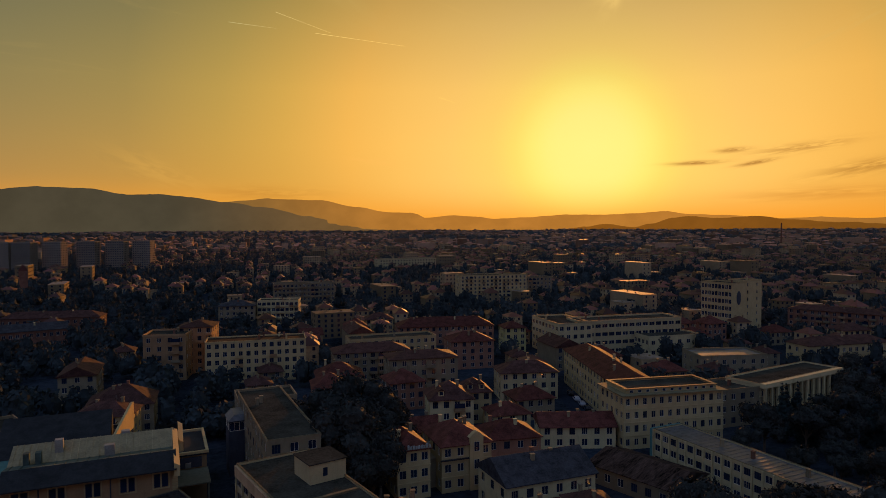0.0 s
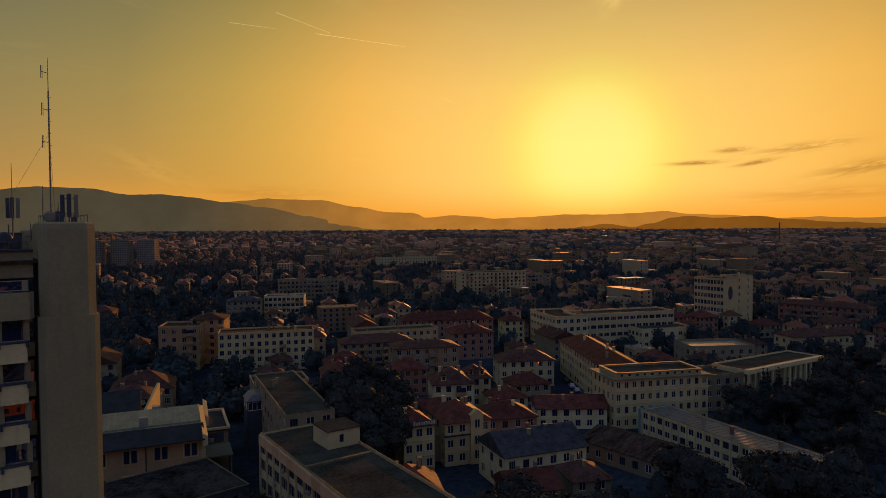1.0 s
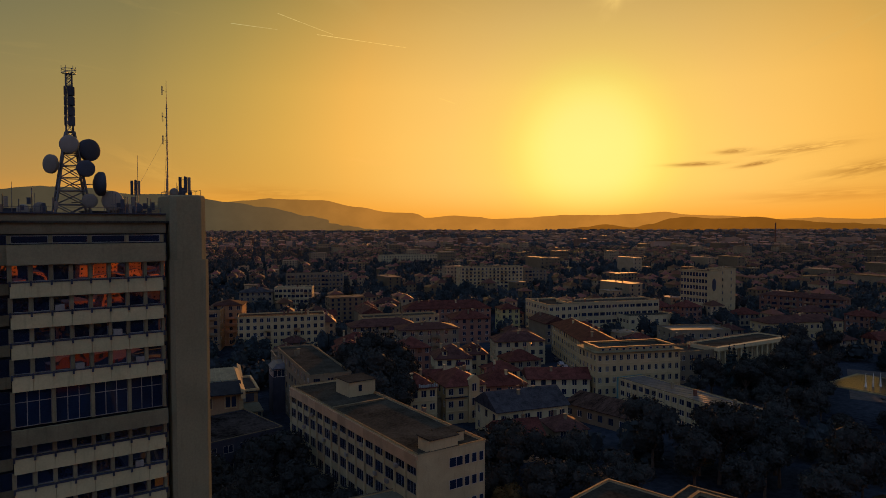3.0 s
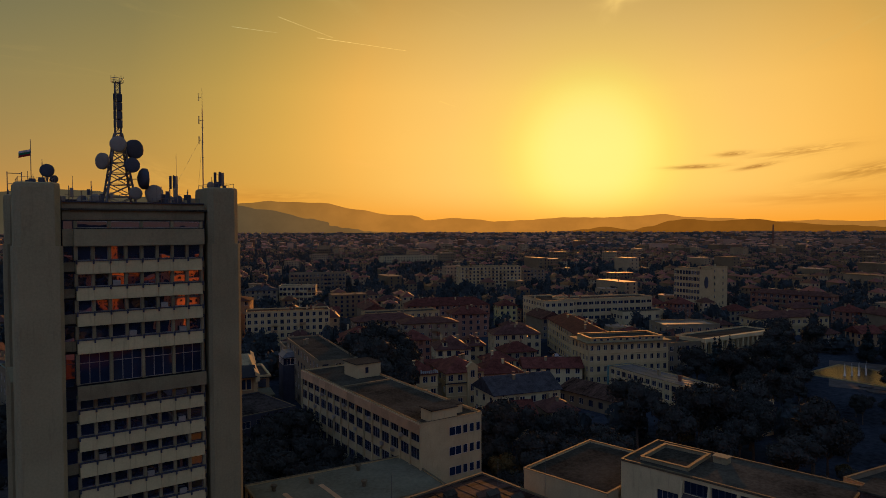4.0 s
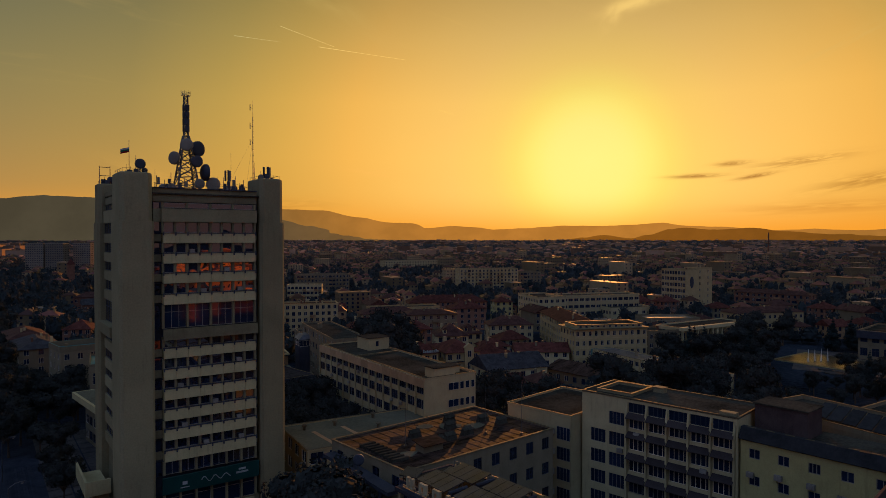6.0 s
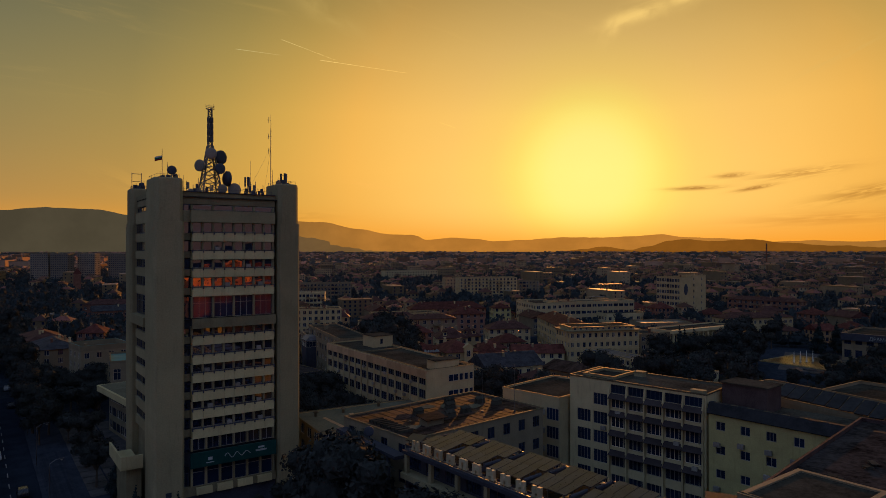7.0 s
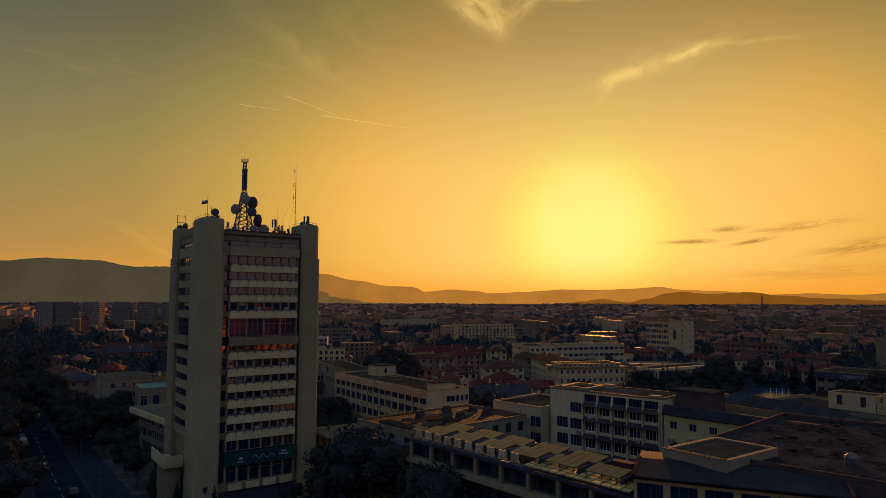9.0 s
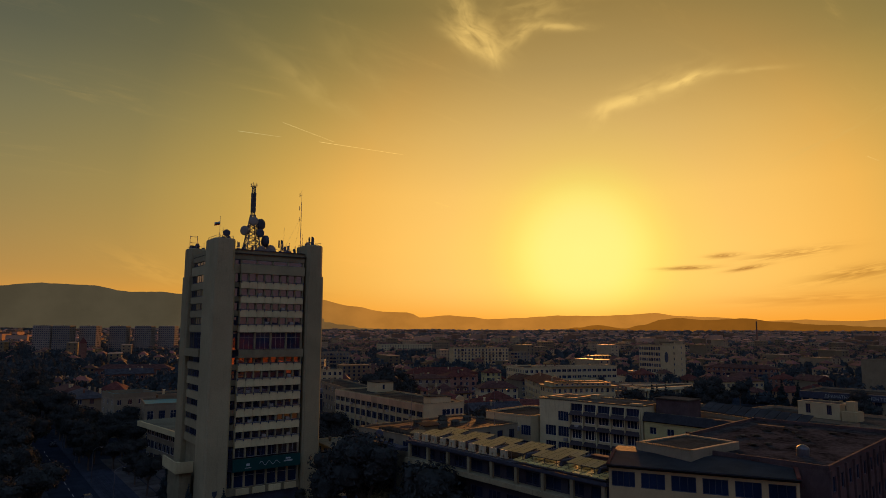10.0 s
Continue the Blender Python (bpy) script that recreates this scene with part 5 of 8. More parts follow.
    vs = [bm.verts.new(q) for q in ((-12.4, -5.75, 20.3), (12.4, -5.75, 20.3), (12.4, -5.0, 21.75), (-12.4, -5.0, 21.75), (-12.4, -5.32, 20.1), (12.4, -5.32, 20.1), (12.4, -4.2, 21.75), (-12.4, -4.2, 21.75), (-12.4, -4.2, 20.42), (12.4, -4.2, 20.42))]
    for q in ((0, 1, 2, 3), (0, 4, 5, 1), (3, 2, 6, 7), (7, 6, 9, 8), (1, 5, 9, 6, 2), (0, 3, 7, 8, 4)):
        bm.faces.new([vs[k] for k in q])
    part("mansard", bm, SLATE, y, "dark sheet roof edge")
    bm = bmesh.new()
    for i in range(7):
        box(bm, -11.6 + i * 2.3, -4.9, 21.752, -10.6 + i * 2.3, -4.65, 21.81)
    part("snow_guard", bm, COPING, y)
    rng = random.Random(9)
    for i in range(14):
        x, z = -11.6 + (i % 7) * 3.5 + rng.uniform(0, 0.4), (16.1, 12.7)[i // 7] - rng.choice((0.0, 0.5, 3.4))
        bm = bmesh.new()
        box(bm, x, -5.75, z, x + 0.9, -5.32, z + 0.65)
        rod(bm, (x + 0.38, -5.74, z + 0.32), (x + 0.38, -5.79, z + 0.32), 0.25, sides=10)
        part("air_conditioner", bm, FRAME, y, "grey wall air conditioner")
    # brick stair hut on the roof
    roof_box("brown brick stair hut on the roof", 42.2, -15.8, 6.6, 4.6, 20.42, 3.5, -85, DARK_BRICK, BITUMEN, vent=False)
    # long roof with sloping rooflights
    r = thing("rooflight_strip", "row of sloping grey rooflights along the roof", "rooflights", pose(48.6, -27.2, 21.25, 0, 0, -103))
    for i in range(11):
        bm = bmesh.new()
        m = pose(-11.0 + i * 2.1, 0, 0.75, 20, 0, 14)
        box(bm, -0.85, -1.9, 0, 0.85, 1.9, 0.12, m)
        part("rooflight", bm, SLATE, r)
    building("rear_range", "long dark-roofed rear range behind the yellow wing", "building", 53.4, -24.0, 33.0, 11.5, 20.6, -98, 6, 0, 0, GREY, "flat", BITUMEN, parapet=0.6, chimneys=0, coping=COPING)


make_near()


def make_collectors():
    """Terrace block with collectors, letters and the yellow sheet roof."""
    # its dark wall colour includes the shade of the open gallery
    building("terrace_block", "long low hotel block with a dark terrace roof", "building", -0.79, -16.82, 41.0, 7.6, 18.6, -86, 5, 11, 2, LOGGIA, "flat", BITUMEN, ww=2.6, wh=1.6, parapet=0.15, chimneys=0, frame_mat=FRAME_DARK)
    o = pose(-6.15, 2.35, 18.7, 0, 0, -86)
    for j in range(6):
        for row in range(2):
            if row and j > 4:
                continue
            x, y = 5.1 + j * 6.1 + row * 0.2, 1.2 + row * 3.7
            c = thing("solar_collector", "tilted solar collector panel on a steel rack", "solar panel", o @ pose(x, y, 0), "solar collectors on the terrace roof")
            m = pose(0, 0, 1.3, 9, 0, 0)
            for q in range(3):
                bm = bmesh.new()
                rod(bm, (2.55 + 0.12 * q, -1.2, 0.5 + 0.3 * q), (2.55 + 0.12 * q, 1.3, 0.55 + 0.3 * q), 0.2, sides=7)
                part("header_pipe", bm, FRAME_DARK, c, "dark header pipe")
            for q in range(4):
                bm = bmesh.new()
                box(bm, -2.4 + q * 1.19 + 0.035, -1.4, 0, -1.21 + q * 1.19 - 0.035, 1.4, 0.1, m)
                part("panel", bm, SOLAR, c)
            bm = bmesh.new()
            for sx in (-2.1, 0.0, 2.1):
                rod(bm, (sx, -1.3, -0.08), (sx, -1.3, 1.1), 0.05, sides=4)
                rod(bm, (sx, 1.3, -0.08), (sx, 1.3, 1.5), 0.05, sides=4)
                rod(bm, m @ Vector((sx, -1.5, -0.05)), m @ Vector((sx, 1.5, -0.05)), 0.05, sides=4)
            part("rack", bm, STEEL, c)
    for x, y, turn in ((0.2, 1.2, 25), (3.2, 4.6, 10)):
        bm = bmesh.new()
        box(bm, -1.1, -1.0, 0.9, 1.1, 1.0, 1.0, pose(0, 0, 0, 10, 0, 0))
        for sx in (-0.8, 0.8):
            rod(bm, (sx, -0.7, -0.08), (sx, -0.7, 0.8), 0.05, sides=4)
            rod(bm, (sx, 0.7, -0.08), (sx, 0.7, 1.0), 0.05, sides=4)
        single("solar_collector", bm, SOLAR, "small tilted collector panel on steel legs", "solar panel", o @ pose(x, y, 0, 0, 0, turn), "solar collectors on the terrace roof")
    r = thing("terrace_railing", "thin dark steel railing along the rear terrace edge", "railing", o @ pose(0, 7.2, -0.08))
    for z in (0.55, 1.05):
        bm = bmesh.new()
        rod(bm, (0.4, 0, z), (33.0, 0, z), 0.03, sides=5)
        part("rail", bm, STEEL, r)
    for i in range(15):
        bm = bmesh.new()
        rod(bm, (0.4 + i * 2.33, 0, 0), (0.4 + i * 2.33, 0, 1.05), 0.03, sides=5)
        part("post", bm, STEEL, r)
    # open gallery under the terrace edge
    g = thing("terrace_gallery", "shaded gallery with pale columns and ledges under the terrace", "gallery", o)
    for z0, z1, out, mt in ((-0.55, -0.12, 1.3, LOGGIA), (-3.6, -2.9, 1.5, FASCIA), (-7.4, -6.7, 1.1, FASCIA)):
        bm = bmesh.new()
        box(bm, 0.2, -out, z0, 40.2, 0.18, z1)
        part("ledge", bm, mt, g)
    for i in range(9):
        bm = bmesh.new()
        box(bm, 0.6 + i * 4.85, -1.15, -2.9, 1.1 + i * 4.85, -0.7, -0.55)
        part("column", bm, FASCIA, g)
    # box letters, kept as plain shapes
    s = thing("letter_row", "row of pale box letters along the terrace edge", "sign", o)
    shapes = [("Z", 0), ("A", 1), ("A", 2), ("K", 3), ("A", 4), ("H", 5), ("H", 6), ("K", 7), ("H", 8), ("H", 9)]
    for kind, i in shapes:
        x0 = 1.8 + i * 2.24
        bm = bmesh.new()
        box(bm, x0, -0.9, 0.25, x0 + 0.42, -0.55, 1.3)
        box(bm, x0 + 0.75, -0.9, 0.25, x0 + 1.17, -0.55, 1.3)
        z = {"Z": 0.6, "A": 0.95, "K": 0.7, "H": 0.62}[kind]
        box(bm, x0 + 0.42, -0.9, z, x0 + 0.75, -0.55, z + 0.32)
        box(bm, x0 - 0.1, -0.93, 0.18, x0 + 0.52, -0.52, 0.36)
        box(bm, x0 + 0.65, -0.93, 0.18, x0 + 1.27, -0.52, 0.36)
        part("letter_block", bm, LETTER, s)
    bm = bmesh.new()
    rod(bm, (1.0, -0.7, 0.12), (26.0, -0.7, 0.12), 0.08, sides=5)
    rod(bm, (1.0, -0.7, -0.1), (26.0, -0.7, -0.1), 0.08, sides=5)
    part("rail", bm, STEEL, s)
    # ribbed yellow sheets
    y = thing("sheet_canopy", "translucent yellow ribbed sheet canopy on the terrace edge", "canopy", o @ pose(24.6, 0.1, 0.25))
    for i in range(12):
        for k in range(3):
            bm = bmesh.new()
            box(bm, i * 1.3, -1.3 + k * 0.95, 0.0, i * 1.3 + 1.12, -1.3 + k * 0.95 + 0.74, 0.05, pose(0, 0, 0.2, 8, 0, 0))
            part("sheet", bm, POLY, y)
    bm = bmesh.new()
    for k in range(4):
        box(bm, -0.1, -1.4 + k * 0.95, -0.14, 15.6, -1.3 + k * 0.95, -0.02, pose(0, 0, 0.2, 8, 0, 0))
    part("rail", bm, STEEL, y)
    for x, y2, w in ((34.5, 5.8, 2.6),):
        bm = bmesh.new()
        for k in range(5):
            box(bm, -w / 2, -0.45, k * 0.28, w / 2, 0.45, k * 0.28 + 0.25)
        box(bm, -w / 2 - 0.15, -0.6, 1.4, w / 2 + 0.15, 0.6, 1.55)
        single("roof_chimney", bm, DARK_BRICK, "worn brick chimney stack on the terrace roof", "chimney", o @ pose(x, y2, -0.05), "chimney stacks on the terrace roof")


make_collectors()


def make_front_block():
    """Cream block with the flat bitumen roof nearest the end of the flight."""
    b = building("cream_corner_block", "cream corner block with large dark windows and dark eaves", "building", 4.7, -44.5, 20.3, 9.0, 20.9, -59, 6, 6, 2, CREAM, "flat", BITUMEN, ww=2.7, wh=1.75, parapet=0.0, chimneys=0, frame_mat=FRAME_DARK, lights=3)
    bm = bmesh.new()
    line = ((-5.2, 20.85), (-5.2, 21.0), (0.6, 21.66), (4.4, 21.66), (4.4, 20.5), (-4.55, 20.5))
    ends = [[bm.verts.new((x, y, z)) for y, z in line] for x in (-10.3, 10.3)]
    bm.faces.new(ends[0])
    bm.faces.new(ends[1][::-1])
    for k in range(6):
        bm.faces.new((ends[0][k], ends[1][k], ends[1][(k + 1) % 6], ends[0][(k + 1) % 6]))
    part("lean_roof", bm, SLATE, b, "dark sheet metal lean-to roof")
    for x in (-10.3, 9.9):
        bm = bmesh.new()
        vs = [bm.verts.new(q) for q in ((x, -5.2, 21.01), (x + 0.4, -5.2, 21.01), (x + 0.4, 0.6, 21.73), (x, 0.6, 21.73), (x, -5.2, 21.16), (x + 0.4, -5.2, 21.16), (x + 0.4, 0.6, 21.9), (x, 0.6, 21.9))]
        for q in ((0, 1, 5, 4), (1, 2, 6, 5), (2, 3, 7, 6), (3, 0, 4, 7), (4, 5, 6, 7), (3, 2, 1, 0)):
            bm.faces.new([vs[k] for k in q])
        part("verge_tiles", bm, TILE_RED, b, "row of verge tiles")
    r = building("brick_range", "long brick range with piers and a tarred flat roof", "building", 25.4, -44.0, 21.0, 36.0, 21.7, -81, 6, 0, 11, DARK_BRICK, "flat", TAR, ww=1.6, wh=1.7, parapet=0.5, chimneys=0, frame_mat=FRAME_DARK)
    for i in range(12):
        bm = bmesh.new()
        y = -18 + i * 36 / 11
        box(bm, 10.503, y - 0.3, 0, 10.75, y + 0.3, 21.7)
        part("pier", bm, DARK_BRICK, r)
    k = thing("roof_terrace", "low walled terrace on the tarred roof", "roof terrace", pose(7.4, -40.7, 21.72, 0, 0, -89))
    bm = bmesh.new()
    ring(bm, -3.9, -4.9, 3.9, 6.0, 0.5, -1.5, 0.95)
    part("wall", bm, GREY, k)
    for y in (-4.9, -4.42):
        bm = bmesh.new()
        box(bm, -3.95, y - 0.06, 0.953, 3.95, y + 0.06, 1.02)
        part("coping", bm, COPING, k)
    bm = bmesh.new()
    box(bm, -3.38, -4.38, 0.002, 3.38, 5.48, 0.8)
    part("deck", bm, BITUMEN, k)
    building("rear_block", "dark rear block behind the brick range", "building", 66.0, -34.0, 34.0, 16.0, 20.4, -92, 6, 0, 0, GREY, "flat", BITUMEN, parapet=0.5, chimneys=0, coping=COPING)
    building("roof_penthouse", "small white rooftop penthouse with a flat lid", "penthouse", 67.0, -31.1, 7.8, 5.0, 2.8, -92, 1, 2, 1, WHITE, "flat", BITUMEN, ww=0.9, wh=1.9, chimneys=0, parapet=0.12, base=20.42, frame_mat=FRAME_DARK)
    bm = bmesh.new()
    box(bm, -1.5, -1.3, 0, 1.5, 1.3, 1.7)
    box(bm, -0.7, -0.7, 1.7, 0.7, 0.7, 3.5)
    single("roof_chimney", bm, CREAM, "stepped pale chimney block on the rear roof", "chimney", pose(65.4, -36.6, 20.42))
    bm = bmesh.new()
    lathe(bm, [(0.75, 0), (0.75, 0.9), (0.68, 1.1), (0.3, 1.35), (0.05, 1.4)], Matrix(), 16)
    single("water_tank", bm, STEEL, "small dark water tank on the tarred roof", "tank", pose(15.5, -51.5, 21.72))
    for i in range(14):
        bm = bmesh.new()
        for q in range(4):
            box(bm, random.uniform(-0.7, 0.1), random.uniform(-0.5, 0.1), 0.07 * q, random.uniform(0.3, 0.9), random.uniform(0.3, 0.7), 0.07 * q + 0.06, pose(0, 0, 0, 0, 0, random.uniform(0, 90)))
        single("roof_debris", bm, BITUMEN, "heap of old roofing scraps on the tarred roof", "debris", pose(14 + 1.9 * i, -39.5 + random.uniform(-7, 3), 21.72), "roofing scraps")


make_front_block()
# two-storey wing behind the tower, with the broad canopy roof
RW = building("rear_wing", "low wing with a broad flat concrete roof behind the tower", "building", -16.6, 92.5, 12.0, 34.0, 9.9, 7, 3, 4, 12, GREY, "flat", FELT_GREY, ww=2.8, wh=2.0, parapet=0.0, chimneys=0)
_bm = bmesh.new()
box(_bm, -8.6, -17.5, 9.95, 7.0, 17.5, 11.3)
part("roof_slab", _bm, PANEL, RW, "thick pale concrete roof slab")
_bm = bmesh.new()
box(_bm, -8.0, -16.9, 11.302, 6.4, 16.9, 11.36)
part("roof_felt", _bm, FELT_GREY, RW)
building("teal_block", "grey block with a teal sheet roof edge", "building", -19.0, 165.0, 14.0, 13.0, 13.0, 8, 4, 4, 3, GREY, "flat", TEAL, parapet=1.6, coping=TEAL, chimneys=1)
building("arched_block", "grey block with tall windows next to the teal roof", "building", -4.0, 169.0, 15.0, 13.0, 12.5, 10, 3, 4, 3, GREY, "flat", BITUMEN, ww=1.8, wh=2.4, chimneys=1)
building("street_apartments", "grey apartment house with a dark hipped roof along the street", "apartment house", -28.5, 196.0, 24.0, 12.0, 11.0, -87, 4, 7, 3, GREY, "hip", TILE_GREY, chimneys=4)
building("street_apartments", "pale apartment house with many roof chimneys along the street", "apartment house", -30.0, 224.0, 24.0, 12.0, 11.0, -87, 4, 7, 3, GREY, "hip", TILE_OLD, chimneys=4)

# ---------------------------------------------------------------- town buildings that stand out
def make_town():
    B = building
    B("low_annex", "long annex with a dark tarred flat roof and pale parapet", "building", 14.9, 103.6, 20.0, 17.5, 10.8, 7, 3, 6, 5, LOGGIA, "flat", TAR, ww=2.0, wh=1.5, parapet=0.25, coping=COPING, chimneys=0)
    q = B("corner_office", "cream corner office building with a bright metal roof edge", "office building", 143.1, 102.4, 28.2, 13.0, 13.6, -23, 4, 12, 5, CREAM, "flat", BITUMEN, ww=1.1, wh=1.7, parapet=0.0, chimneys=0, cornice=True)
    bm = bmesh.new()
    box(bm, -14.9, -7.3, 13.62, 14.9, 7.3, 13.85)
    part("eaves_slab", bm, FASCIA, q)
    bm = bmesh.new()
    ring(bm, -12.8, -5.3, 12.8, 5.3, 0.3, 13.85, 15.0)
    part("attic", bm, CREAM, q)
    bm = bmesh.new()
    ring(bm, -13.1, -5.6, 13.1, 5.6, 1.0, 15.003, 15.1)
    part("attic_coping", bm, COPING, q)
    bm = bmesh.new()
    box(bm, -12.4, -4.9, 13.853, 12.4, 4.9, 14.5)
    part("attic_deck", bm, BITUMEN, q)
    for i in range(11):
        window(q, pose(-11.4 + i * 2.28, -5.38, 14.0), 1.0, 0.75, 1, FRAME_WHITE)
    B("red_roof_wing", "long cream wing with a red hipped roof", "office building", 158.0, 132.0, 62.0, 13.0, 12.0, 59, 4, 20, 4, CREAM, "hip", TILE_RED, rise=3.2, back=True, chimneys=5, skylights=((-18.0, 2.2), (-8.0, 2.2), (4.0, 2.2), (15.0, 2.2)))
    B("link_hall", "low pale link hall with a flat roof", "building", 172.5, 101.0, 16.0, 12.0, 10.0, -18, 3, 5, 3, GREY, "flat", BITUMEN, coping=COPING)
    p = B("portico_hall", "pale hall with a tall row of columns and a rusty roof", "hall", 197.0, 97.5, 41.0, 11.0, 11.0, -4, 2, 0, 0, WHITE, "flat", BITUMEN, parapet=0.5, coping=COPING, chimneys=0)
    for i in range(14):
        bm = bmesh.new()
        x = -19.6 + i * 3.0
        box(bm, x - 0.35, -6.9, 0.5, x + 0.35, -6.2, 10.2)
        part("column", bm, WHITE, p)
        if i < 13:
            window(p, pose(x + 1.5, -5.6, 2.0), 2.0, 7.2, 2, FRAME_DARK)
    bm = bmesh.new()
    box(bm, -20.6, -7.1, 10.2, 20.6, -5.503, 11.5)
    box(bm, -20.6, -7.1, 0, 20.6, -5.503, 0.5)
    part("entablature", bm, WHITE, p)
    m = B("metal_roof_block", "long pale block with a ribbed zinc roof and teal end", "building", 125.5, 66.2, 49.5, 9.0, 8.2, -100, 3, 20, 3, WHITE, "flat", ZINC, ww=1.6, wh=1.5, parapet=0.3, coping=COPING, chimneys=3)
    bm = bmesh.new()
    for i in range(32):
        box(bm, -24.2 + i * 1.5, -4.2, 8.2, -24.14 + i * 1.5, 4.2, 8.3)
    part("roof_seam", bm, ZINC, m)
    bm = bmesh.new()
    box(bm, -25.9, -4.6, 0.2, -24.8, 4.6, 8.4)
    part("end_bay", bm, TEAL, m, "teal painted end bay")
    for i in range(21):
        bm = bmesh.new()
        x = -24.7 + i * 49.4 / 20
        box(bm, x - 0.14, -4.8, 0.2, x + 0.14, -4.503, 8.4)
        part("pier", bm, WHITE, m)
    B("red_shed", "low shed with a rusty ribbed roof", "shed", 113.0, 84.0, 20.0, 14.0, 4.0, -86, 1, 6, 3, GREY, "gable", FELT_BROWN, rise=2.2, chimneys=0)
    t = B("community_hall", "rose plastered hall with folded sheet roofs and sunlit gable walls", "hall", 13.0, 126.5, 26.0, 20.0, 15.2, -12, 3, 0, 4, OCHRE, "flat", SLATE, ww=1.5, wh=2.2, parapet=0.0, chimneys=0)
    for f in range(3):
        for i in range(5):
            for s in (-0.62, 0.62):
                window(t, pose(-10.4 + i * 5.2 + s, -10.1, 2.0 + f * 4.9), 0.95, 2.3, 1, FRAME_DARK, bar=0.05)
            bm = bmesh.new()
            z = 2.0 + f * 4.9
            ring_box = ((-1.35, -1.2, z - 0.15, z + 2.5), (-0.08, 0.08, z - 0.15, z + 2.5), (1.2, 1.35, z - 0.15, z + 2.5), (-1.35, 1.35, z + 2.5, z + 2.65), (-1.35, 1.35, z - 0.3, z - 0.15))
            for x0, x1, z0, z1 in ring_box:
                box(bm, -10.4 + i * 5.2 + x0, -10.16, z0, -10.4 + i * 5.2 + x1, -10.003, z1)
            part("window_surround", bm, CREAM, t)
    for x in (-7.8, 2.6):
        bm = bmesh.new()
        rod(bm, (x, -10.12, 0), (x, -10.12, 15.0), 0.11, sides=6)
        part("downpipe", bm, FRAME_DARK, t)
    for x in (12.2,):
        bm = bmesh.new()
        for k in range(24):
            box(bm, x, -10.12, k * 0.62, 13.1, -10.003, k * 0.62 + 0.5)
        part("quoins", bm, CREAM, t)

    def fold(name, mat, a, b, x0=-13.4, x1=12.9, label="", ribs=0):
        """One roof slope between two lines across the hall."""
        bm = bmesh.new()
        vs = [bm.verts.new(q) for q in ((x0, a[0], a[1]), (x1, a[0], a[1]), (x1, b[0], b[1]), (x0, b[0], b[1]), (x0, a[0], a[1] - 0.2), (x1, a[0], a[1] - 0.2), (x1, b[0], b[1] - 0.2), (x0, b[0], b[1] - 0.2))]
        for q in ((0, 1, 2, 3), (7, 6, 5, 4), (0, 4, 5, 1), (1, 5, 6, 2), (2, 6, 7, 3), (3, 7, 4, 0)):
            bm.faces.new([vs[k] for k in q])
        slope = part(name, bm, mat, t, label)
        for r in range(ribs):
            bm = bmesh.new()
            x = x0 + (x1 - x0) * (r + 0.5) / ribs
            rod(bm, (x, a[0], a[1] + 0.02), (x, b[0], b[1] + 0.02), 0.09, sides=4)
            part("roof_rib", bm, mat, slope)

    fold("front_slope", SLATE, (-11.4, 15.0), (-6.6, 16.9), label="dark front roof slope")
    fold("valley_slope", TEAL_SHEET, (-2.4, 16.2), (-6.6, 16.9), label="weathered teal sheet slope", ribs=16)
    fold("ribbed_slope", POLY_DULL, (-2.4, 16.2), (3.6, 18.0), label="tan ribbed sheet slope", ribs=24)
    fold("rear_slope", SLATE, (9.8, 15.4), (3.6, 18.0))
    for u, v0, z0, v1, z1, wide in ((12.5, -11.2, 15.5, 3.8, 17.5, 0.95), (13.6, 2.2, 15.4, 7.6, 17.5, 0.85)):
        # raking gable parapet whose broad coping tilts towards the sun
        bm = bmesh.new()
        ends = []
        for v, z in ((v0, z0), (v1, z1)):
            ends.append([bm.verts.new(q) for q in ((u, v, z - 1.8), (u + wide, v, z - 1.8), (u + wide, v, z), (u, v, z + 0.55))])
        a, b = ends
        bm.faces.new(a)
        bm.faces.new(b[::-1])
        for k in range(4):
            bm.faces.new((a[k], b[k], b[(k + 1) % 4], a[(k + 1) % 4]))
        part("gable_wall", bm, CREAM, t, "sunlit plastered raking gable wall")
    bm = bmesh.new()
    box(bm, 6.4, 12.0, 0, 19.2, 28.0, 9.4)
    part("side_wing", bm, OCHRE, t)
    bm = bmesh.new()
    box(bm, 6.4, 11.6, 9.402, 19.6, 28.4, 9.7)
    part("side_roof", bm, SLATE, t)
    bm = bmesh.new()
    ring(bm, 6.4, 11.6, 19.6, 28.4, 0.55, 9.703, 10.2)
    part("side_coping", bm, CREAM, t)
    bm = bmesh.new()
    box(bm, 13.4, 3.2, 6.3, 19.4, 11.9, 6.6)
    for x in (13.8, 19.0):
        box(bm, x - 0.15, 3.4, 0, x + 0.15, 3.7, 6.3)
    part("canopy", bm, FELT_GREY, t, "grey flat entrance canopy on posts")
    # dark sheet stands in for the shade inside the opening
    bm = bmesh.new()
    box(bm, 13.4, 11.7, 6.9, 18.2, 11.998, 9.0)
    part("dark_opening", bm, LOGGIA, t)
    bm = bmesh.new()
    box(bm, 15.0, 11.2, 7.0, 16.1, 11.69, 8.0)
    rod(bm, (15.35, 11.19, 7.5), (15.35, 11.16, 7.5), 0.28, sides=10)
    part("air_conditioner", bm, FRAME, t, "grey wall air conditioner")
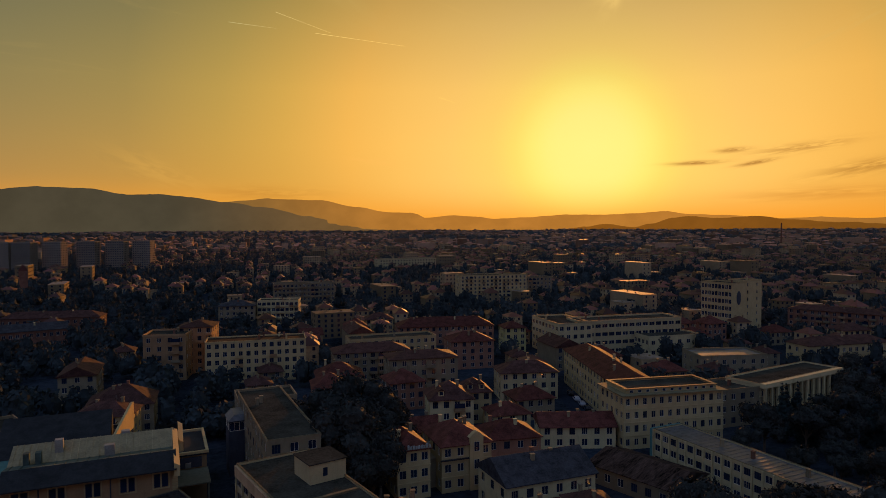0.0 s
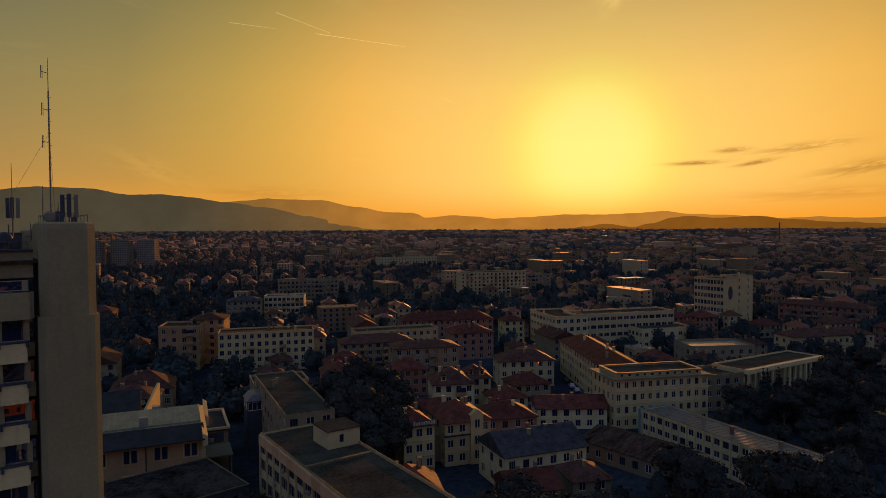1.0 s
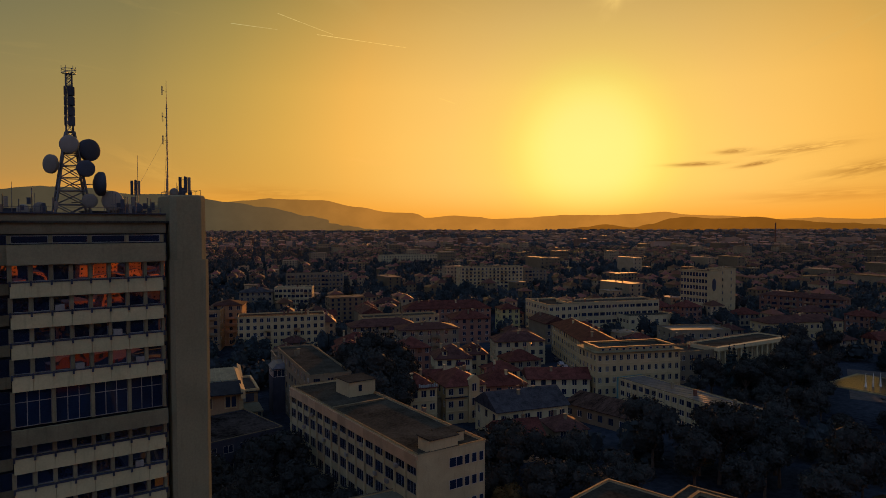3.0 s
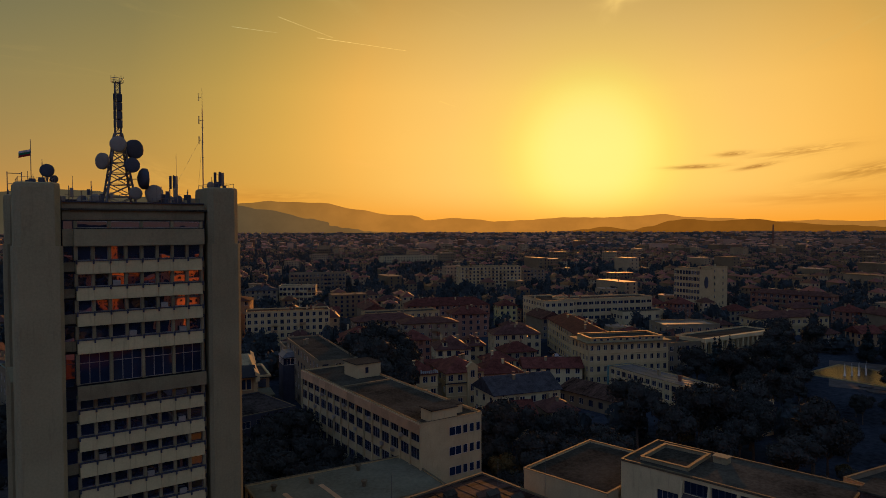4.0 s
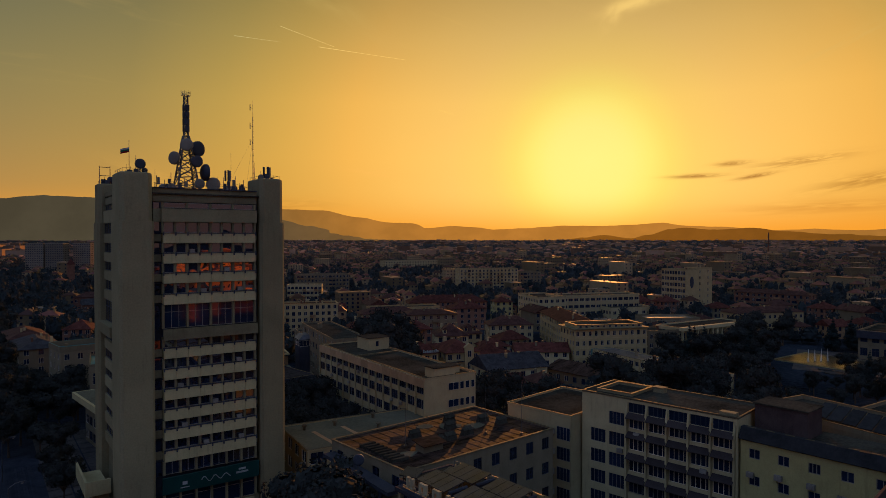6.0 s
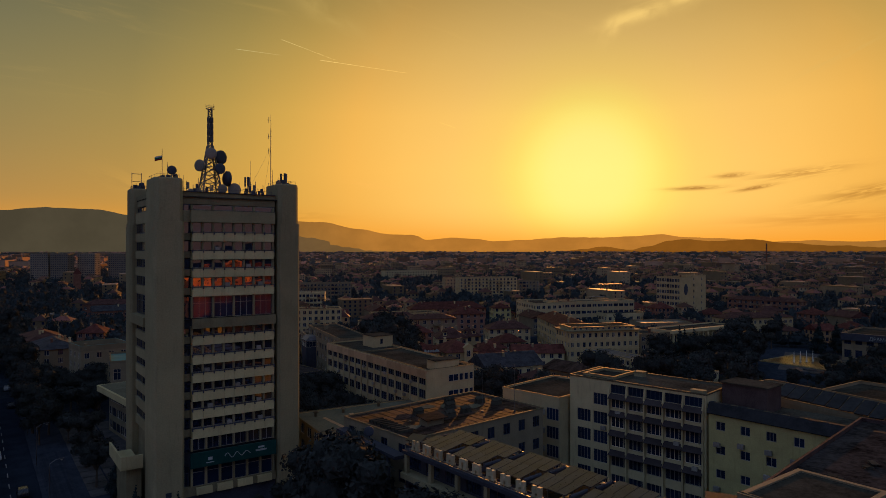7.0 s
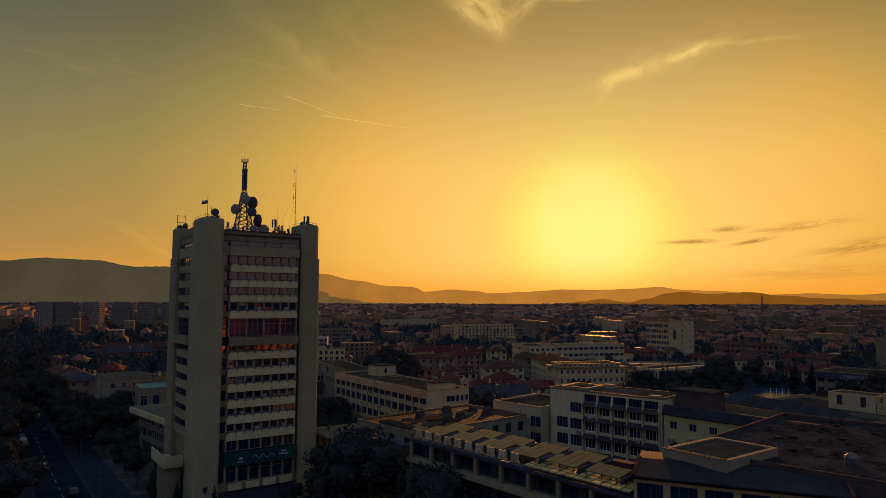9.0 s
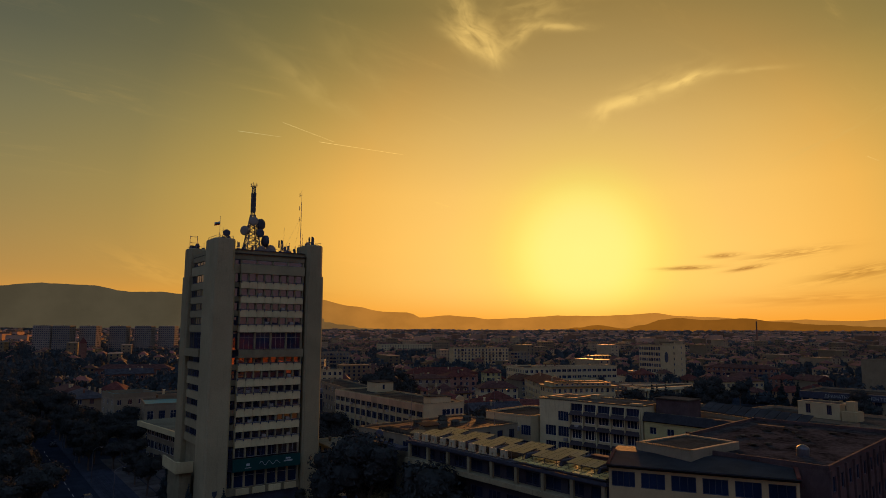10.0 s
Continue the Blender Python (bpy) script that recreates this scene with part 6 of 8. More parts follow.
    for x, y, w in ((-6.0, 0.6, 1.3), (4.4, 4.6, 1.5), (2.2, -3.2, 1.6), (-10.5, -2.6, 0.9), (-8.7, -2.6, 0.9)):
        bm = bmesh.new()
        box(bm, x - w / 2, y - 0.6, 15.6, x + w / 2, y + 0.6, 19.2 if w < 1.4 and w > 1 else 18.3)
        part("roof_unit", bm, FRAME if w > 1 else TEAL_SHEET, t)
    # rear part of the hall with its own gable
    r = B("hall_rear_wing", "dark-roofed rear wing with a tall sunlit gable wall", "hall", 8.6, 146.5, 20.0, 13.0, 13.0, -12, 3, 0, 3, OCHRE, "flat", SLATE, parapet=0.0, chimneys=0)
    bm = bmesh.new()
    vs = [bm.verts.new(q) for q in ((-10.2, -6.8, 13.1), (9.6, -6.8, 13.1), (9.6, 6.4, 17.6), (-10.2, 6.4, 17.6), (-10.2, 6.4, 13.1), (9.6, 6.4, 13.1))]
    for q in ((0, 1, 2, 3), (1, 5, 2), (0, 3, 4), (3, 2, 5, 4), (0, 4, 5, 1)):
        bm.faces.new([vs[k] for k in q])
    part("shed_roof", bm, SLATE, r)
    bm = bmesh.new()
    lean = 0.26
    line = ((-7.0, 13.0), (-6.2, 14.6), (5.6, 18.6), (6.6, 18.6), (6.6, 13.0))
    a = [bm.verts.new((9.62 + lean * (y + 7), y, z)) for y, z in line]
    b = [bm.verts.new((10.1 + lean * (y + 7), y, z)) for y, z in line]
    bm.faces.new(a[::-1])
    bm.faces.new(b)
    for k in range(5):
        bm.faces.new((a[k], a[(k + 1) % 5], b[(k + 1) % 5], b[k]))
    part("gable_wall", bm, CREAM, r, "sunlit plastered gable wall")
    B("side_hall", "grey hall with tall windows beside the teal roof", "hall", -10.0, 137.0, 20.0, 18.0, 13.0, -8, 2, 6, 4, GREY, "flat", TEAL, ww=1.8, wh=3.0, parapet=0.5, coping=COPING, chimneys=0)
    B("house", "dark house with a broad hipped tile roof", "house", 29.0, 198.0, 17.0, 14.0, 8.0, -16, 3, 5, 4, GREY, "hip", TILE_OLD, rise=4.5, chimneys=3, skylights=((-3.0, 2.5), (-1.6, 2.5), (2.5, 2.5), (3.9, 2.5)))
    B("apartment_block", "ochre apartment block with a flat roof and loggias", "apartment block", 55.0, 257.0, 15.0, 14.0, 16.6, -26, 5, 4, 3, OCHRE, "flat", BITUMEN, chimneys=2, balcony=((4.0, 3.5, 3.0), (4.0, 6.8, 3.0), (4.0, 10.1, 3.0), (4.0, 13.4, 3.0)))
    B("apartment_block", "ochre apartment block with a hipped red roof", "apartment block", 67.5, 263.0, 13.0, 14.0, 18.0, -26, 6, 4, 3, OCHRE, "hip", TILE_OLD, rise=2.0, chimneys=2)
    B("apartment_block", "long cream apartment block with five window rows", "apartment block", 81.0, 235.0, 35.5, 12.0, 14.8, -21, 5, 13, 3, CREAM, "flat", FELT_BROWN, chimneys=5, parapet=0.5, balcony=((-6, 3.1, 2.6), (-6, 6.1, 2.6), (-6, 9.1, 2.6), (6, 3.1, 2.6), (6, 6.1, 2.6), (6, 9.1, 2.6)))
    B("brick_school", "low brick school with a grey roof and a sunlit gable", "school", 18.0, 362.0, 27.0, 12.0, 8.6, -2, 2, 10, 3, BRICK, "gable", TILE_GREY, rise=3.0, chimneys=1, frame_mat=FRAME_WHITE)
    B("brick_school", "long brick school range with a dark tile roof", "school", 30.0, 405.0, 49.0, 12.0, 9.0, -24, 2, 14, 3, BRICK, "hip", TILE_OLD, rise=3.0, chimneys=2)
    B("house", "grey town house with a hipped roof", "house", 119.0, 372.0, 20.0, 14.0, 12.0, -24, 4, 6, 4, GREY, "hip", TILE_GREY, chimneys=2)
    B("apartment_block", "white apartment block with loggia rows", "apartment block", 142.0, 367.0, 23.5, 12.0, 13.5, -30, 4, 9, 3, WHITE, "flat", BITUMEN, ww=1.9, chimneys=2)
    B("apartment_block", "long grey apartment block with five floors", "apartment block", 190.0, 442.0, 43.0, 12.0, 16.0, -18, 5, 15, 3, GREY, "flat", BITUMEN, chimneys=4)
    B("town_hall", "long public building with a red roof and many chimneys", "public building", 181.0, 254.0, 46.0, 14.0, 9.0, -26, 3, 15, 4, ROSE, "hip", TILE_RED, rise=3.8, chimneys=8)
    B("apartment_block", "large cream apartment block with seven window rows", "apartment block", 316.6, 382.0, 52.0, 16.0, 19.4, -22, 7, 16, 4, CREAM, "flat", BITUMEN, chimneys=4)
    B("apartment_block", "grey apartment block with stepped flat roof", "apartment block", 369.0, 386.0, 20.0, 12.0, 15.0, -22, 5, 6, 3, GREY, "flat", BITUMEN, chimneys=2)
    B("workshop", "long low workshop with a flat roof", "workshop", 140.0, 236.0, 37.0, 12.0, 9.5, -17, 3, 12, 3, CREAM, "flat", BITUMEN, coping=COPING, chimneys=2)
    B("apartment_block", "apartment house with a dark brown hipped roof", "apartment house", 116.0, 211.0, 28.0, 12.0, 10.6, -19, 4, 9, 3, GREY, "hip", TILE_OLD, chimneys=3)
    B("apartment_block", "grey apartment house with stacked balconies", "apartment house", 118.0, 180.0, 23.0, 12.0, 13.0, -21, 4, 7, 3, GREY, "hip", TILE_OLD, rise=1.8, chimneys=3, balcony=((-9, 3.4, 3), (-9, 6.6, 3), (-9, 9.8, 3), (2, 3.4, 3), (2, 6.6, 3), (2, 9.8, 3)))
    B("house", "house with a red hipped roof and skylights", "house", 94.0, 193.0, 15.0, 13.0, 7.6, -22, 2, 4, 3, OCHRE, "hip", TILE_RED, rise=4.0, chimneys=2)
    B("house", "rose town house with a red hipped roof", "house", 158.0, 205.0, 17.5, 13.0, 11.0, -22, 4, 5, 3, ROSE, "hip", TILE_RED, rise=3.2, chimneys=3)
    B("villa", "white villa with a steep dark mansard roof", "villa", 103.0, 143.0, 12.0, 12.0, 9.5, -27, 3, 4, 3, WHITE, "hip", TILE_OLD, rise=4.0, chimneys=2, dormers=(-2.8,), balcony=((2.0, 3.2, 3.0), (2.0, 6.3, 3.0)))
    B("villa", "white house with dormers beside the mansard villa", "villa", 114.0, 146.0, 9.0, 10.0, 9.0, -27, 3, 3, 3, CREAM, "hip", TILE_OLD, rise=3.2, chimneys=1, dormers=(-1.6, 1.8))
    B("villa", "cream corner villa with a red roof and three window rows", "villa", 70.2, 113.8, 7.2, 12.0, 10.4, -14, 3, 3, 4, CREAM, "hip", TILE_RED, rise=2.6, chimneys=2, cornice=True)
    v = B("villa", "cream villa with a pediment and a red roof", "villa", 82.4, 112.0, 11.4, 14.0, 10.0, -16, 3, 4, 4, CREAM, "hip", TILE_RED, rise=3.2, chimneys=3, cornice=True, skylights=((-3.0, 2.6),))
    bm = bmesh.new()
    prism(bm, [(0.5, -7.55), (3.6, -7.55), (3.6, -6.9), (0.5, -6.9)], 0.0, 11.4)
    vs = [bm.verts.new(q) for q in ((0.3, -7.65, 11.4), (3.8, -7.65, 11.4), (2.7, -7.65, 12.4), (2.05, -7.65, 12.75), (1.4, -7.65, 12.4), (0.3, -6.4, 11.4), (3.8, -6.4, 11.4), (2.7, -6.4, 12.4), (2.05, -6.4, 12.75), (1.4, -6.4, 12.4))]
    for q in ((0, 1, 2, 3, 4), (9, 8, 7, 6, 5), (1, 6, 7, 2), (2, 7, 8, 3), (3, 8, 9, 4), (4, 9, 5, 0), (0, 5, 6, 1)):
        bm.faces.new([vs[i] for i in q])
    part("pediment_bay", bm, CREAM, v, "projecting bay with a curved pediment")
    for z in (1.2, 4.6, 8.4):
        window(v, pose(2.05, -7.63, z), 1.3, 2.1, 2, FRAME_WHITE)
    bm = bmesh.new()
    box(bm, -6.0, -7.5, 6.9, 0.4, -7.02, 7.15)
    part("ledge", bm, SLATE, v)
    bm = bmesh.new()
    box(bm, -2.2, -2.0, 0, 2.2, 2.0, 6.2)
    box(bm, -2.4, -2.2, 6.2, 2.4, 2.2, 6.45)
    single("villa_link", bm, GREY, "low dark link between the two cream villas", "building", pose(76.2, 112.6, 0, 0, 0, -15))
    s = thing("roof_sign", "pale lettered sign on the corner villa's eaves", "sign", pose(71.2, 113.6, 10.6, 0, 0, -14))
    for i in range(9):
        bm = bmesh.new()
        hh = (0.9, 0.6, 0.7, 0.6, 0.6, 0.7, 0.6, 0.9, 0.6)[i]
        box(bm, -2.6 + i * 0.58, -6.75, 0.1, -2.6 + i * 0.58 + 0.4, -6.55, 0.1 + hh)
        part("lettering_bar", bm, SIGN_PALE, s)
    bm = bmesh.new()
    rod(bm, (-2.8, -6.6, 0.0), (2.8, -6.6, 0.0), 0.06, sides=4)
    for x in (-2.4, 0.0, 2.4):
        rod(bm, (x, -6.6, 0.0), (x, -5.6, 0.0), 0.05, sides=4)
    part("rail", bm, STEEL, s)
    B("house", "brick-red house with a hipped tile roof", "house", 100.0, 115.0, 13.5, 11.0, 6.6, -22, 2, 4, 3, ROSE, "hip", TILE_RED, rise=3.2, chimneys=2)
    B("house", "broad house with a dark grey gabled roof", "house", 87.0, 91.0, 19.5, 13.0, 7.6, -14, 2, 6, 3, WHITE, "gable", TILE_GREY, rise=3.6, chimneys=3)
    B("house", "white house with balconies and a hipped roof", "house", 144.0, 156.0, 19.0, 11.0, 9.0, -28, 3, 6, 3, WHITE, "hip", TILE_OLD, rise=3.0, chimneys=2, balcony=((-4, 3.1, 4), (4, 3.1, 4)))
    B("house", "row of low houses under old red tiles", "house", 122.0, 113.5, 19.0, 10.0, 5.6, -34, 2, 6, 3, WHITE, "gable", TILE_RED, rise=2.6, chimneys=3)
    B("house", "small white house with red tiles", "house", 114.0, 131.0, 10.5, 9.0, 5.8, -20, 2, 3, 3, WHITE, "hip", TILE_RED, chimneys=1)
    B("house", "narrow yellow house with a steep roof", "house", 194.0, 219.0, 9.8, 10.0, 11.0, -24, 4, 3, 3, YELLOW, "hip", TILE_RED, chimneys=1)
    s = B("school_main", "long white modern school with window bands and a metal roof edge", "school", 234.0, 188.5, 50.0, 14.0, 14.6, -20, 4, 15, 4, WHITE, "flat", BITUMEN, ww=2.6, wh=1.6, coping=COPING, chimneys=2)
    B("school_wing", "white school wing with stepped roof", "school", 209.6, 203.6, 16.0, 28.0, 14.2, -20, 4, 5, 8, WHITE, "flat", BITUMEN, ww=1.8, coping=COPING, chimneys=1)
    B("school_annexe", "low white school front with a flat roof", "school", 243.0, 172.0, 26.0, 12.0, 8.6, -20, 2, 6, 4, WHITE, "flat", BITUMEN, ww=1.8, coping=COPING, chimneys=0)
    h = B("administration_slab", "tall administration slab with a window grid", "office building", 319.0, 191.7, 18.0, 13.0, 26.0, -93, 7, 9, 0, CREAM, "flat", BITUMEN, ww=1.6, wh=2.2, chimneys=1, coping=COPING)
    bm = bmesh.new()
    lathe(bm, [(1.9, 0), (1.9, 0.12), (1.3, 0.3), (0.3, 0.36)], pose(9.0, -0.4, 18.6, 90, 0, 90) @ Matrix.Diagonal((1, 1.9, 1, 1)), 14)
    part("emblem", bm, FRAME_DARK, h, "large dark relief emblem on the blank end wall")
    B("administration_stair", "blank stair tower of the administration slab", "office building", 332.0, 187.5, 13.5, 10.0, 26.8, -12, 7, 2, 0, CREAM, "flat", BITUMEN, ww=0.9, chimneys=1)
    B("long_villa", "long cream public building with a hipped roof", "public building", 283.0, 119.0, 40.0, 12.0, 8.6, -22, 2, 13, 3, CREAM, "hip", TILE_OLD, rise=2.6, chimneys=2, cornice=True)
    B("apartment_block", "long brick apartment range with a dark roof", "apartment block", 358.0, 152.0, 44.0, 12.0, 12.0, -80, 4, 13, 3, ROSE, "hip", TILE_OLD, rise=2.2, chimneys=5)
    B("low_hall", "low hall with a shallow pale roof", "hall", 228.0, 136.0, 26.0, 15.0, 7.6, -30, 2, 7, 3, GREY, "flat", ZINC, chimneys=0, coping=COPING)
    B("white_gallery", "long white gallery among the far roofs", "public building", 461.0, 733.0, 80.0, 20.0, 14.0, -10, 4, 20, 4, WHITE, "flat", BITUMEN, chimneys=2, detail="row")
    d = B("theatre", "dark modern theatre with a pale lettered fascia", "theatre", 246.0, 31.0, 46.0, 28.0, 10.4, -82, 2, 12, 5, GREY, "flat", BITUMEN, ww=2.4, wh=3.0, chimneys=0, frame_mat=FRAME_DARK)
    bm = bmesh.new()
    box(bm, -23.3, -15.0, 8.2, 23.3, -14.1, 11.0)
    part("fascia", bm, FRAME_DARK, d)
    curve = bpy.data.curves.new("lettering", "FONT")
    curve.body, curve.size, curve.extrude, curve.align_x = "ДРАМАТИЧНО-КУКЛЕН ТЕАТЪР", 1.7, 0.05, "CENTER"
    tx = new("lettering", curve)
    tx.parent, tx.matrix_basis = d, pose(0, -15.06, 8.9, 90, 0, 0)
    curve.materials.append(SIGN_PALE)
    B("fly_tower", "pale windowless fly tower of the theatre", "theatre", 343.0, 52.0, 36.0, 18.0, 21.0, -26, 5, 0, 0, GREY, "flat", BITUMEN, chimneys=0)
    base = None
    for cx, cy in ((24.0, 976.0), (46.0, 962.0), (79.0, 965.0), (117.0, 962.0), (150.5, 960.0), (183.0, 958.0)):
        if base is None:
            base = B("tower_block", "thirteen-storey panel tower block among trees", "tower block", cx, cy, 24.0, 15.0, 39.0, -36, 13, 8, 4, FAR_PANEL, "flat", BITUMEN, ww=1.5, wh=1.3, chimneys=2, group="panel tower blocks", detail="row")
        else:
            copy_thing(base, pose(cx, cy, 0, 0, 0, -36))
            block_area(cx, cy, 24, 15, -36)
    c = thing("brick_tower", "slim brick church tower with a pointed cap", "church tower", pose(28.0, 640.0, 0))
    bm = bmesh.new()
    box(bm, -3, -3, 0, 3, 3, 22)
    part("shaft", bm, BRICK, c)
    part("roof", roof_mesh("hip", 6, 6, 22, 5.5, 0.3), TILE_RED, c)
    bm = bmesh.new()
    lathe(bm, [(2.4, 0), (1.9, 20), (1.5, 60)], Matrix(), 16)
    single("factory_chimney", bm, BRICK, "tall factory chimney near the horizon", "chimney", pose(1660, 852, land(1850)))


make_town()
# ---------------------------------------------------------------- streets, cars
def make_streets():
    bm = bmesh.new()
    box(bm, -50.5, -200, -0.2, -41.5, 165, 0.02)
    single("road", bm, ASPHALT, "dark asphalt street with faded markings", "road", kind="structure")
    block_area(-46, -20, 12, 370, 0, 1)
    for x0, x1 in ((-55.0, -50.52), (-41.48, -36.0)):
        bm = bmesh.new()
        box(bm, x0, -200, -0.2, x1, 165, 0.16)
        single("pavement", bm, PAVING, "concrete slab pavement along the street", "pavement", kind="structure")
    bm = bmesh.new()
    for i in range(18):
        box(bm, -46.08, 20 + i * 7, 0.021, -45.92, 23 + i * 7, 0.026)
    single("road_marking", bm, PAINT, "faded white lane dashes along the street", "road marking", kind="structure")
    # paved square with a grid of slabs and broad steps
    sq = tagged(part("plaza", _slab_base(), PAVING, None), "paved square with pale slabs set in dark joints", "plaza", kind="structure")
    bm = bmesh.new()
    box(bm, 0, 0, 0, 3.7, 3.7, 0.06)
    mesh = done(bm, "slab")
    mesh.materials.append(SLAB)
    for i in range(3):
        for j in range(14):
            s = new("slab", mesh)
            s.parent, s.matrix_basis = sq, pose(-34.5 + i * 4.0, 62 + j * 4.0, 0.16)
    for i in range(10):
        bm = bmesh.new()
        box(bm, -40.6 + i * 0.42, 52, 0.16, -40.2 + i * 0.42, 96, 0.22 + 0.02 * i)
        single("step", bm, PAVING, "long shallow stone step beside the square", "step", group="steps by the square", kind="structure")
    bm = bmesh.new()
    box(bm, 200, 42, 0.0, 226, 70, 0.25)
    single("fountain_basin", bm, FASCIA, "broad low stone rim of the park basin", "fountain", kind="structure")
    bm = bmesh.new()
    box(bm, 201, 43, 0.251, 225, 69, 0.30)
    single("water", bm, WATER, "still dark water of the park basin", "water", kind="structure")
    block_area(213, 56, 30, 32, 0, 2)
    for i in range(4):
        bm = bmesh.new()
        rod(bm, (0, 0, 0), (0, 0, 3.2), 0.34, 0.1, 8)
        rod(bm, (0, 0, 3.2), (0.05, 0, 4.6), 0.1, 0.02, 8)
        single("water_jet", bm, JET, "sunlit water jet rising from the park basin", "fountain", pose(206.5 + i * 2.4, 59.5 - i * 1.2, 0.3), "jets of the fountain")
    bm = bmesh.new()
    box(bm, -24, -22, -0.1, 24, 22, 0.06)
    single("pavement", bm, SLAB, "pale paved park square round the basin", "pavement", pose(219, 46, 0, 0, 0, 24), kind="structure")
    for x, y, r in ((196.5, 49.0, 2.2), (192.0, 44.0, 3.0), (198.5, 41.0, 2.4)):
        bm = bmesh.new()
        lathe(bm, [(r, 0), (r, 0.35), (r - 0.25, 0.4), (r - 0.4, 0.25)], Matrix(), 18)
        single("stone_pool", bm, SLAB, "small round stone pool in the park", "pool", pose(x, y, 0.06), "round pools in the park")
    # street left of the red roof wing
    bm = bmesh.new()
    box(bm, -32, -4.5, -0.1, 42, 4.5, 0.02)
    single("road", bm, ASPHALT, "side street with parked cars", "road", pose(146.0, 131.0, 0, 0, 0, 56), kind="structure")
    block_area(146, 131, 74, 9, 56, 0)


def _slab_base():
    bm = bmesh.new()
    box(bm, -36.0, 46, -0.2, -22.0, 124, 0.15)
    return bm


make_streets()


def street_lamp(x, y, lit):
    p = thing("street_lamp", "slender steel street lamp with a curved arm" + (", lit orange" if lit else ""), "street lamp", pose(x, y, 0.15), "street lamps")
    bm = bmesh.new()
    rod(bm, (0, 0, 0), (0, 0, 7.6), 0.09, 0.06)
    rod(bm, (0, 0, 7.6), (0.9, 0, 8.2), 0.05, sides=5)
    rod(bm, (0.9, 0, 8.2), (1.6, 0, 8.25), 0.045, sides=5)
    part("pole", bm, STEEL, p)
    bm = bmesh.new()
    box(bm, 1.4, -0.16, 8.16, 2.2, 0.16, 8.34)
    part("head", bm, FRAME_DARK, p)
    bm = bmesh.new()
    lathe(bm, [(0.02, 7.98), (0.14, 8.02), (0.18, 8.1), (0.18, 8.158)], pose(1.8, 0, 0), 10)
    part("bulb", bm, LAMP_GLOW if lit else FRAME_WHITE, p)


street_lamp(143.0, 149.0, True)
for _y in (60, 88, 116, 144):
    street_lamp(-41.0, _y, False)


def car(m, mat, label):
    c = thing("car", label, "car", m, "parked cars")
    bm = bmesh.new()
    outline = [(-2.1, 0.35), (2.1, 0.35), (2.15, 0.75), (1.35, 0.92), (0.75, 1.42), (-1.05, 1.45), (-1.75, 0.98), (-2.15, 0.9)]
    rings = []
    for y, inset in ((-0.85, 0), (0.85, 0)):
        rings.append([bm.verts.new((x, y * (0.84 if z > 1.2 else 1.0), z)) for x, z in outline])
    n = len(outline)
    bm.faces.new(rings[0])
    bm.faces.new(rings[1][::-1])
    for i in range(n):
        bm.faces.new((rings[0][i], rings[1][i], rings[1][(i + 1) % n], rings[0][(i + 1) % n]))
    bmesh.ops.bevel(bm, geom=bm.edges[:], offset=0.06, segments=2, affect="EDGES")
    part("body", bm, mat, c)
    for s in (-1, 1):
        bm = bmesh.new()
        vs = [bm.verts.new(q) for q in ((1.18, s * 0.862, 0.95), (0.72, s * 0.765, 1.36), (-0.98, s * 0.765, 1.39), (-1.5, s * 0.862, 1.0))]
        bm.faces.new(vs if s < 0 else vs[::-1])
        part("window", bm, GLASS, c)
    bm = bmesh.new()
    bm.faces.new([bm.verts.new(q) for q in ((1.4, -0.66, 0.955), (1.4, 0.66, 0.955), (0.83, 0.6, 1.40), (0.83, -0.6, 1.40))])
    part("windscreen", bm, GLASS, c)
    for x in (-1.35, 1.35):
        for s in (-1, 1):
            bm = bmesh.new()
            rod(bm, (x, s * 0.72, 0.32), (x, s * 0.9, 0.32), 0.32, sides=14)
            part("wheel", bm, RUBBER, c)
    return c


CAR_A = car(pose(-44.2, 70.5, 0.02, 0, 0, 90), CAR_DARK, "dark hatchback on the street")
CAR_B = car(pose(-47.5, 97.5, 0.02, 0, 0, -90), CAR_PALE, "silver hatchback on the street")
for x, y, a, src in ((-49.2, 128.0, 90, CAR_A), (-49.3, 136.0, 90, CAR_B), (-49.2, 142.5, 90, CAR_A), (-49.3, 155, 90, CAR_B), (-43.0, 150, 90, CAR_A), (-43, 178, 90, CAR_B),
                     (153.0, 141.5, 56, CAR_B), (150.0, 136.5, 56, CAR_B), (147.5, 132.0, 56, CAR_A), (144.0, 127.0, 56, CAR_A), (140.5, 121.0, 56, CAR_B), (157.0, 148.0, 56, CAR_A)):
    copy_thing(src, pose(x, y, 0.03, 0, 0, a))


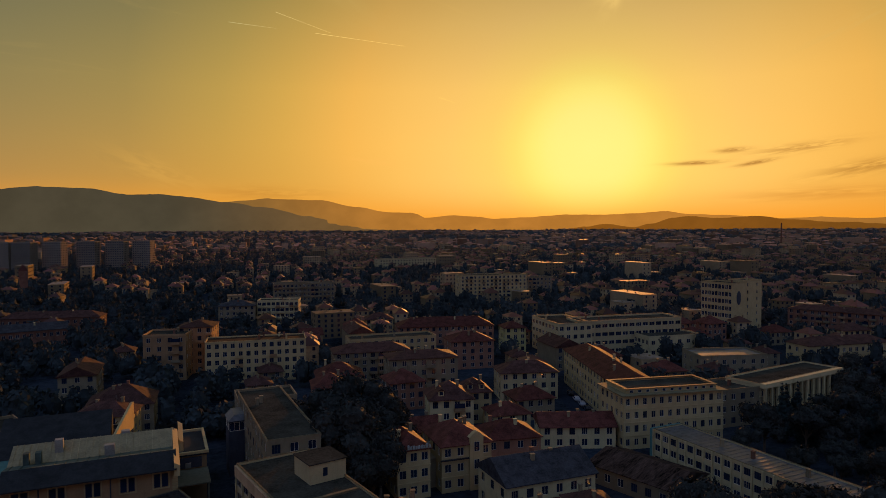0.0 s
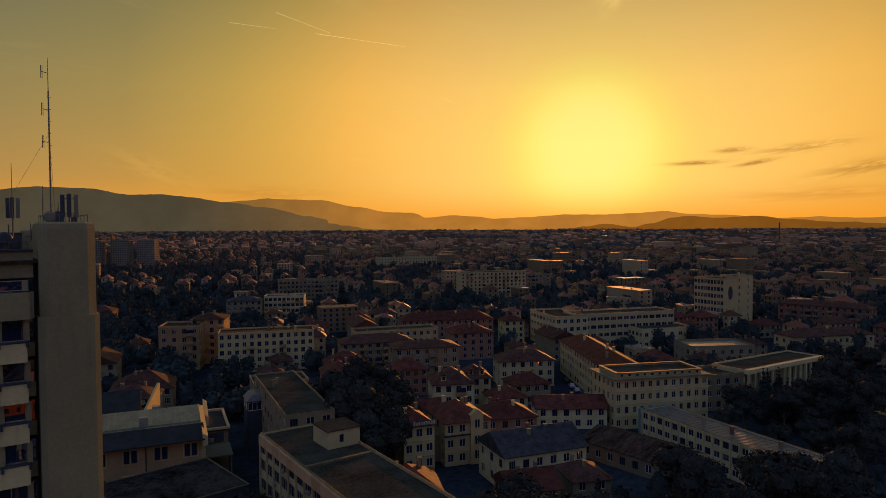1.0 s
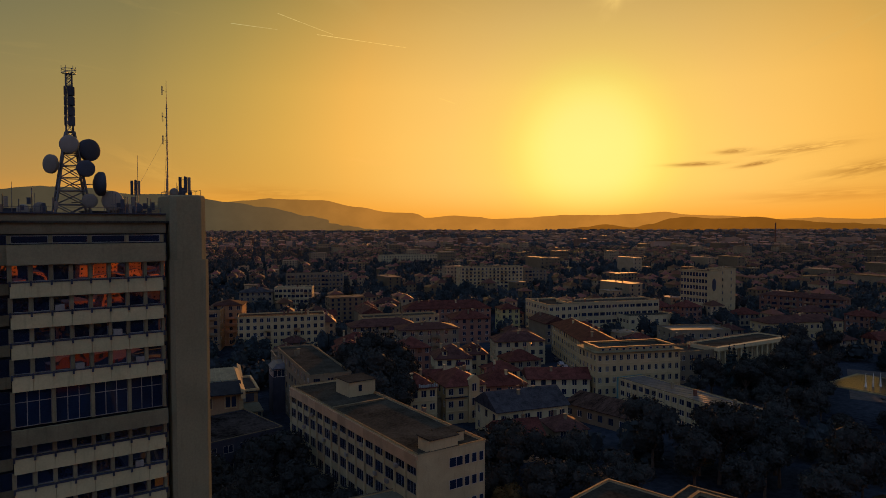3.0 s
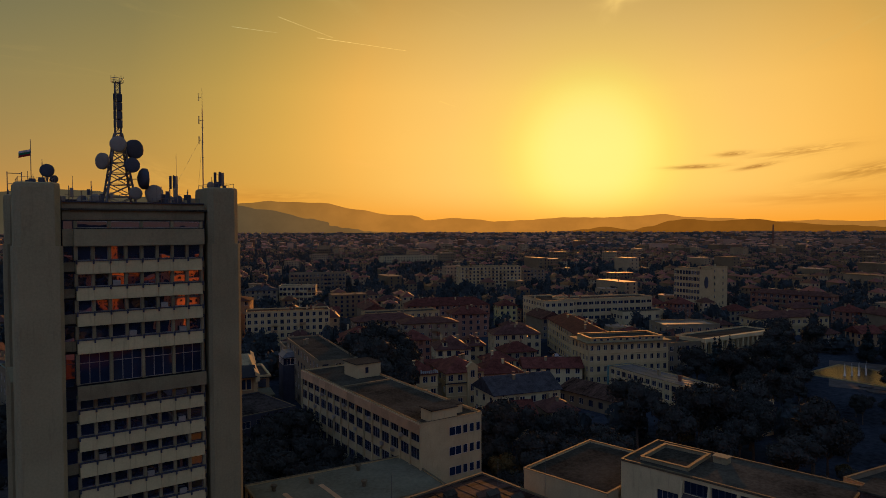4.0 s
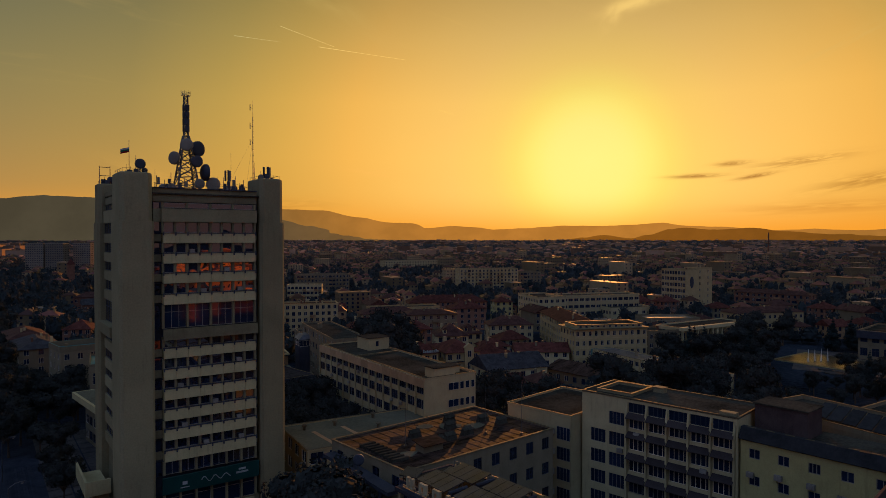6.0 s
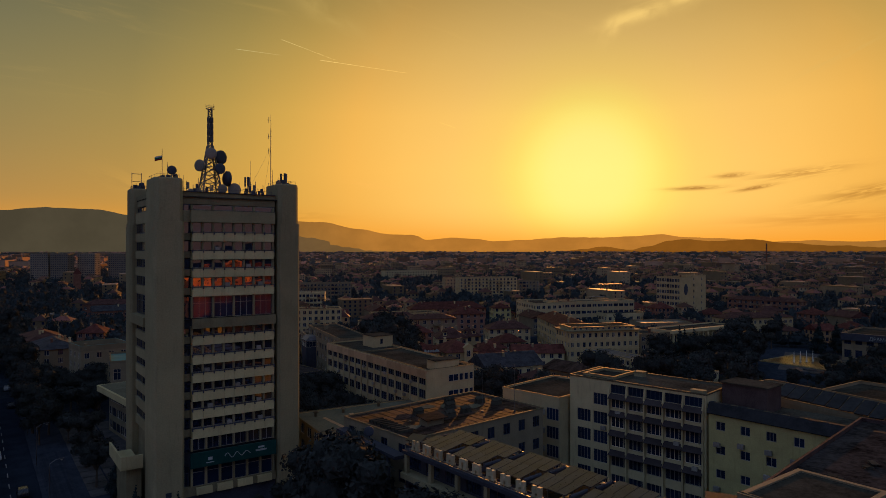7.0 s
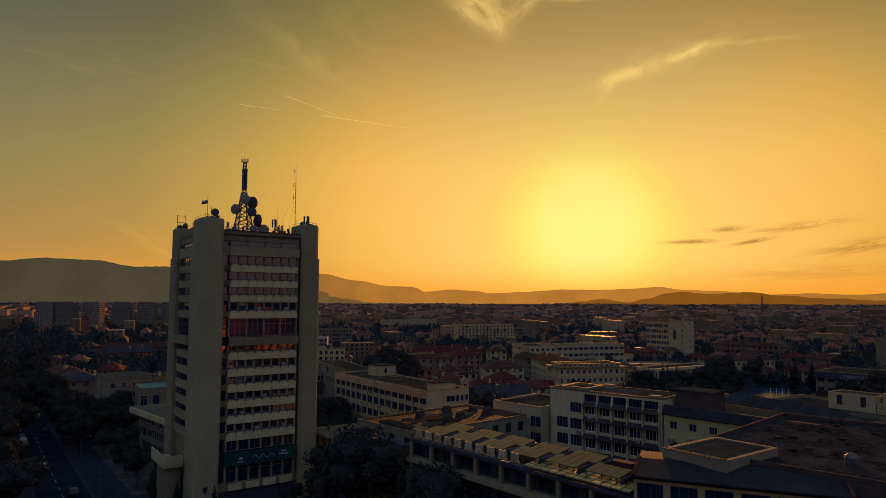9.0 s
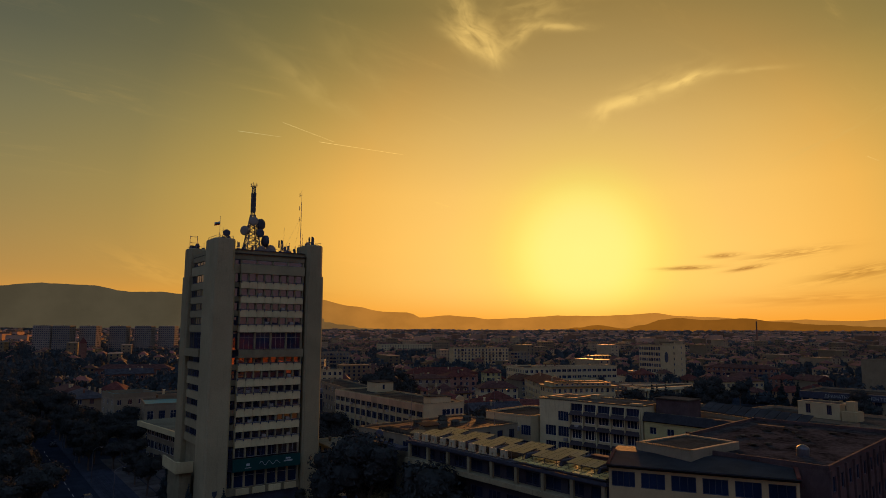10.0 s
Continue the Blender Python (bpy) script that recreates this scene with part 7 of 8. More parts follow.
# ---------------------------------------------------------------- trees
def leaf_cloud(rng, blobs, count, size):
    verts, faces = [], []
    total = sum(b[3] ** 2 for b in blobs)
    for bx, by, bz, br in blobs:
        for _ in range(int(count * br * br / total)):
            v = Vector((rng.gauss(0, 1), rng.gauss(0, 1), rng.gauss(0, 1))).normalized()
            r = br * (0.62 + 0.42 * rng.random() ** 0.6) * (1 + 0.18 * noise.noise(v * 2.3 + Vector((bx, by, bz))))
            p = Vector((bx, by, bz)) + Vector((v.x, v.y, v.z * 0.85)) * r
            a = (v + Vector((rng.gauss(0, 0.55), rng.gauss(0, 0.55), rng.gauss(0, 0.55)))).normalized()
            u = a.orthogonal().normalized()
            w = a.cross(u)
            t = rng.uniform(0, math.tau)
            u, w = u * math.cos(t) + w * math.sin(t), w * math.cos(t) - u * math.sin(t)
            s = size * rng.uniform(0.6, 1.4)
            k = len(verts)
            verts += [p - u * s, p - w * s * 0.55 + a * s * 0.15, p + u * s, p + w * s * 0.55 + a * s * 0.15]
            faces.append((k, k + 1, k + 2, k + 3))
    # shaded foliage inside the crown
    for bx, by, bz, br in blobs:
        k, rows, cols = len(verts), 5, 8
        for i in range(rows):
            e = math.pi * (i + 0.5) / rows
            for j in range(cols):
                a = math.tau * (j + 0.5 * (i % 2)) / cols
                v = Vector((math.sin(e) * math.cos(a), math.sin(e) * math.sin(a), math.cos(e)))
                r = br * 0.74 * (1 + 0.3 * noise.noise(v * 2.1 + Vector((bx, by, bz))))
                verts.append(Vector((bx, by, bz)) + Vector((v.x, v.y, v.z * 0.85)) * r)
        for i in range(rows - 1):
            for j in range(cols):
                faces.append((k + i * cols + j, k + i * cols + (j + 1) % cols, k + (i + 1) * cols + (j + 1) % cols, k + (i + 1) * cols + j))
    mesh = bpy.data.meshes.new("crown")
    mesh.from_pydata(verts, [], faces)
    return mesh


def make_tree_kind(seed, height, spread, leaf_mat, label, category="tree", count=3000, cone=False):
    rng = random.Random(seed)
    t = thing("tree", label, category, pose(0, 0, 0), "street and park trees")
    bm = bmesh.new()
    rod(bm, (0, 0, -0.2), (0.1, 0.05, height * 0.35), 0.32 * height / 12, 0.2 * height / 12, 8)
    blobs = []
    if cone:
        rod(bm, (0.1, 0.05, height * 0.35), (0, 0, height * 0.95), 0.2, 0.04, 6)
        for i in range(12):
            u = i / 11
            for q in range(1 if u > 0.8 else 3):
                a = rng.uniform(0, math.tau)
                r = spread * (1 - u) * 0.55
                blobs.append((r * math.cos(a), r * math.sin(a), height * (0.14 + 0.82 * u), spread * (1 - u) * 0.55 + 0.35))
    else:
        for i in range(11):
            a = math.tau * i / 11 * 2.4 + rng.uniform(-0.4, 0.4)
            q = rng.uniform(0.25, 0.75) if i else 0.0
            p = Vector((spread * q * math.cos(a), spread * q * math.sin(a), height * rng.uniform(0.48, 0.82)))
            rod(bm, (0.1, 0.05, height * 0.33), p, 0.13 * height / 12, 0.04, 5)
            blobs.append((*p, spread * rng.uniform(0.32, 0.5)))
        blobs.append((0, 0, height * 0.8, spread * 0.5))
    part("trunk", bm, BARK, t)
    crown = leaf_cloud(rng, blobs, count, 0.27 * (height / 12) ** 0.5)
    part("crown", crown, leaf_mat, t)
    t.location = (0, 0, -500)
    return t


KINDS = [make_tree_kind(11, 13, 5.2, LEAF, "broad dark green deciduous tree in full leaf"), make_tree_kind(12, 15, 5.8, LEAF, "tall spreading deciduous tree with an uneven crown"),
         make_tree_kind(13, 11, 4.2, LEAF, "rounded green tree in full leaf"), make_tree_kind(14, 16, 3.2, LEAF_DARK, "tall dark conifer with a pointed crown", cone=True, count=2600),
         make_tree_kind(15, 10, 3.8, LEAF_WARM, "small tree with dry yellowing leaves"), make_tree_kind(16, 9, 4.0, LEAF, "low bushy tree with dense foliage")]
USED = [False] * len(KINDS)


def tree(kind, x, y, size=1.0, z=0.0):
    m = pose(x, y, z, 0, 0, random.uniform(0, 360)) @ Matrix.Diagonal((size, size, size * random.uniform(0.92, 1.08), 1))
    if not USED[kind]:
        KINDS[kind].matrix_basis = m
        USED[kind] = True
        return KINDS[kind]
    src = KINDS[kind]
    c = copy_thing(src, Matrix())
    c.matrix_basis = m
    return c


def grove(spots):
    for k, x, y, s in spots:
        tree(k, x, y, s)
        block_area(x, y, 5, 5, 0, 0)


grove(((1, 60, 119, 1.45), (0, 65, 121, 1.5), (1, 57, 112, 1.4), (2, 62, 110, 1.5), (0, 59, 125, 1.5), (1, 71, 124, 1.35), (2, 56, 104, 1.3), (1, 66, 131, 1.5), (0, 73, 136, 1.35), (2, 60, 128, 1.3), (0, 69, 125, 1.25), (1, 76, 128, 1.1), (0, 61, 137, 1.35),
       (1, 24, 88, 0.85), (2, 22, 80, 0.95), (5, 23, 72, 1.1), (0, 17, 89, 0.9), (5, 24, 66, 1.0), (2, 15, 84, 0.9), (2, 13, 74, 0.9),
       (0, 52, 64, 1.0), (1, 57, 60, 0.95), (2, 50, 56, 1.0), (4, 48, 50, 0.9), (0, 62, 70, 0.95), (2, 60, 52, 0.9), (4, 66, 46, 0.9), (5, 72, 60, 1.0), (3, 80, 66, 0.6)))
grove(((0, 104, 46, 1.15), (1, 110, 38, 1.05), (2, 104, 34, 1.2), (0, 96, 42, 1.25), (2, 113, 28, 1.0), (1, 120, 22, 0.6), (0, 128, 16, 0.5), (2, 134, 8, 0.55), (0, 140, 20, 0.5),
       (1, 150, 78, 1.0), (0, 158, 72, 1.05), (2, 166, 66, 1.0), (1, 172, 58, 1.1), (0, 180, 70, 1.05), (2, 188, 64, 1.0), (1, 192, 76, 1.1), (0, 200, 70, 1.0), (3, 166, 82, 0.95), (3, 172, 84, 0.9), (3, 178, 84, 0.85),
       (0, 150, 62, 0.75), (1, 146, 52, 0.6), (2, 144, 40, 0.62), (0, 152, 32, 0.55), (1, 156, 50, 0.5), (2, 158, 24, 0.5), (5, 158, 36, 0.6), (5, 172, 38, 0.35), (5, 166, 32, 0.5),
       (2, 204, 28, 1.0), (1, 214, 22, 1.0), (0, 170, 18, 1.0), (2, 184, 24, 1.0), (0, 148, 10, 1.0), (1, 160, 4, 1.0), (3, 240, 66, 0.95), (3, 248, 62, 0.95), (0, 236, 84, 1.0), (1, 226, 90, 1.0), (2, 214, 88, 1.0), (4, 132, 34, 0.7), (5, 156, 58, 0.7)))
grove(((1, -11.0, 9.0, 1.3), (1, -11.2, 14.0, 1.32), (0, -11.4, 20, 1.2), (4, -9.6, 5.0, 1.15), (2, -12, 6, 0.8), (1, -10.0, -9.5, 1.28), (0, -10.5, -5.5, 1.1), (4, -8.0, -13.5, 1.2), (5, -22, 40, 0.32), (5, -19.5, 39.5, 0.36), (5, -9, 40, 0.42), (5, -12.5, 39.5, 0.34), (3, -30.5, 44, 0.42), (5, -27, 38, 0.4),
       (2, -33, 67, 0.8), (2, -33, 80, 0.7), (3, -30.5, 60, 0.62), (3, -25.5, 38.5, 0.4), (0, -32, 92, 0.7), (2, -34, 102, 0.75), (0, -29, 118, 0.8), (2, -33, 126, 0.85), (0, -30, 135, 0.9), (1, -24, 140, 0.85), (0, -34, 146, 0.9), (2, -32, 158, 0.9), (0, -37, 112, 0.8), (2, -38, 124, 0.8), (0, -38, 138, 0.85),
       (1, -38, 152, 0.8), (0, -38, 168, 0.85), (2, -37, 182, 0.9), (0, -37, 200, 0.9), (1, -38, 220, 0.9), (0, -14, 150, 0.8), (2, -6, 152, 0.85)))
def wood(x0, y0, x1, y1, step, seed, sizes, kinds):
    rng = random.Random(seed)
    y = y0
    while y < y1:
        x = x0
        while x < x1:
            px, py = x + rng.uniform(-0.35, 0.35) * step, y + rng.uniform(-0.35, 0.35) * step
            if not is_blocked(px, py, 1.0):
                tree(rng.choice(kinds), px, py, rng.uniform(*sizes))
                block_area(px, py, 4, 4, 0, 0)
            x += step
        y += step


wood(86, -14, 112, 22, 9.0, 5, (0.5, 0.68), (0, 1, 2, 0, 4))
wood(86, 22, 112, 50, 9.0, 15, (0.95, 1.2), (0, 1, 2, 0, 4))
block_area(164, 38, 46, 13, 26, 0)
block_area(182, 47, 56, 17, 24, 0)
wood(142, 2, 200, 84, 10.5, 6, (0.65, 0.95), (0, 1, 2, 3, 0))
wood(-112, 20, -58, 230, 15.0, 7, (0.85, 1.15), (0, 1, 2))
wood(44, 40, 74, 74, 8.0, 8, (0.75, 1.0), (0, 2, 5, 1))
wood(6, 66, 28, 108, 8.0, 9, (0.75, 1.0), (0, 2, 5))
grove(((0, -56, 52, 0.95), (1, -57, 66, 0.9), (0, -56, 80, 0.95), (2, -57, 92, 1.0), (0, -56, 104, 0.95), (1, -57, 118, 0.9), (2, -56, 132, 1.0), (0, -57, 146, 0.95), (1, -56, 162, 0.9), (2, -57, 178, 1.0), (0, -56, 196, 0.95), (2, -57, 214, 1.0), (1, -66, 60, 1.0), (0, -67, 78, 1.0),
       (2, -66, 98, 1.0), (1, -68, 116, 1.0), (0, -66, 136, 1.0), (2, -68, 158, 1.0), (0, -66, 180, 1.0), (1, -66, 204, 1.0), (1, -62, 40, 0.95), (0, -62, 24, 0.9), (2, -70, 40, 1.0), (0, -76, 60, 1.0), (1, -78, 90, 1.0), (2, -76, 120, 1.0), (0, -78, 150, 1.0)))


grove(((2, -39.5, 104, 0.9), (0, -40, 116, 0.95), (1, -39.5, 130, 0.95), (0, -40, 145, 1.0), (2, -40, 160, 1.0), (1, -39.5, 176, 1.0), (0, -40, 192, 1.0),
       (2, -40, 210, 1.0), (1, -53, 114, 1.0), (0, -53, 130, 1.0), (2, -53, 150, 1.0), (1, -53, 172, 1.0), (0, -53, 194, 1.0), (2, -40, 230, 1.0), (0, -53, 218, 1.0), (1, -52, 240, 1.0), (2, -41, 252, 1.0), (0, -24, 128, 0.8), (2, -18, 132, 0.75), (0, -26, 118, 0.7)))

wood(-62, 168, -30, 330, 12.0, 12, (0.85, 1.05), (0, 1, 2))


# ---------------------------------------------------------------- the rest of the town
def town_grid(r0, r1, half, cell, yaw, seed):
    """Jittered places in a wedge about the line of flight."""
    rng = random.Random(seed)
    a = radians(yaw)
    spots = []
    n = int(r1 / cell) + 2
    for i in range(-n, n):
        for j in range(-n, n):
            u, v = (i + rng.uniform(-0.22, 0.22)) * cell, (j + rng.uniform(-0.22, 0.22)) * cell
            x, y = u * math.cos(a) - v * math.sin(a), u * math.sin(a) + v * math.cos(a)
            r = math.hypot(x, y)
            if not r0 < r < r1:
                continue
            az = math.degrees(math.atan2(x, y))
            if abs(az - 35.5) > half:
                continue
            spots.append((x, y, r, rng.random(), rng.random(), rng.random(), i, j))
    return spots


def make_houses():
    variants = []
    wall_set = (GREY, CREAM, OCHRE, GREY, ROSE, GREY, OCHRE, GREY)
    for i, (w, d, h, f, nx, ny, roof, rm, rise) in enumerate(((12, 10, 6.2, 2, 4, 3, "hip", TILE_RED, 3.0), (14, 10, 9.0, 3, 5, 3, "hip", TILE_OLD, 2.8), (10, 9, 5.8, 2, 3, 3, "gable", TILE_RED, 2.8), (15, 11, 11.6, 4, 5, 3, "flat", BITUMEN, 0),
                                                           (11, 11, 8.6, 3, 4, 3, "hip", TILE_RED, 3.4), (18, 11, 9.2, 3, 6, 3, "gable", TILE_OLD, 3.0), (20, 12, 14.6, 5, 7, 3, "flat", BITUMEN, 0), (9, 8, 5.4, 2, 3, 2, "hip", TILE_OLD, 2.4))):
        kind = "town house" if roof != "flat" else "apartment house"
        colour = ("grey", "cream", "ochre", "grey", "rose", "grey", "ochre", "grey")[i]
        tone = "red" if rm is TILE_RED else ("brown" if rm is TILE_OLD else "dark flat")
        b = building("house", "%s plastered %s with a %s roof" % (colour, kind, tone if rm is BITUMEN else tone + " tile"), "house", 0, 0, w, d, h, 0, f, nx, ny, wall_set[i], roof, rm, rise=rise, chimneys=2 if roof != "flat" else 1, group="houses of the old town", skip=0)
        BLOCKED.pop()
        variants.append([b, w, d, False])
    made = 0
    for x, y, r, a, b, c, i, j in sorted(town_grid(95, 640, 40, 19.5, -20, 3), key=lambda q: q[2]):
        if y < 60 and x < 60:
            continue
        pick = 3 if a > 0.97 else int(b * 8) % 8
        v = variants[pick]
        if pick in (3, 6) and a <= 0.97:
            v = variants[(pick + 1) % 8]
        if c < (0.62 if math.atan2(x, y) > 0.27 else 0.25) and made < 50 and not is_blocked(x, y, 0.5 * max(v[1], v[2]) - 1.0):
            turn = -20 + (90 if b > 0.6 else 0) + (a - 0.5) * 14
            m = pose(x, y, 0, 0, 0, turn)
            if not v[3]:
                v[0].matrix_basis = m
                v[3] = True
            else:
                copy_thing(v[0], m)
            block_area(x, y, v[1], v[2], turn, 1.0)
            made += 1
    for v in variants:
        if not v[3]:
            v[0].matrix_basis = pose(600 + 30 * variants.index(v), 600, 0)


make_houses()


class Soup:
    """Gathers many simple shapes into one mesh with several materials."""

    def __init__(self):
        self.v, self.f, self.m = [], [], []

    def quad(self, pts, mat):
        k = len(self.v)
        self.v += pts
        self.f.append(tuple(range(k, k + len(pts))))
        self.m.append(mat)

    def house(self, x, y, z, w, d, h, rise, a, storeys, panes):
        c, s = math.cos(a), math.sin(a)
        at = lambda u, v, q: (x + u * c - v * s, y + u * s + v * c, z + q)
        k = len(self.v)
        hw, hd = w / 2, d / 2
        ring = [(-hw, -hd), (hw, -hd), (hw, hd), (-hw, hd)]
        self.v += [at(u, v, -1) for u, v in ring] + [at(u, v, h) for u, v in ring]
        for i in range(4):
            self.f.append((k + i, k + (i + 1) % 4, k + 4 + (i + 1) % 4, k + 4 + i))
            self.m.append(0)
        k = len(self.v)
        o = 0.4
        if rise > 0:
            r = max(hw - hd, 0.2)
            self.v += [at(u * (1 + o / hw), v * (1 + o / hd), h - 0.05) for u, v in ring] + [at(-r, 0, h + rise), at(r, 0, h + rise)]
            self.f += [(k, k + 1, k + 5, k + 4), (k + 2, k + 3, k + 4, k + 5), (k + 1, k + 2, k + 5), (k + 3, k, k + 4)]
            self.m += [1, 1, 1, 1]
        else:
            self.v += [at(u * (1 + 0.15 / hw), v * (1 + 0.15 / hd), h) for u, v in ring] + [at(u * (1 + 0.15 / hw), v * (1 + 0.15 / hd), h + 0.5) for u, v in ring]
            for i in range(4):
                self.f.append((k + i, k + (i + 1) % 4, k + 4 + (i + 1) % 4, k + 4 + i))
                self.m.append(0)
            self.f.append((k + 4, k + 5, k + 6, k + 7))
            self.m.append(2)
        if panes == 1:
            for q in range(2):
                u, v = (q - 0.4) * hw * 0.7, (0.3 - q * 0.5) * hd
                t0, t1 = h, h + rise * 0.7 + 1.1
                for p0, p1, p2, p3 in ((-.4, -.3, .4, -.3), (.4, -.3, .4, .3), (.4, .3, -.4, .3), (-.4, .3, -.4, -.3)):
                    self.quad([at(u + p0, v + p1, t0), at(u + p2, v + p3, t0), at(u + p2, v + p3, t1), at(u + p0, v + p1, t1)], 0)
                self.quad([at(u - .4, v - .3, t1), at(u + .4, v - .3, t1), at(u + .4, v + .3, t1), at(u - .4, v + .3, t1)], 0)
        if panes:
            n = max(2, int(w / 3.2))
            for f in range(storeys):
                zz = (f + 0.32) * h / storeys
                for i in range(n):
                    u = -hw + w * (i + 0.5) / n
                    self.quad([at(u - 0.6, -hd - 0.04, zz), at(u + 0.6, -hd - 0.04, zz), at(u + 0.6, -hd - 0.04, zz + 1.4), at(u - 0.6, -hd - 0.04, zz + 1.4)], 3)
                    if panes > 1:
                        self.quad([at(u + 0.6, hd + 0.04, zz), at(u - 0.6, hd + 0.04, zz), at(u - 0.6, hd + 0.04, zz + 1.4), at(u + 0.6, hd + 0.04, zz + 1.4)], 3)
                for i in range(2):
                    v = -hd + d * (i + 0.5) / 2
                    self.quad([at(-hw - 0.04, v + 0.6, zz), at(-hw - 0.04, v - 0.6, zz), at(-hw - 0.04, v - 0.6, zz + 1.4), at(-hw - 0.04, v + 0.6, zz + 1.4)], 3)

    def clump(self, rng, x, y, z, r, h, n, mat=4):
        if n > 40:
            k, rows, cols = len(self.v), 4, 7
            for i in range(rows):
                e = math.pi * (i + 0.6) / (rows + 0.2)
                for j in range(cols):
                    a = math.tau * (j + 0.5 * (i % 2)) / cols
                    q = r * rng.uniform(0.62, 0.9) * math.sin(e)
                    self.v.append((x + q * math.cos(a), y + q * math.sin(a), z + h * (0.55 + 0.42 * math.cos(e))))
            for i in range(rows - 1):
                for j in range(cols):
                    self.f.append((k + i * cols + j, k + (i + 1) * cols + j, k + (i + 1) * cols + (j + 1) % cols, k + i * cols + (j + 1) % cols))
                    self.m.append(mat)
        for _ in range(n):
            a, e = rng.uniform(0, math.tau), rng.random()
            rr = r * (0.55 + 0.5 * rng.random()) * math.sqrt(max(1 - (e - 0.35) ** 2 * 1.6, 0.1))
            p = Vector((x + rr * math.cos(a), y + rr * math.sin(a), z + h * (0.15 + 0.85 * e)))
            s = r * (rng.uniform(0.14, 0.28) if n > 40 else rng.uniform(0.22, 0.42))
            u = Vector((rng.gauss(0, 1), rng.gauss(0, 1), rng.gauss(0, 1))).normalized()
            w = u.orthogonal().normalized()
            self.quad([tuple(p - u * s), tuple(p - w * s * 0.7), tuple(p + u * s), tuple(p + w * s * 0.7)], mat)

    def build(self, name, label, category, wall=None, roof=None, leaf=None):
        mesh = bpy.data.meshes.new(name)
        mesh.from_pydata(self.v, [], self.f)
        for mt in (wall or FAR_WALL, roof or FAR_ROOF, FAR_SHEET, GLASS, leaf or FAR_LEAF):
            mesh.materials.append(mt)
        mesh.polygons.foreach_set("material_index", self.m)
        return tagged(new(name, mesh), label, category, kind="stuff")


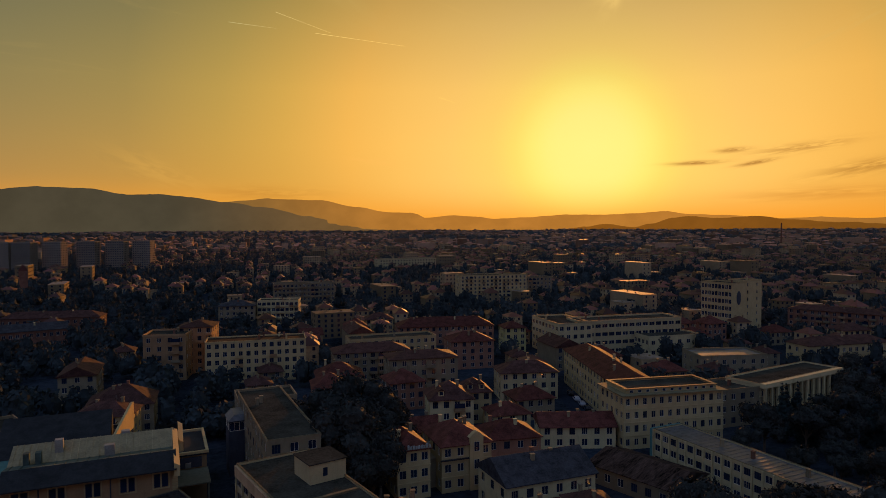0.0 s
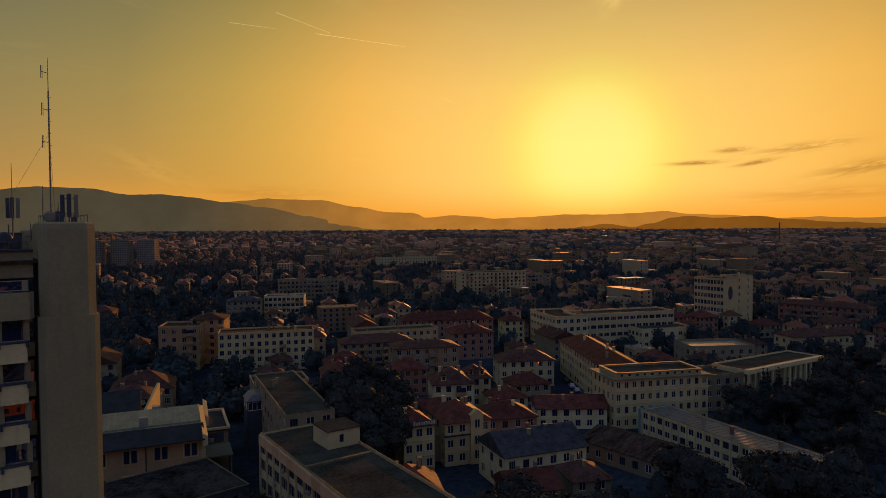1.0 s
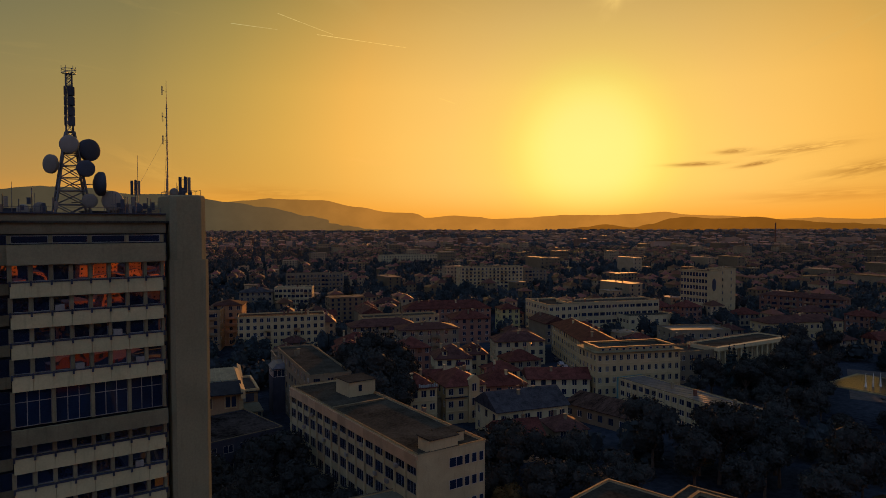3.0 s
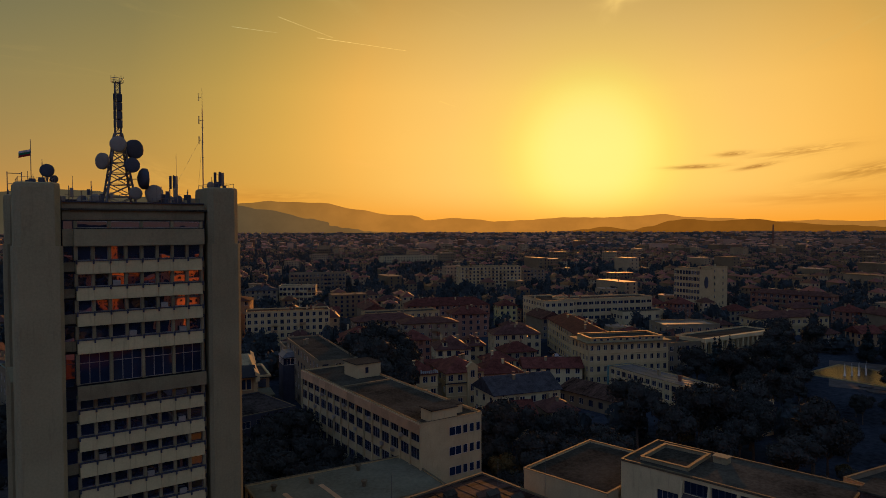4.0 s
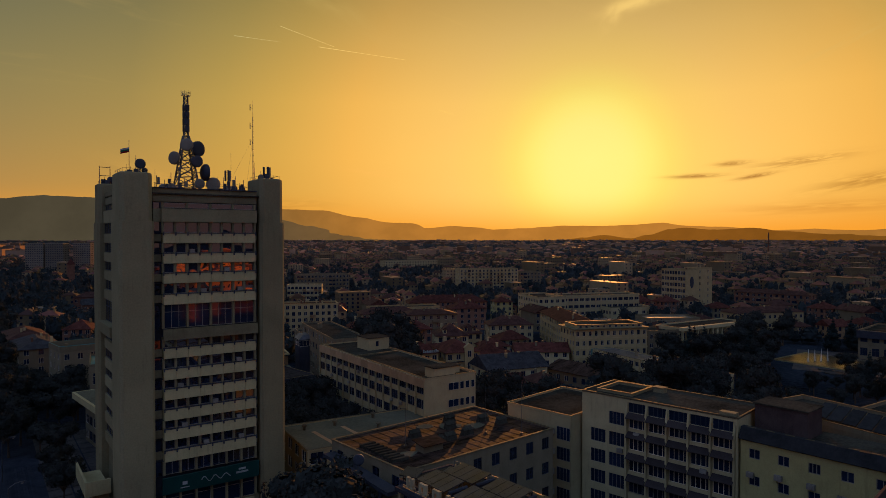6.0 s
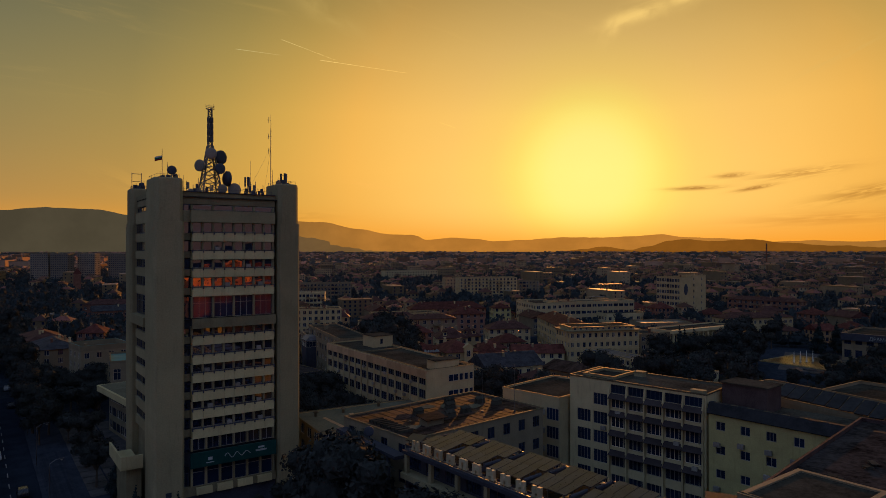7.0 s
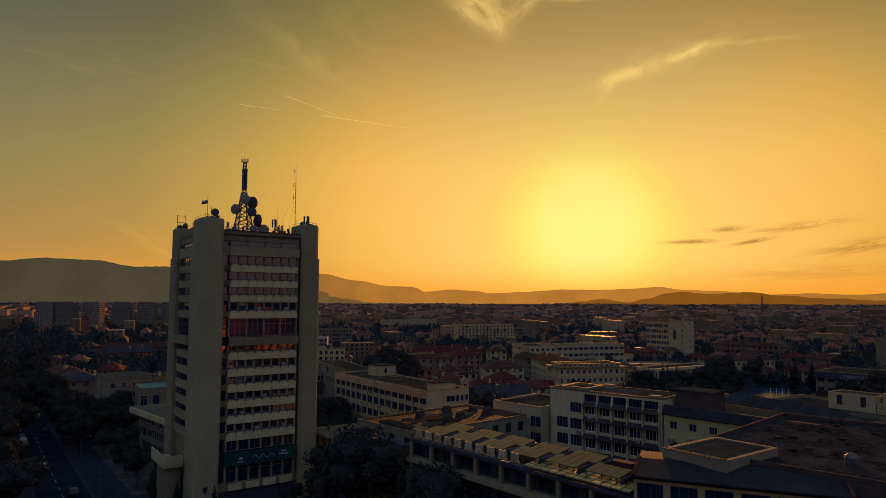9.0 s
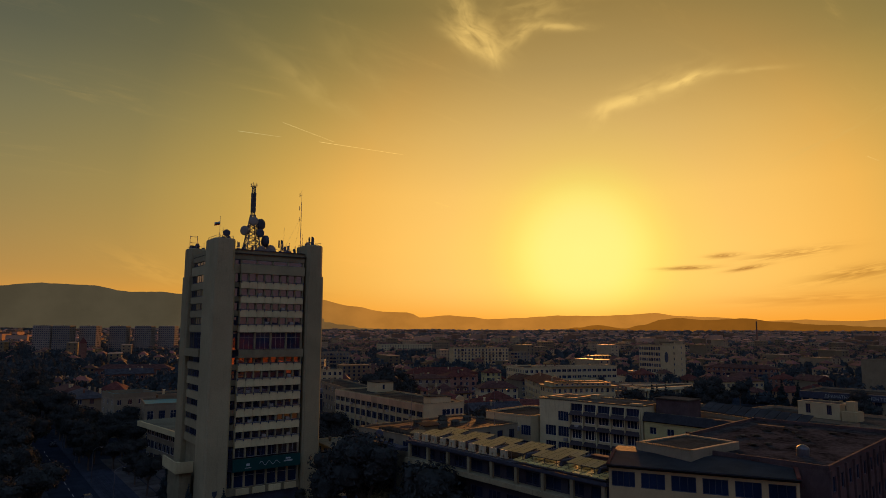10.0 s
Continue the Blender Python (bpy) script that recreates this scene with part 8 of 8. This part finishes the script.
def make_far_town():
    rng = random.Random(21)
    near, far, woods, woods_far = Soup(), Soup(), Soup(), Soup()
    for x, y, r, a, b, c, i, j in town_grid(110, 1500, 46, 17.5, -20, 8):
        if y < 70 and x < 70:
            continue
        if is_blocked(x, y, 4.0):
            continue
        turn = radians(-20 + (90 if b > 0.55 else 0) + (a - 0.5) * 16)
        park = noise.noise((x * 0.006, y * 0.006, 2.0))
        if c < (0.44 if math.atan2(x, y) > 0.30 else 0.13) - park * 0.6 and r > 200:
            if a > 0.965:
                near.house(x, y, land(r), 14 + 18 * b, 11, rng.uniform(12, 20), 0, turn, 5, 1)
            else:
                f = rng.choice((1, 2, 2, 3, 3))
                near.house(x, y, land(r), 7 + 6 * b, 7 + 3 * a, 0.6 + f * 2.9, rng.uniform(1.6, 3.2) if a < 0.85 else 0, turn, f, 1 if r < 1100 else 0)
        else:
            woods.clump(rng, x, y, land(r), rng.uniform(2.6, 4.6), rng.uniform(6, 12), 110 if r < 500 else (60 if r < 900 else 34))
        for _ in range(3 if r < 420 else (2 if r < 900 else 1)):
            q, w = x + rng.uniform(-9, 9), y + rng.uniform(-9, 9)
            if not is_blocked(q, w, 1.0):
                woods.clump(rng, q, w, land(r), rng.uniform(2.0, 3.8), rng.uniform(5, 11), 76 if r < 500 else (42 if r < 900 else 26))
    near.build("town_houses", "dense quarter of plastered houses under tile roofs", "houses", NEAR_WALL, NEAR_ROOF)
    woods.build("garden_trees", "dark garden trees between the houses", "trees", leaf=GARDEN_LEAF)
    for x, y, r, a, b, c, i, j in town_grid(1500, 4650, 44, 46, -20, 5):
        park = noise.noise((x * 0.0022, y * 0.0022, 7.0))
        turn = radians(-20 + (90 if b > 0.5 else 0))
        edge = (r - 1500) / 3000
        if c < 0.50 - park * 0.7 - edge * 0.30:
            if a > 0.86:
                far.house(x, y, land(r), 30 + 40 * b, 13, rng.uniform(12, 24) * (1 - 0.55 * edge), 0, turn, 5, 0)
            else:
                far.house(x, y, land(r), 14 + 14 * b, 11 + 5 * a, rng.uniform(5, 11), rng.uniform(2, 4), turn, 3, 0)
        if c > 0.3:
            woods_far.clump(rng, x + rng.uniform(-18, 18), y + rng.uniform(-18, 18), land(r), rng.uniform(7, 16), rng.uniform(7, 12) * (1 - 0.4 * edge), 16)
            if r < 3000:
                woods_far.clump(rng, x + rng.uniform(-20, 20), y + rng.uniform(-20, 20), land(r), rng.uniform(4, 9), rng.uniform(7, 12), 14)
    far.build("far_town_houses", "far quarters of the town towards the horizon", "houses")
    woods_far.build("far_woods", "dark belts of far trees on the plain", "woods")
    # quarter behind the flight, seen only in the tower's glass; sunset orange painted on its walls
    rear = Soup()
    for i in range(14):
        for j in range(22):
            x, y = -230 + i * 40 + rng.uniform(-9, 9), -135 - j * 34 + rng.uniform(-6, 6)
            if is_blocked(x, y, 8):
                continue
            if rng.random() < 0.46:
                tall = rng.random() < 0.35
                rear.house(x, y, 0, rng.uniform(14, 30), 12, rng.uniform(16, 27) if tall else rng.uniform(7, 12), 0 if tall else 2.6, radians(rng.uniform(-12, 12)), 6 if tall else 3, 2)
            else:
                rear.clump(rng, x, y, 0, 9, 13, 110)
    rear.build("rear_quarter", "unseen apartment houses with sunset orange put into their walls", "houses", REAR_WALL)


make_far_town()
# thin vapour trails high over the plain, their sunlight painted as emission
for a, b in (((17.66, 17.08), (21.41, 16.87)), ((21.42, 18.11), (26.0, 16.73)), ((24.67, 16.67), (32.27, 15.85)), ((35.2, 11.73), (36.57, 11.26)), ((70.2, 13.4), (71.0, 12.9))):
    bm = bmesh.new()
    p, q = sky_dir(*a) * 4880, sky_dir(*b) * 4880
    rod(bm, p, q, 1.9 if a[0] < 26 else 1.1, 0.8, 5)
    single("vapour_trail", bm, TRAIL, "thin vapour trail in the evening sky, glowing as if sunlit", "vapour trail", kind="structure")
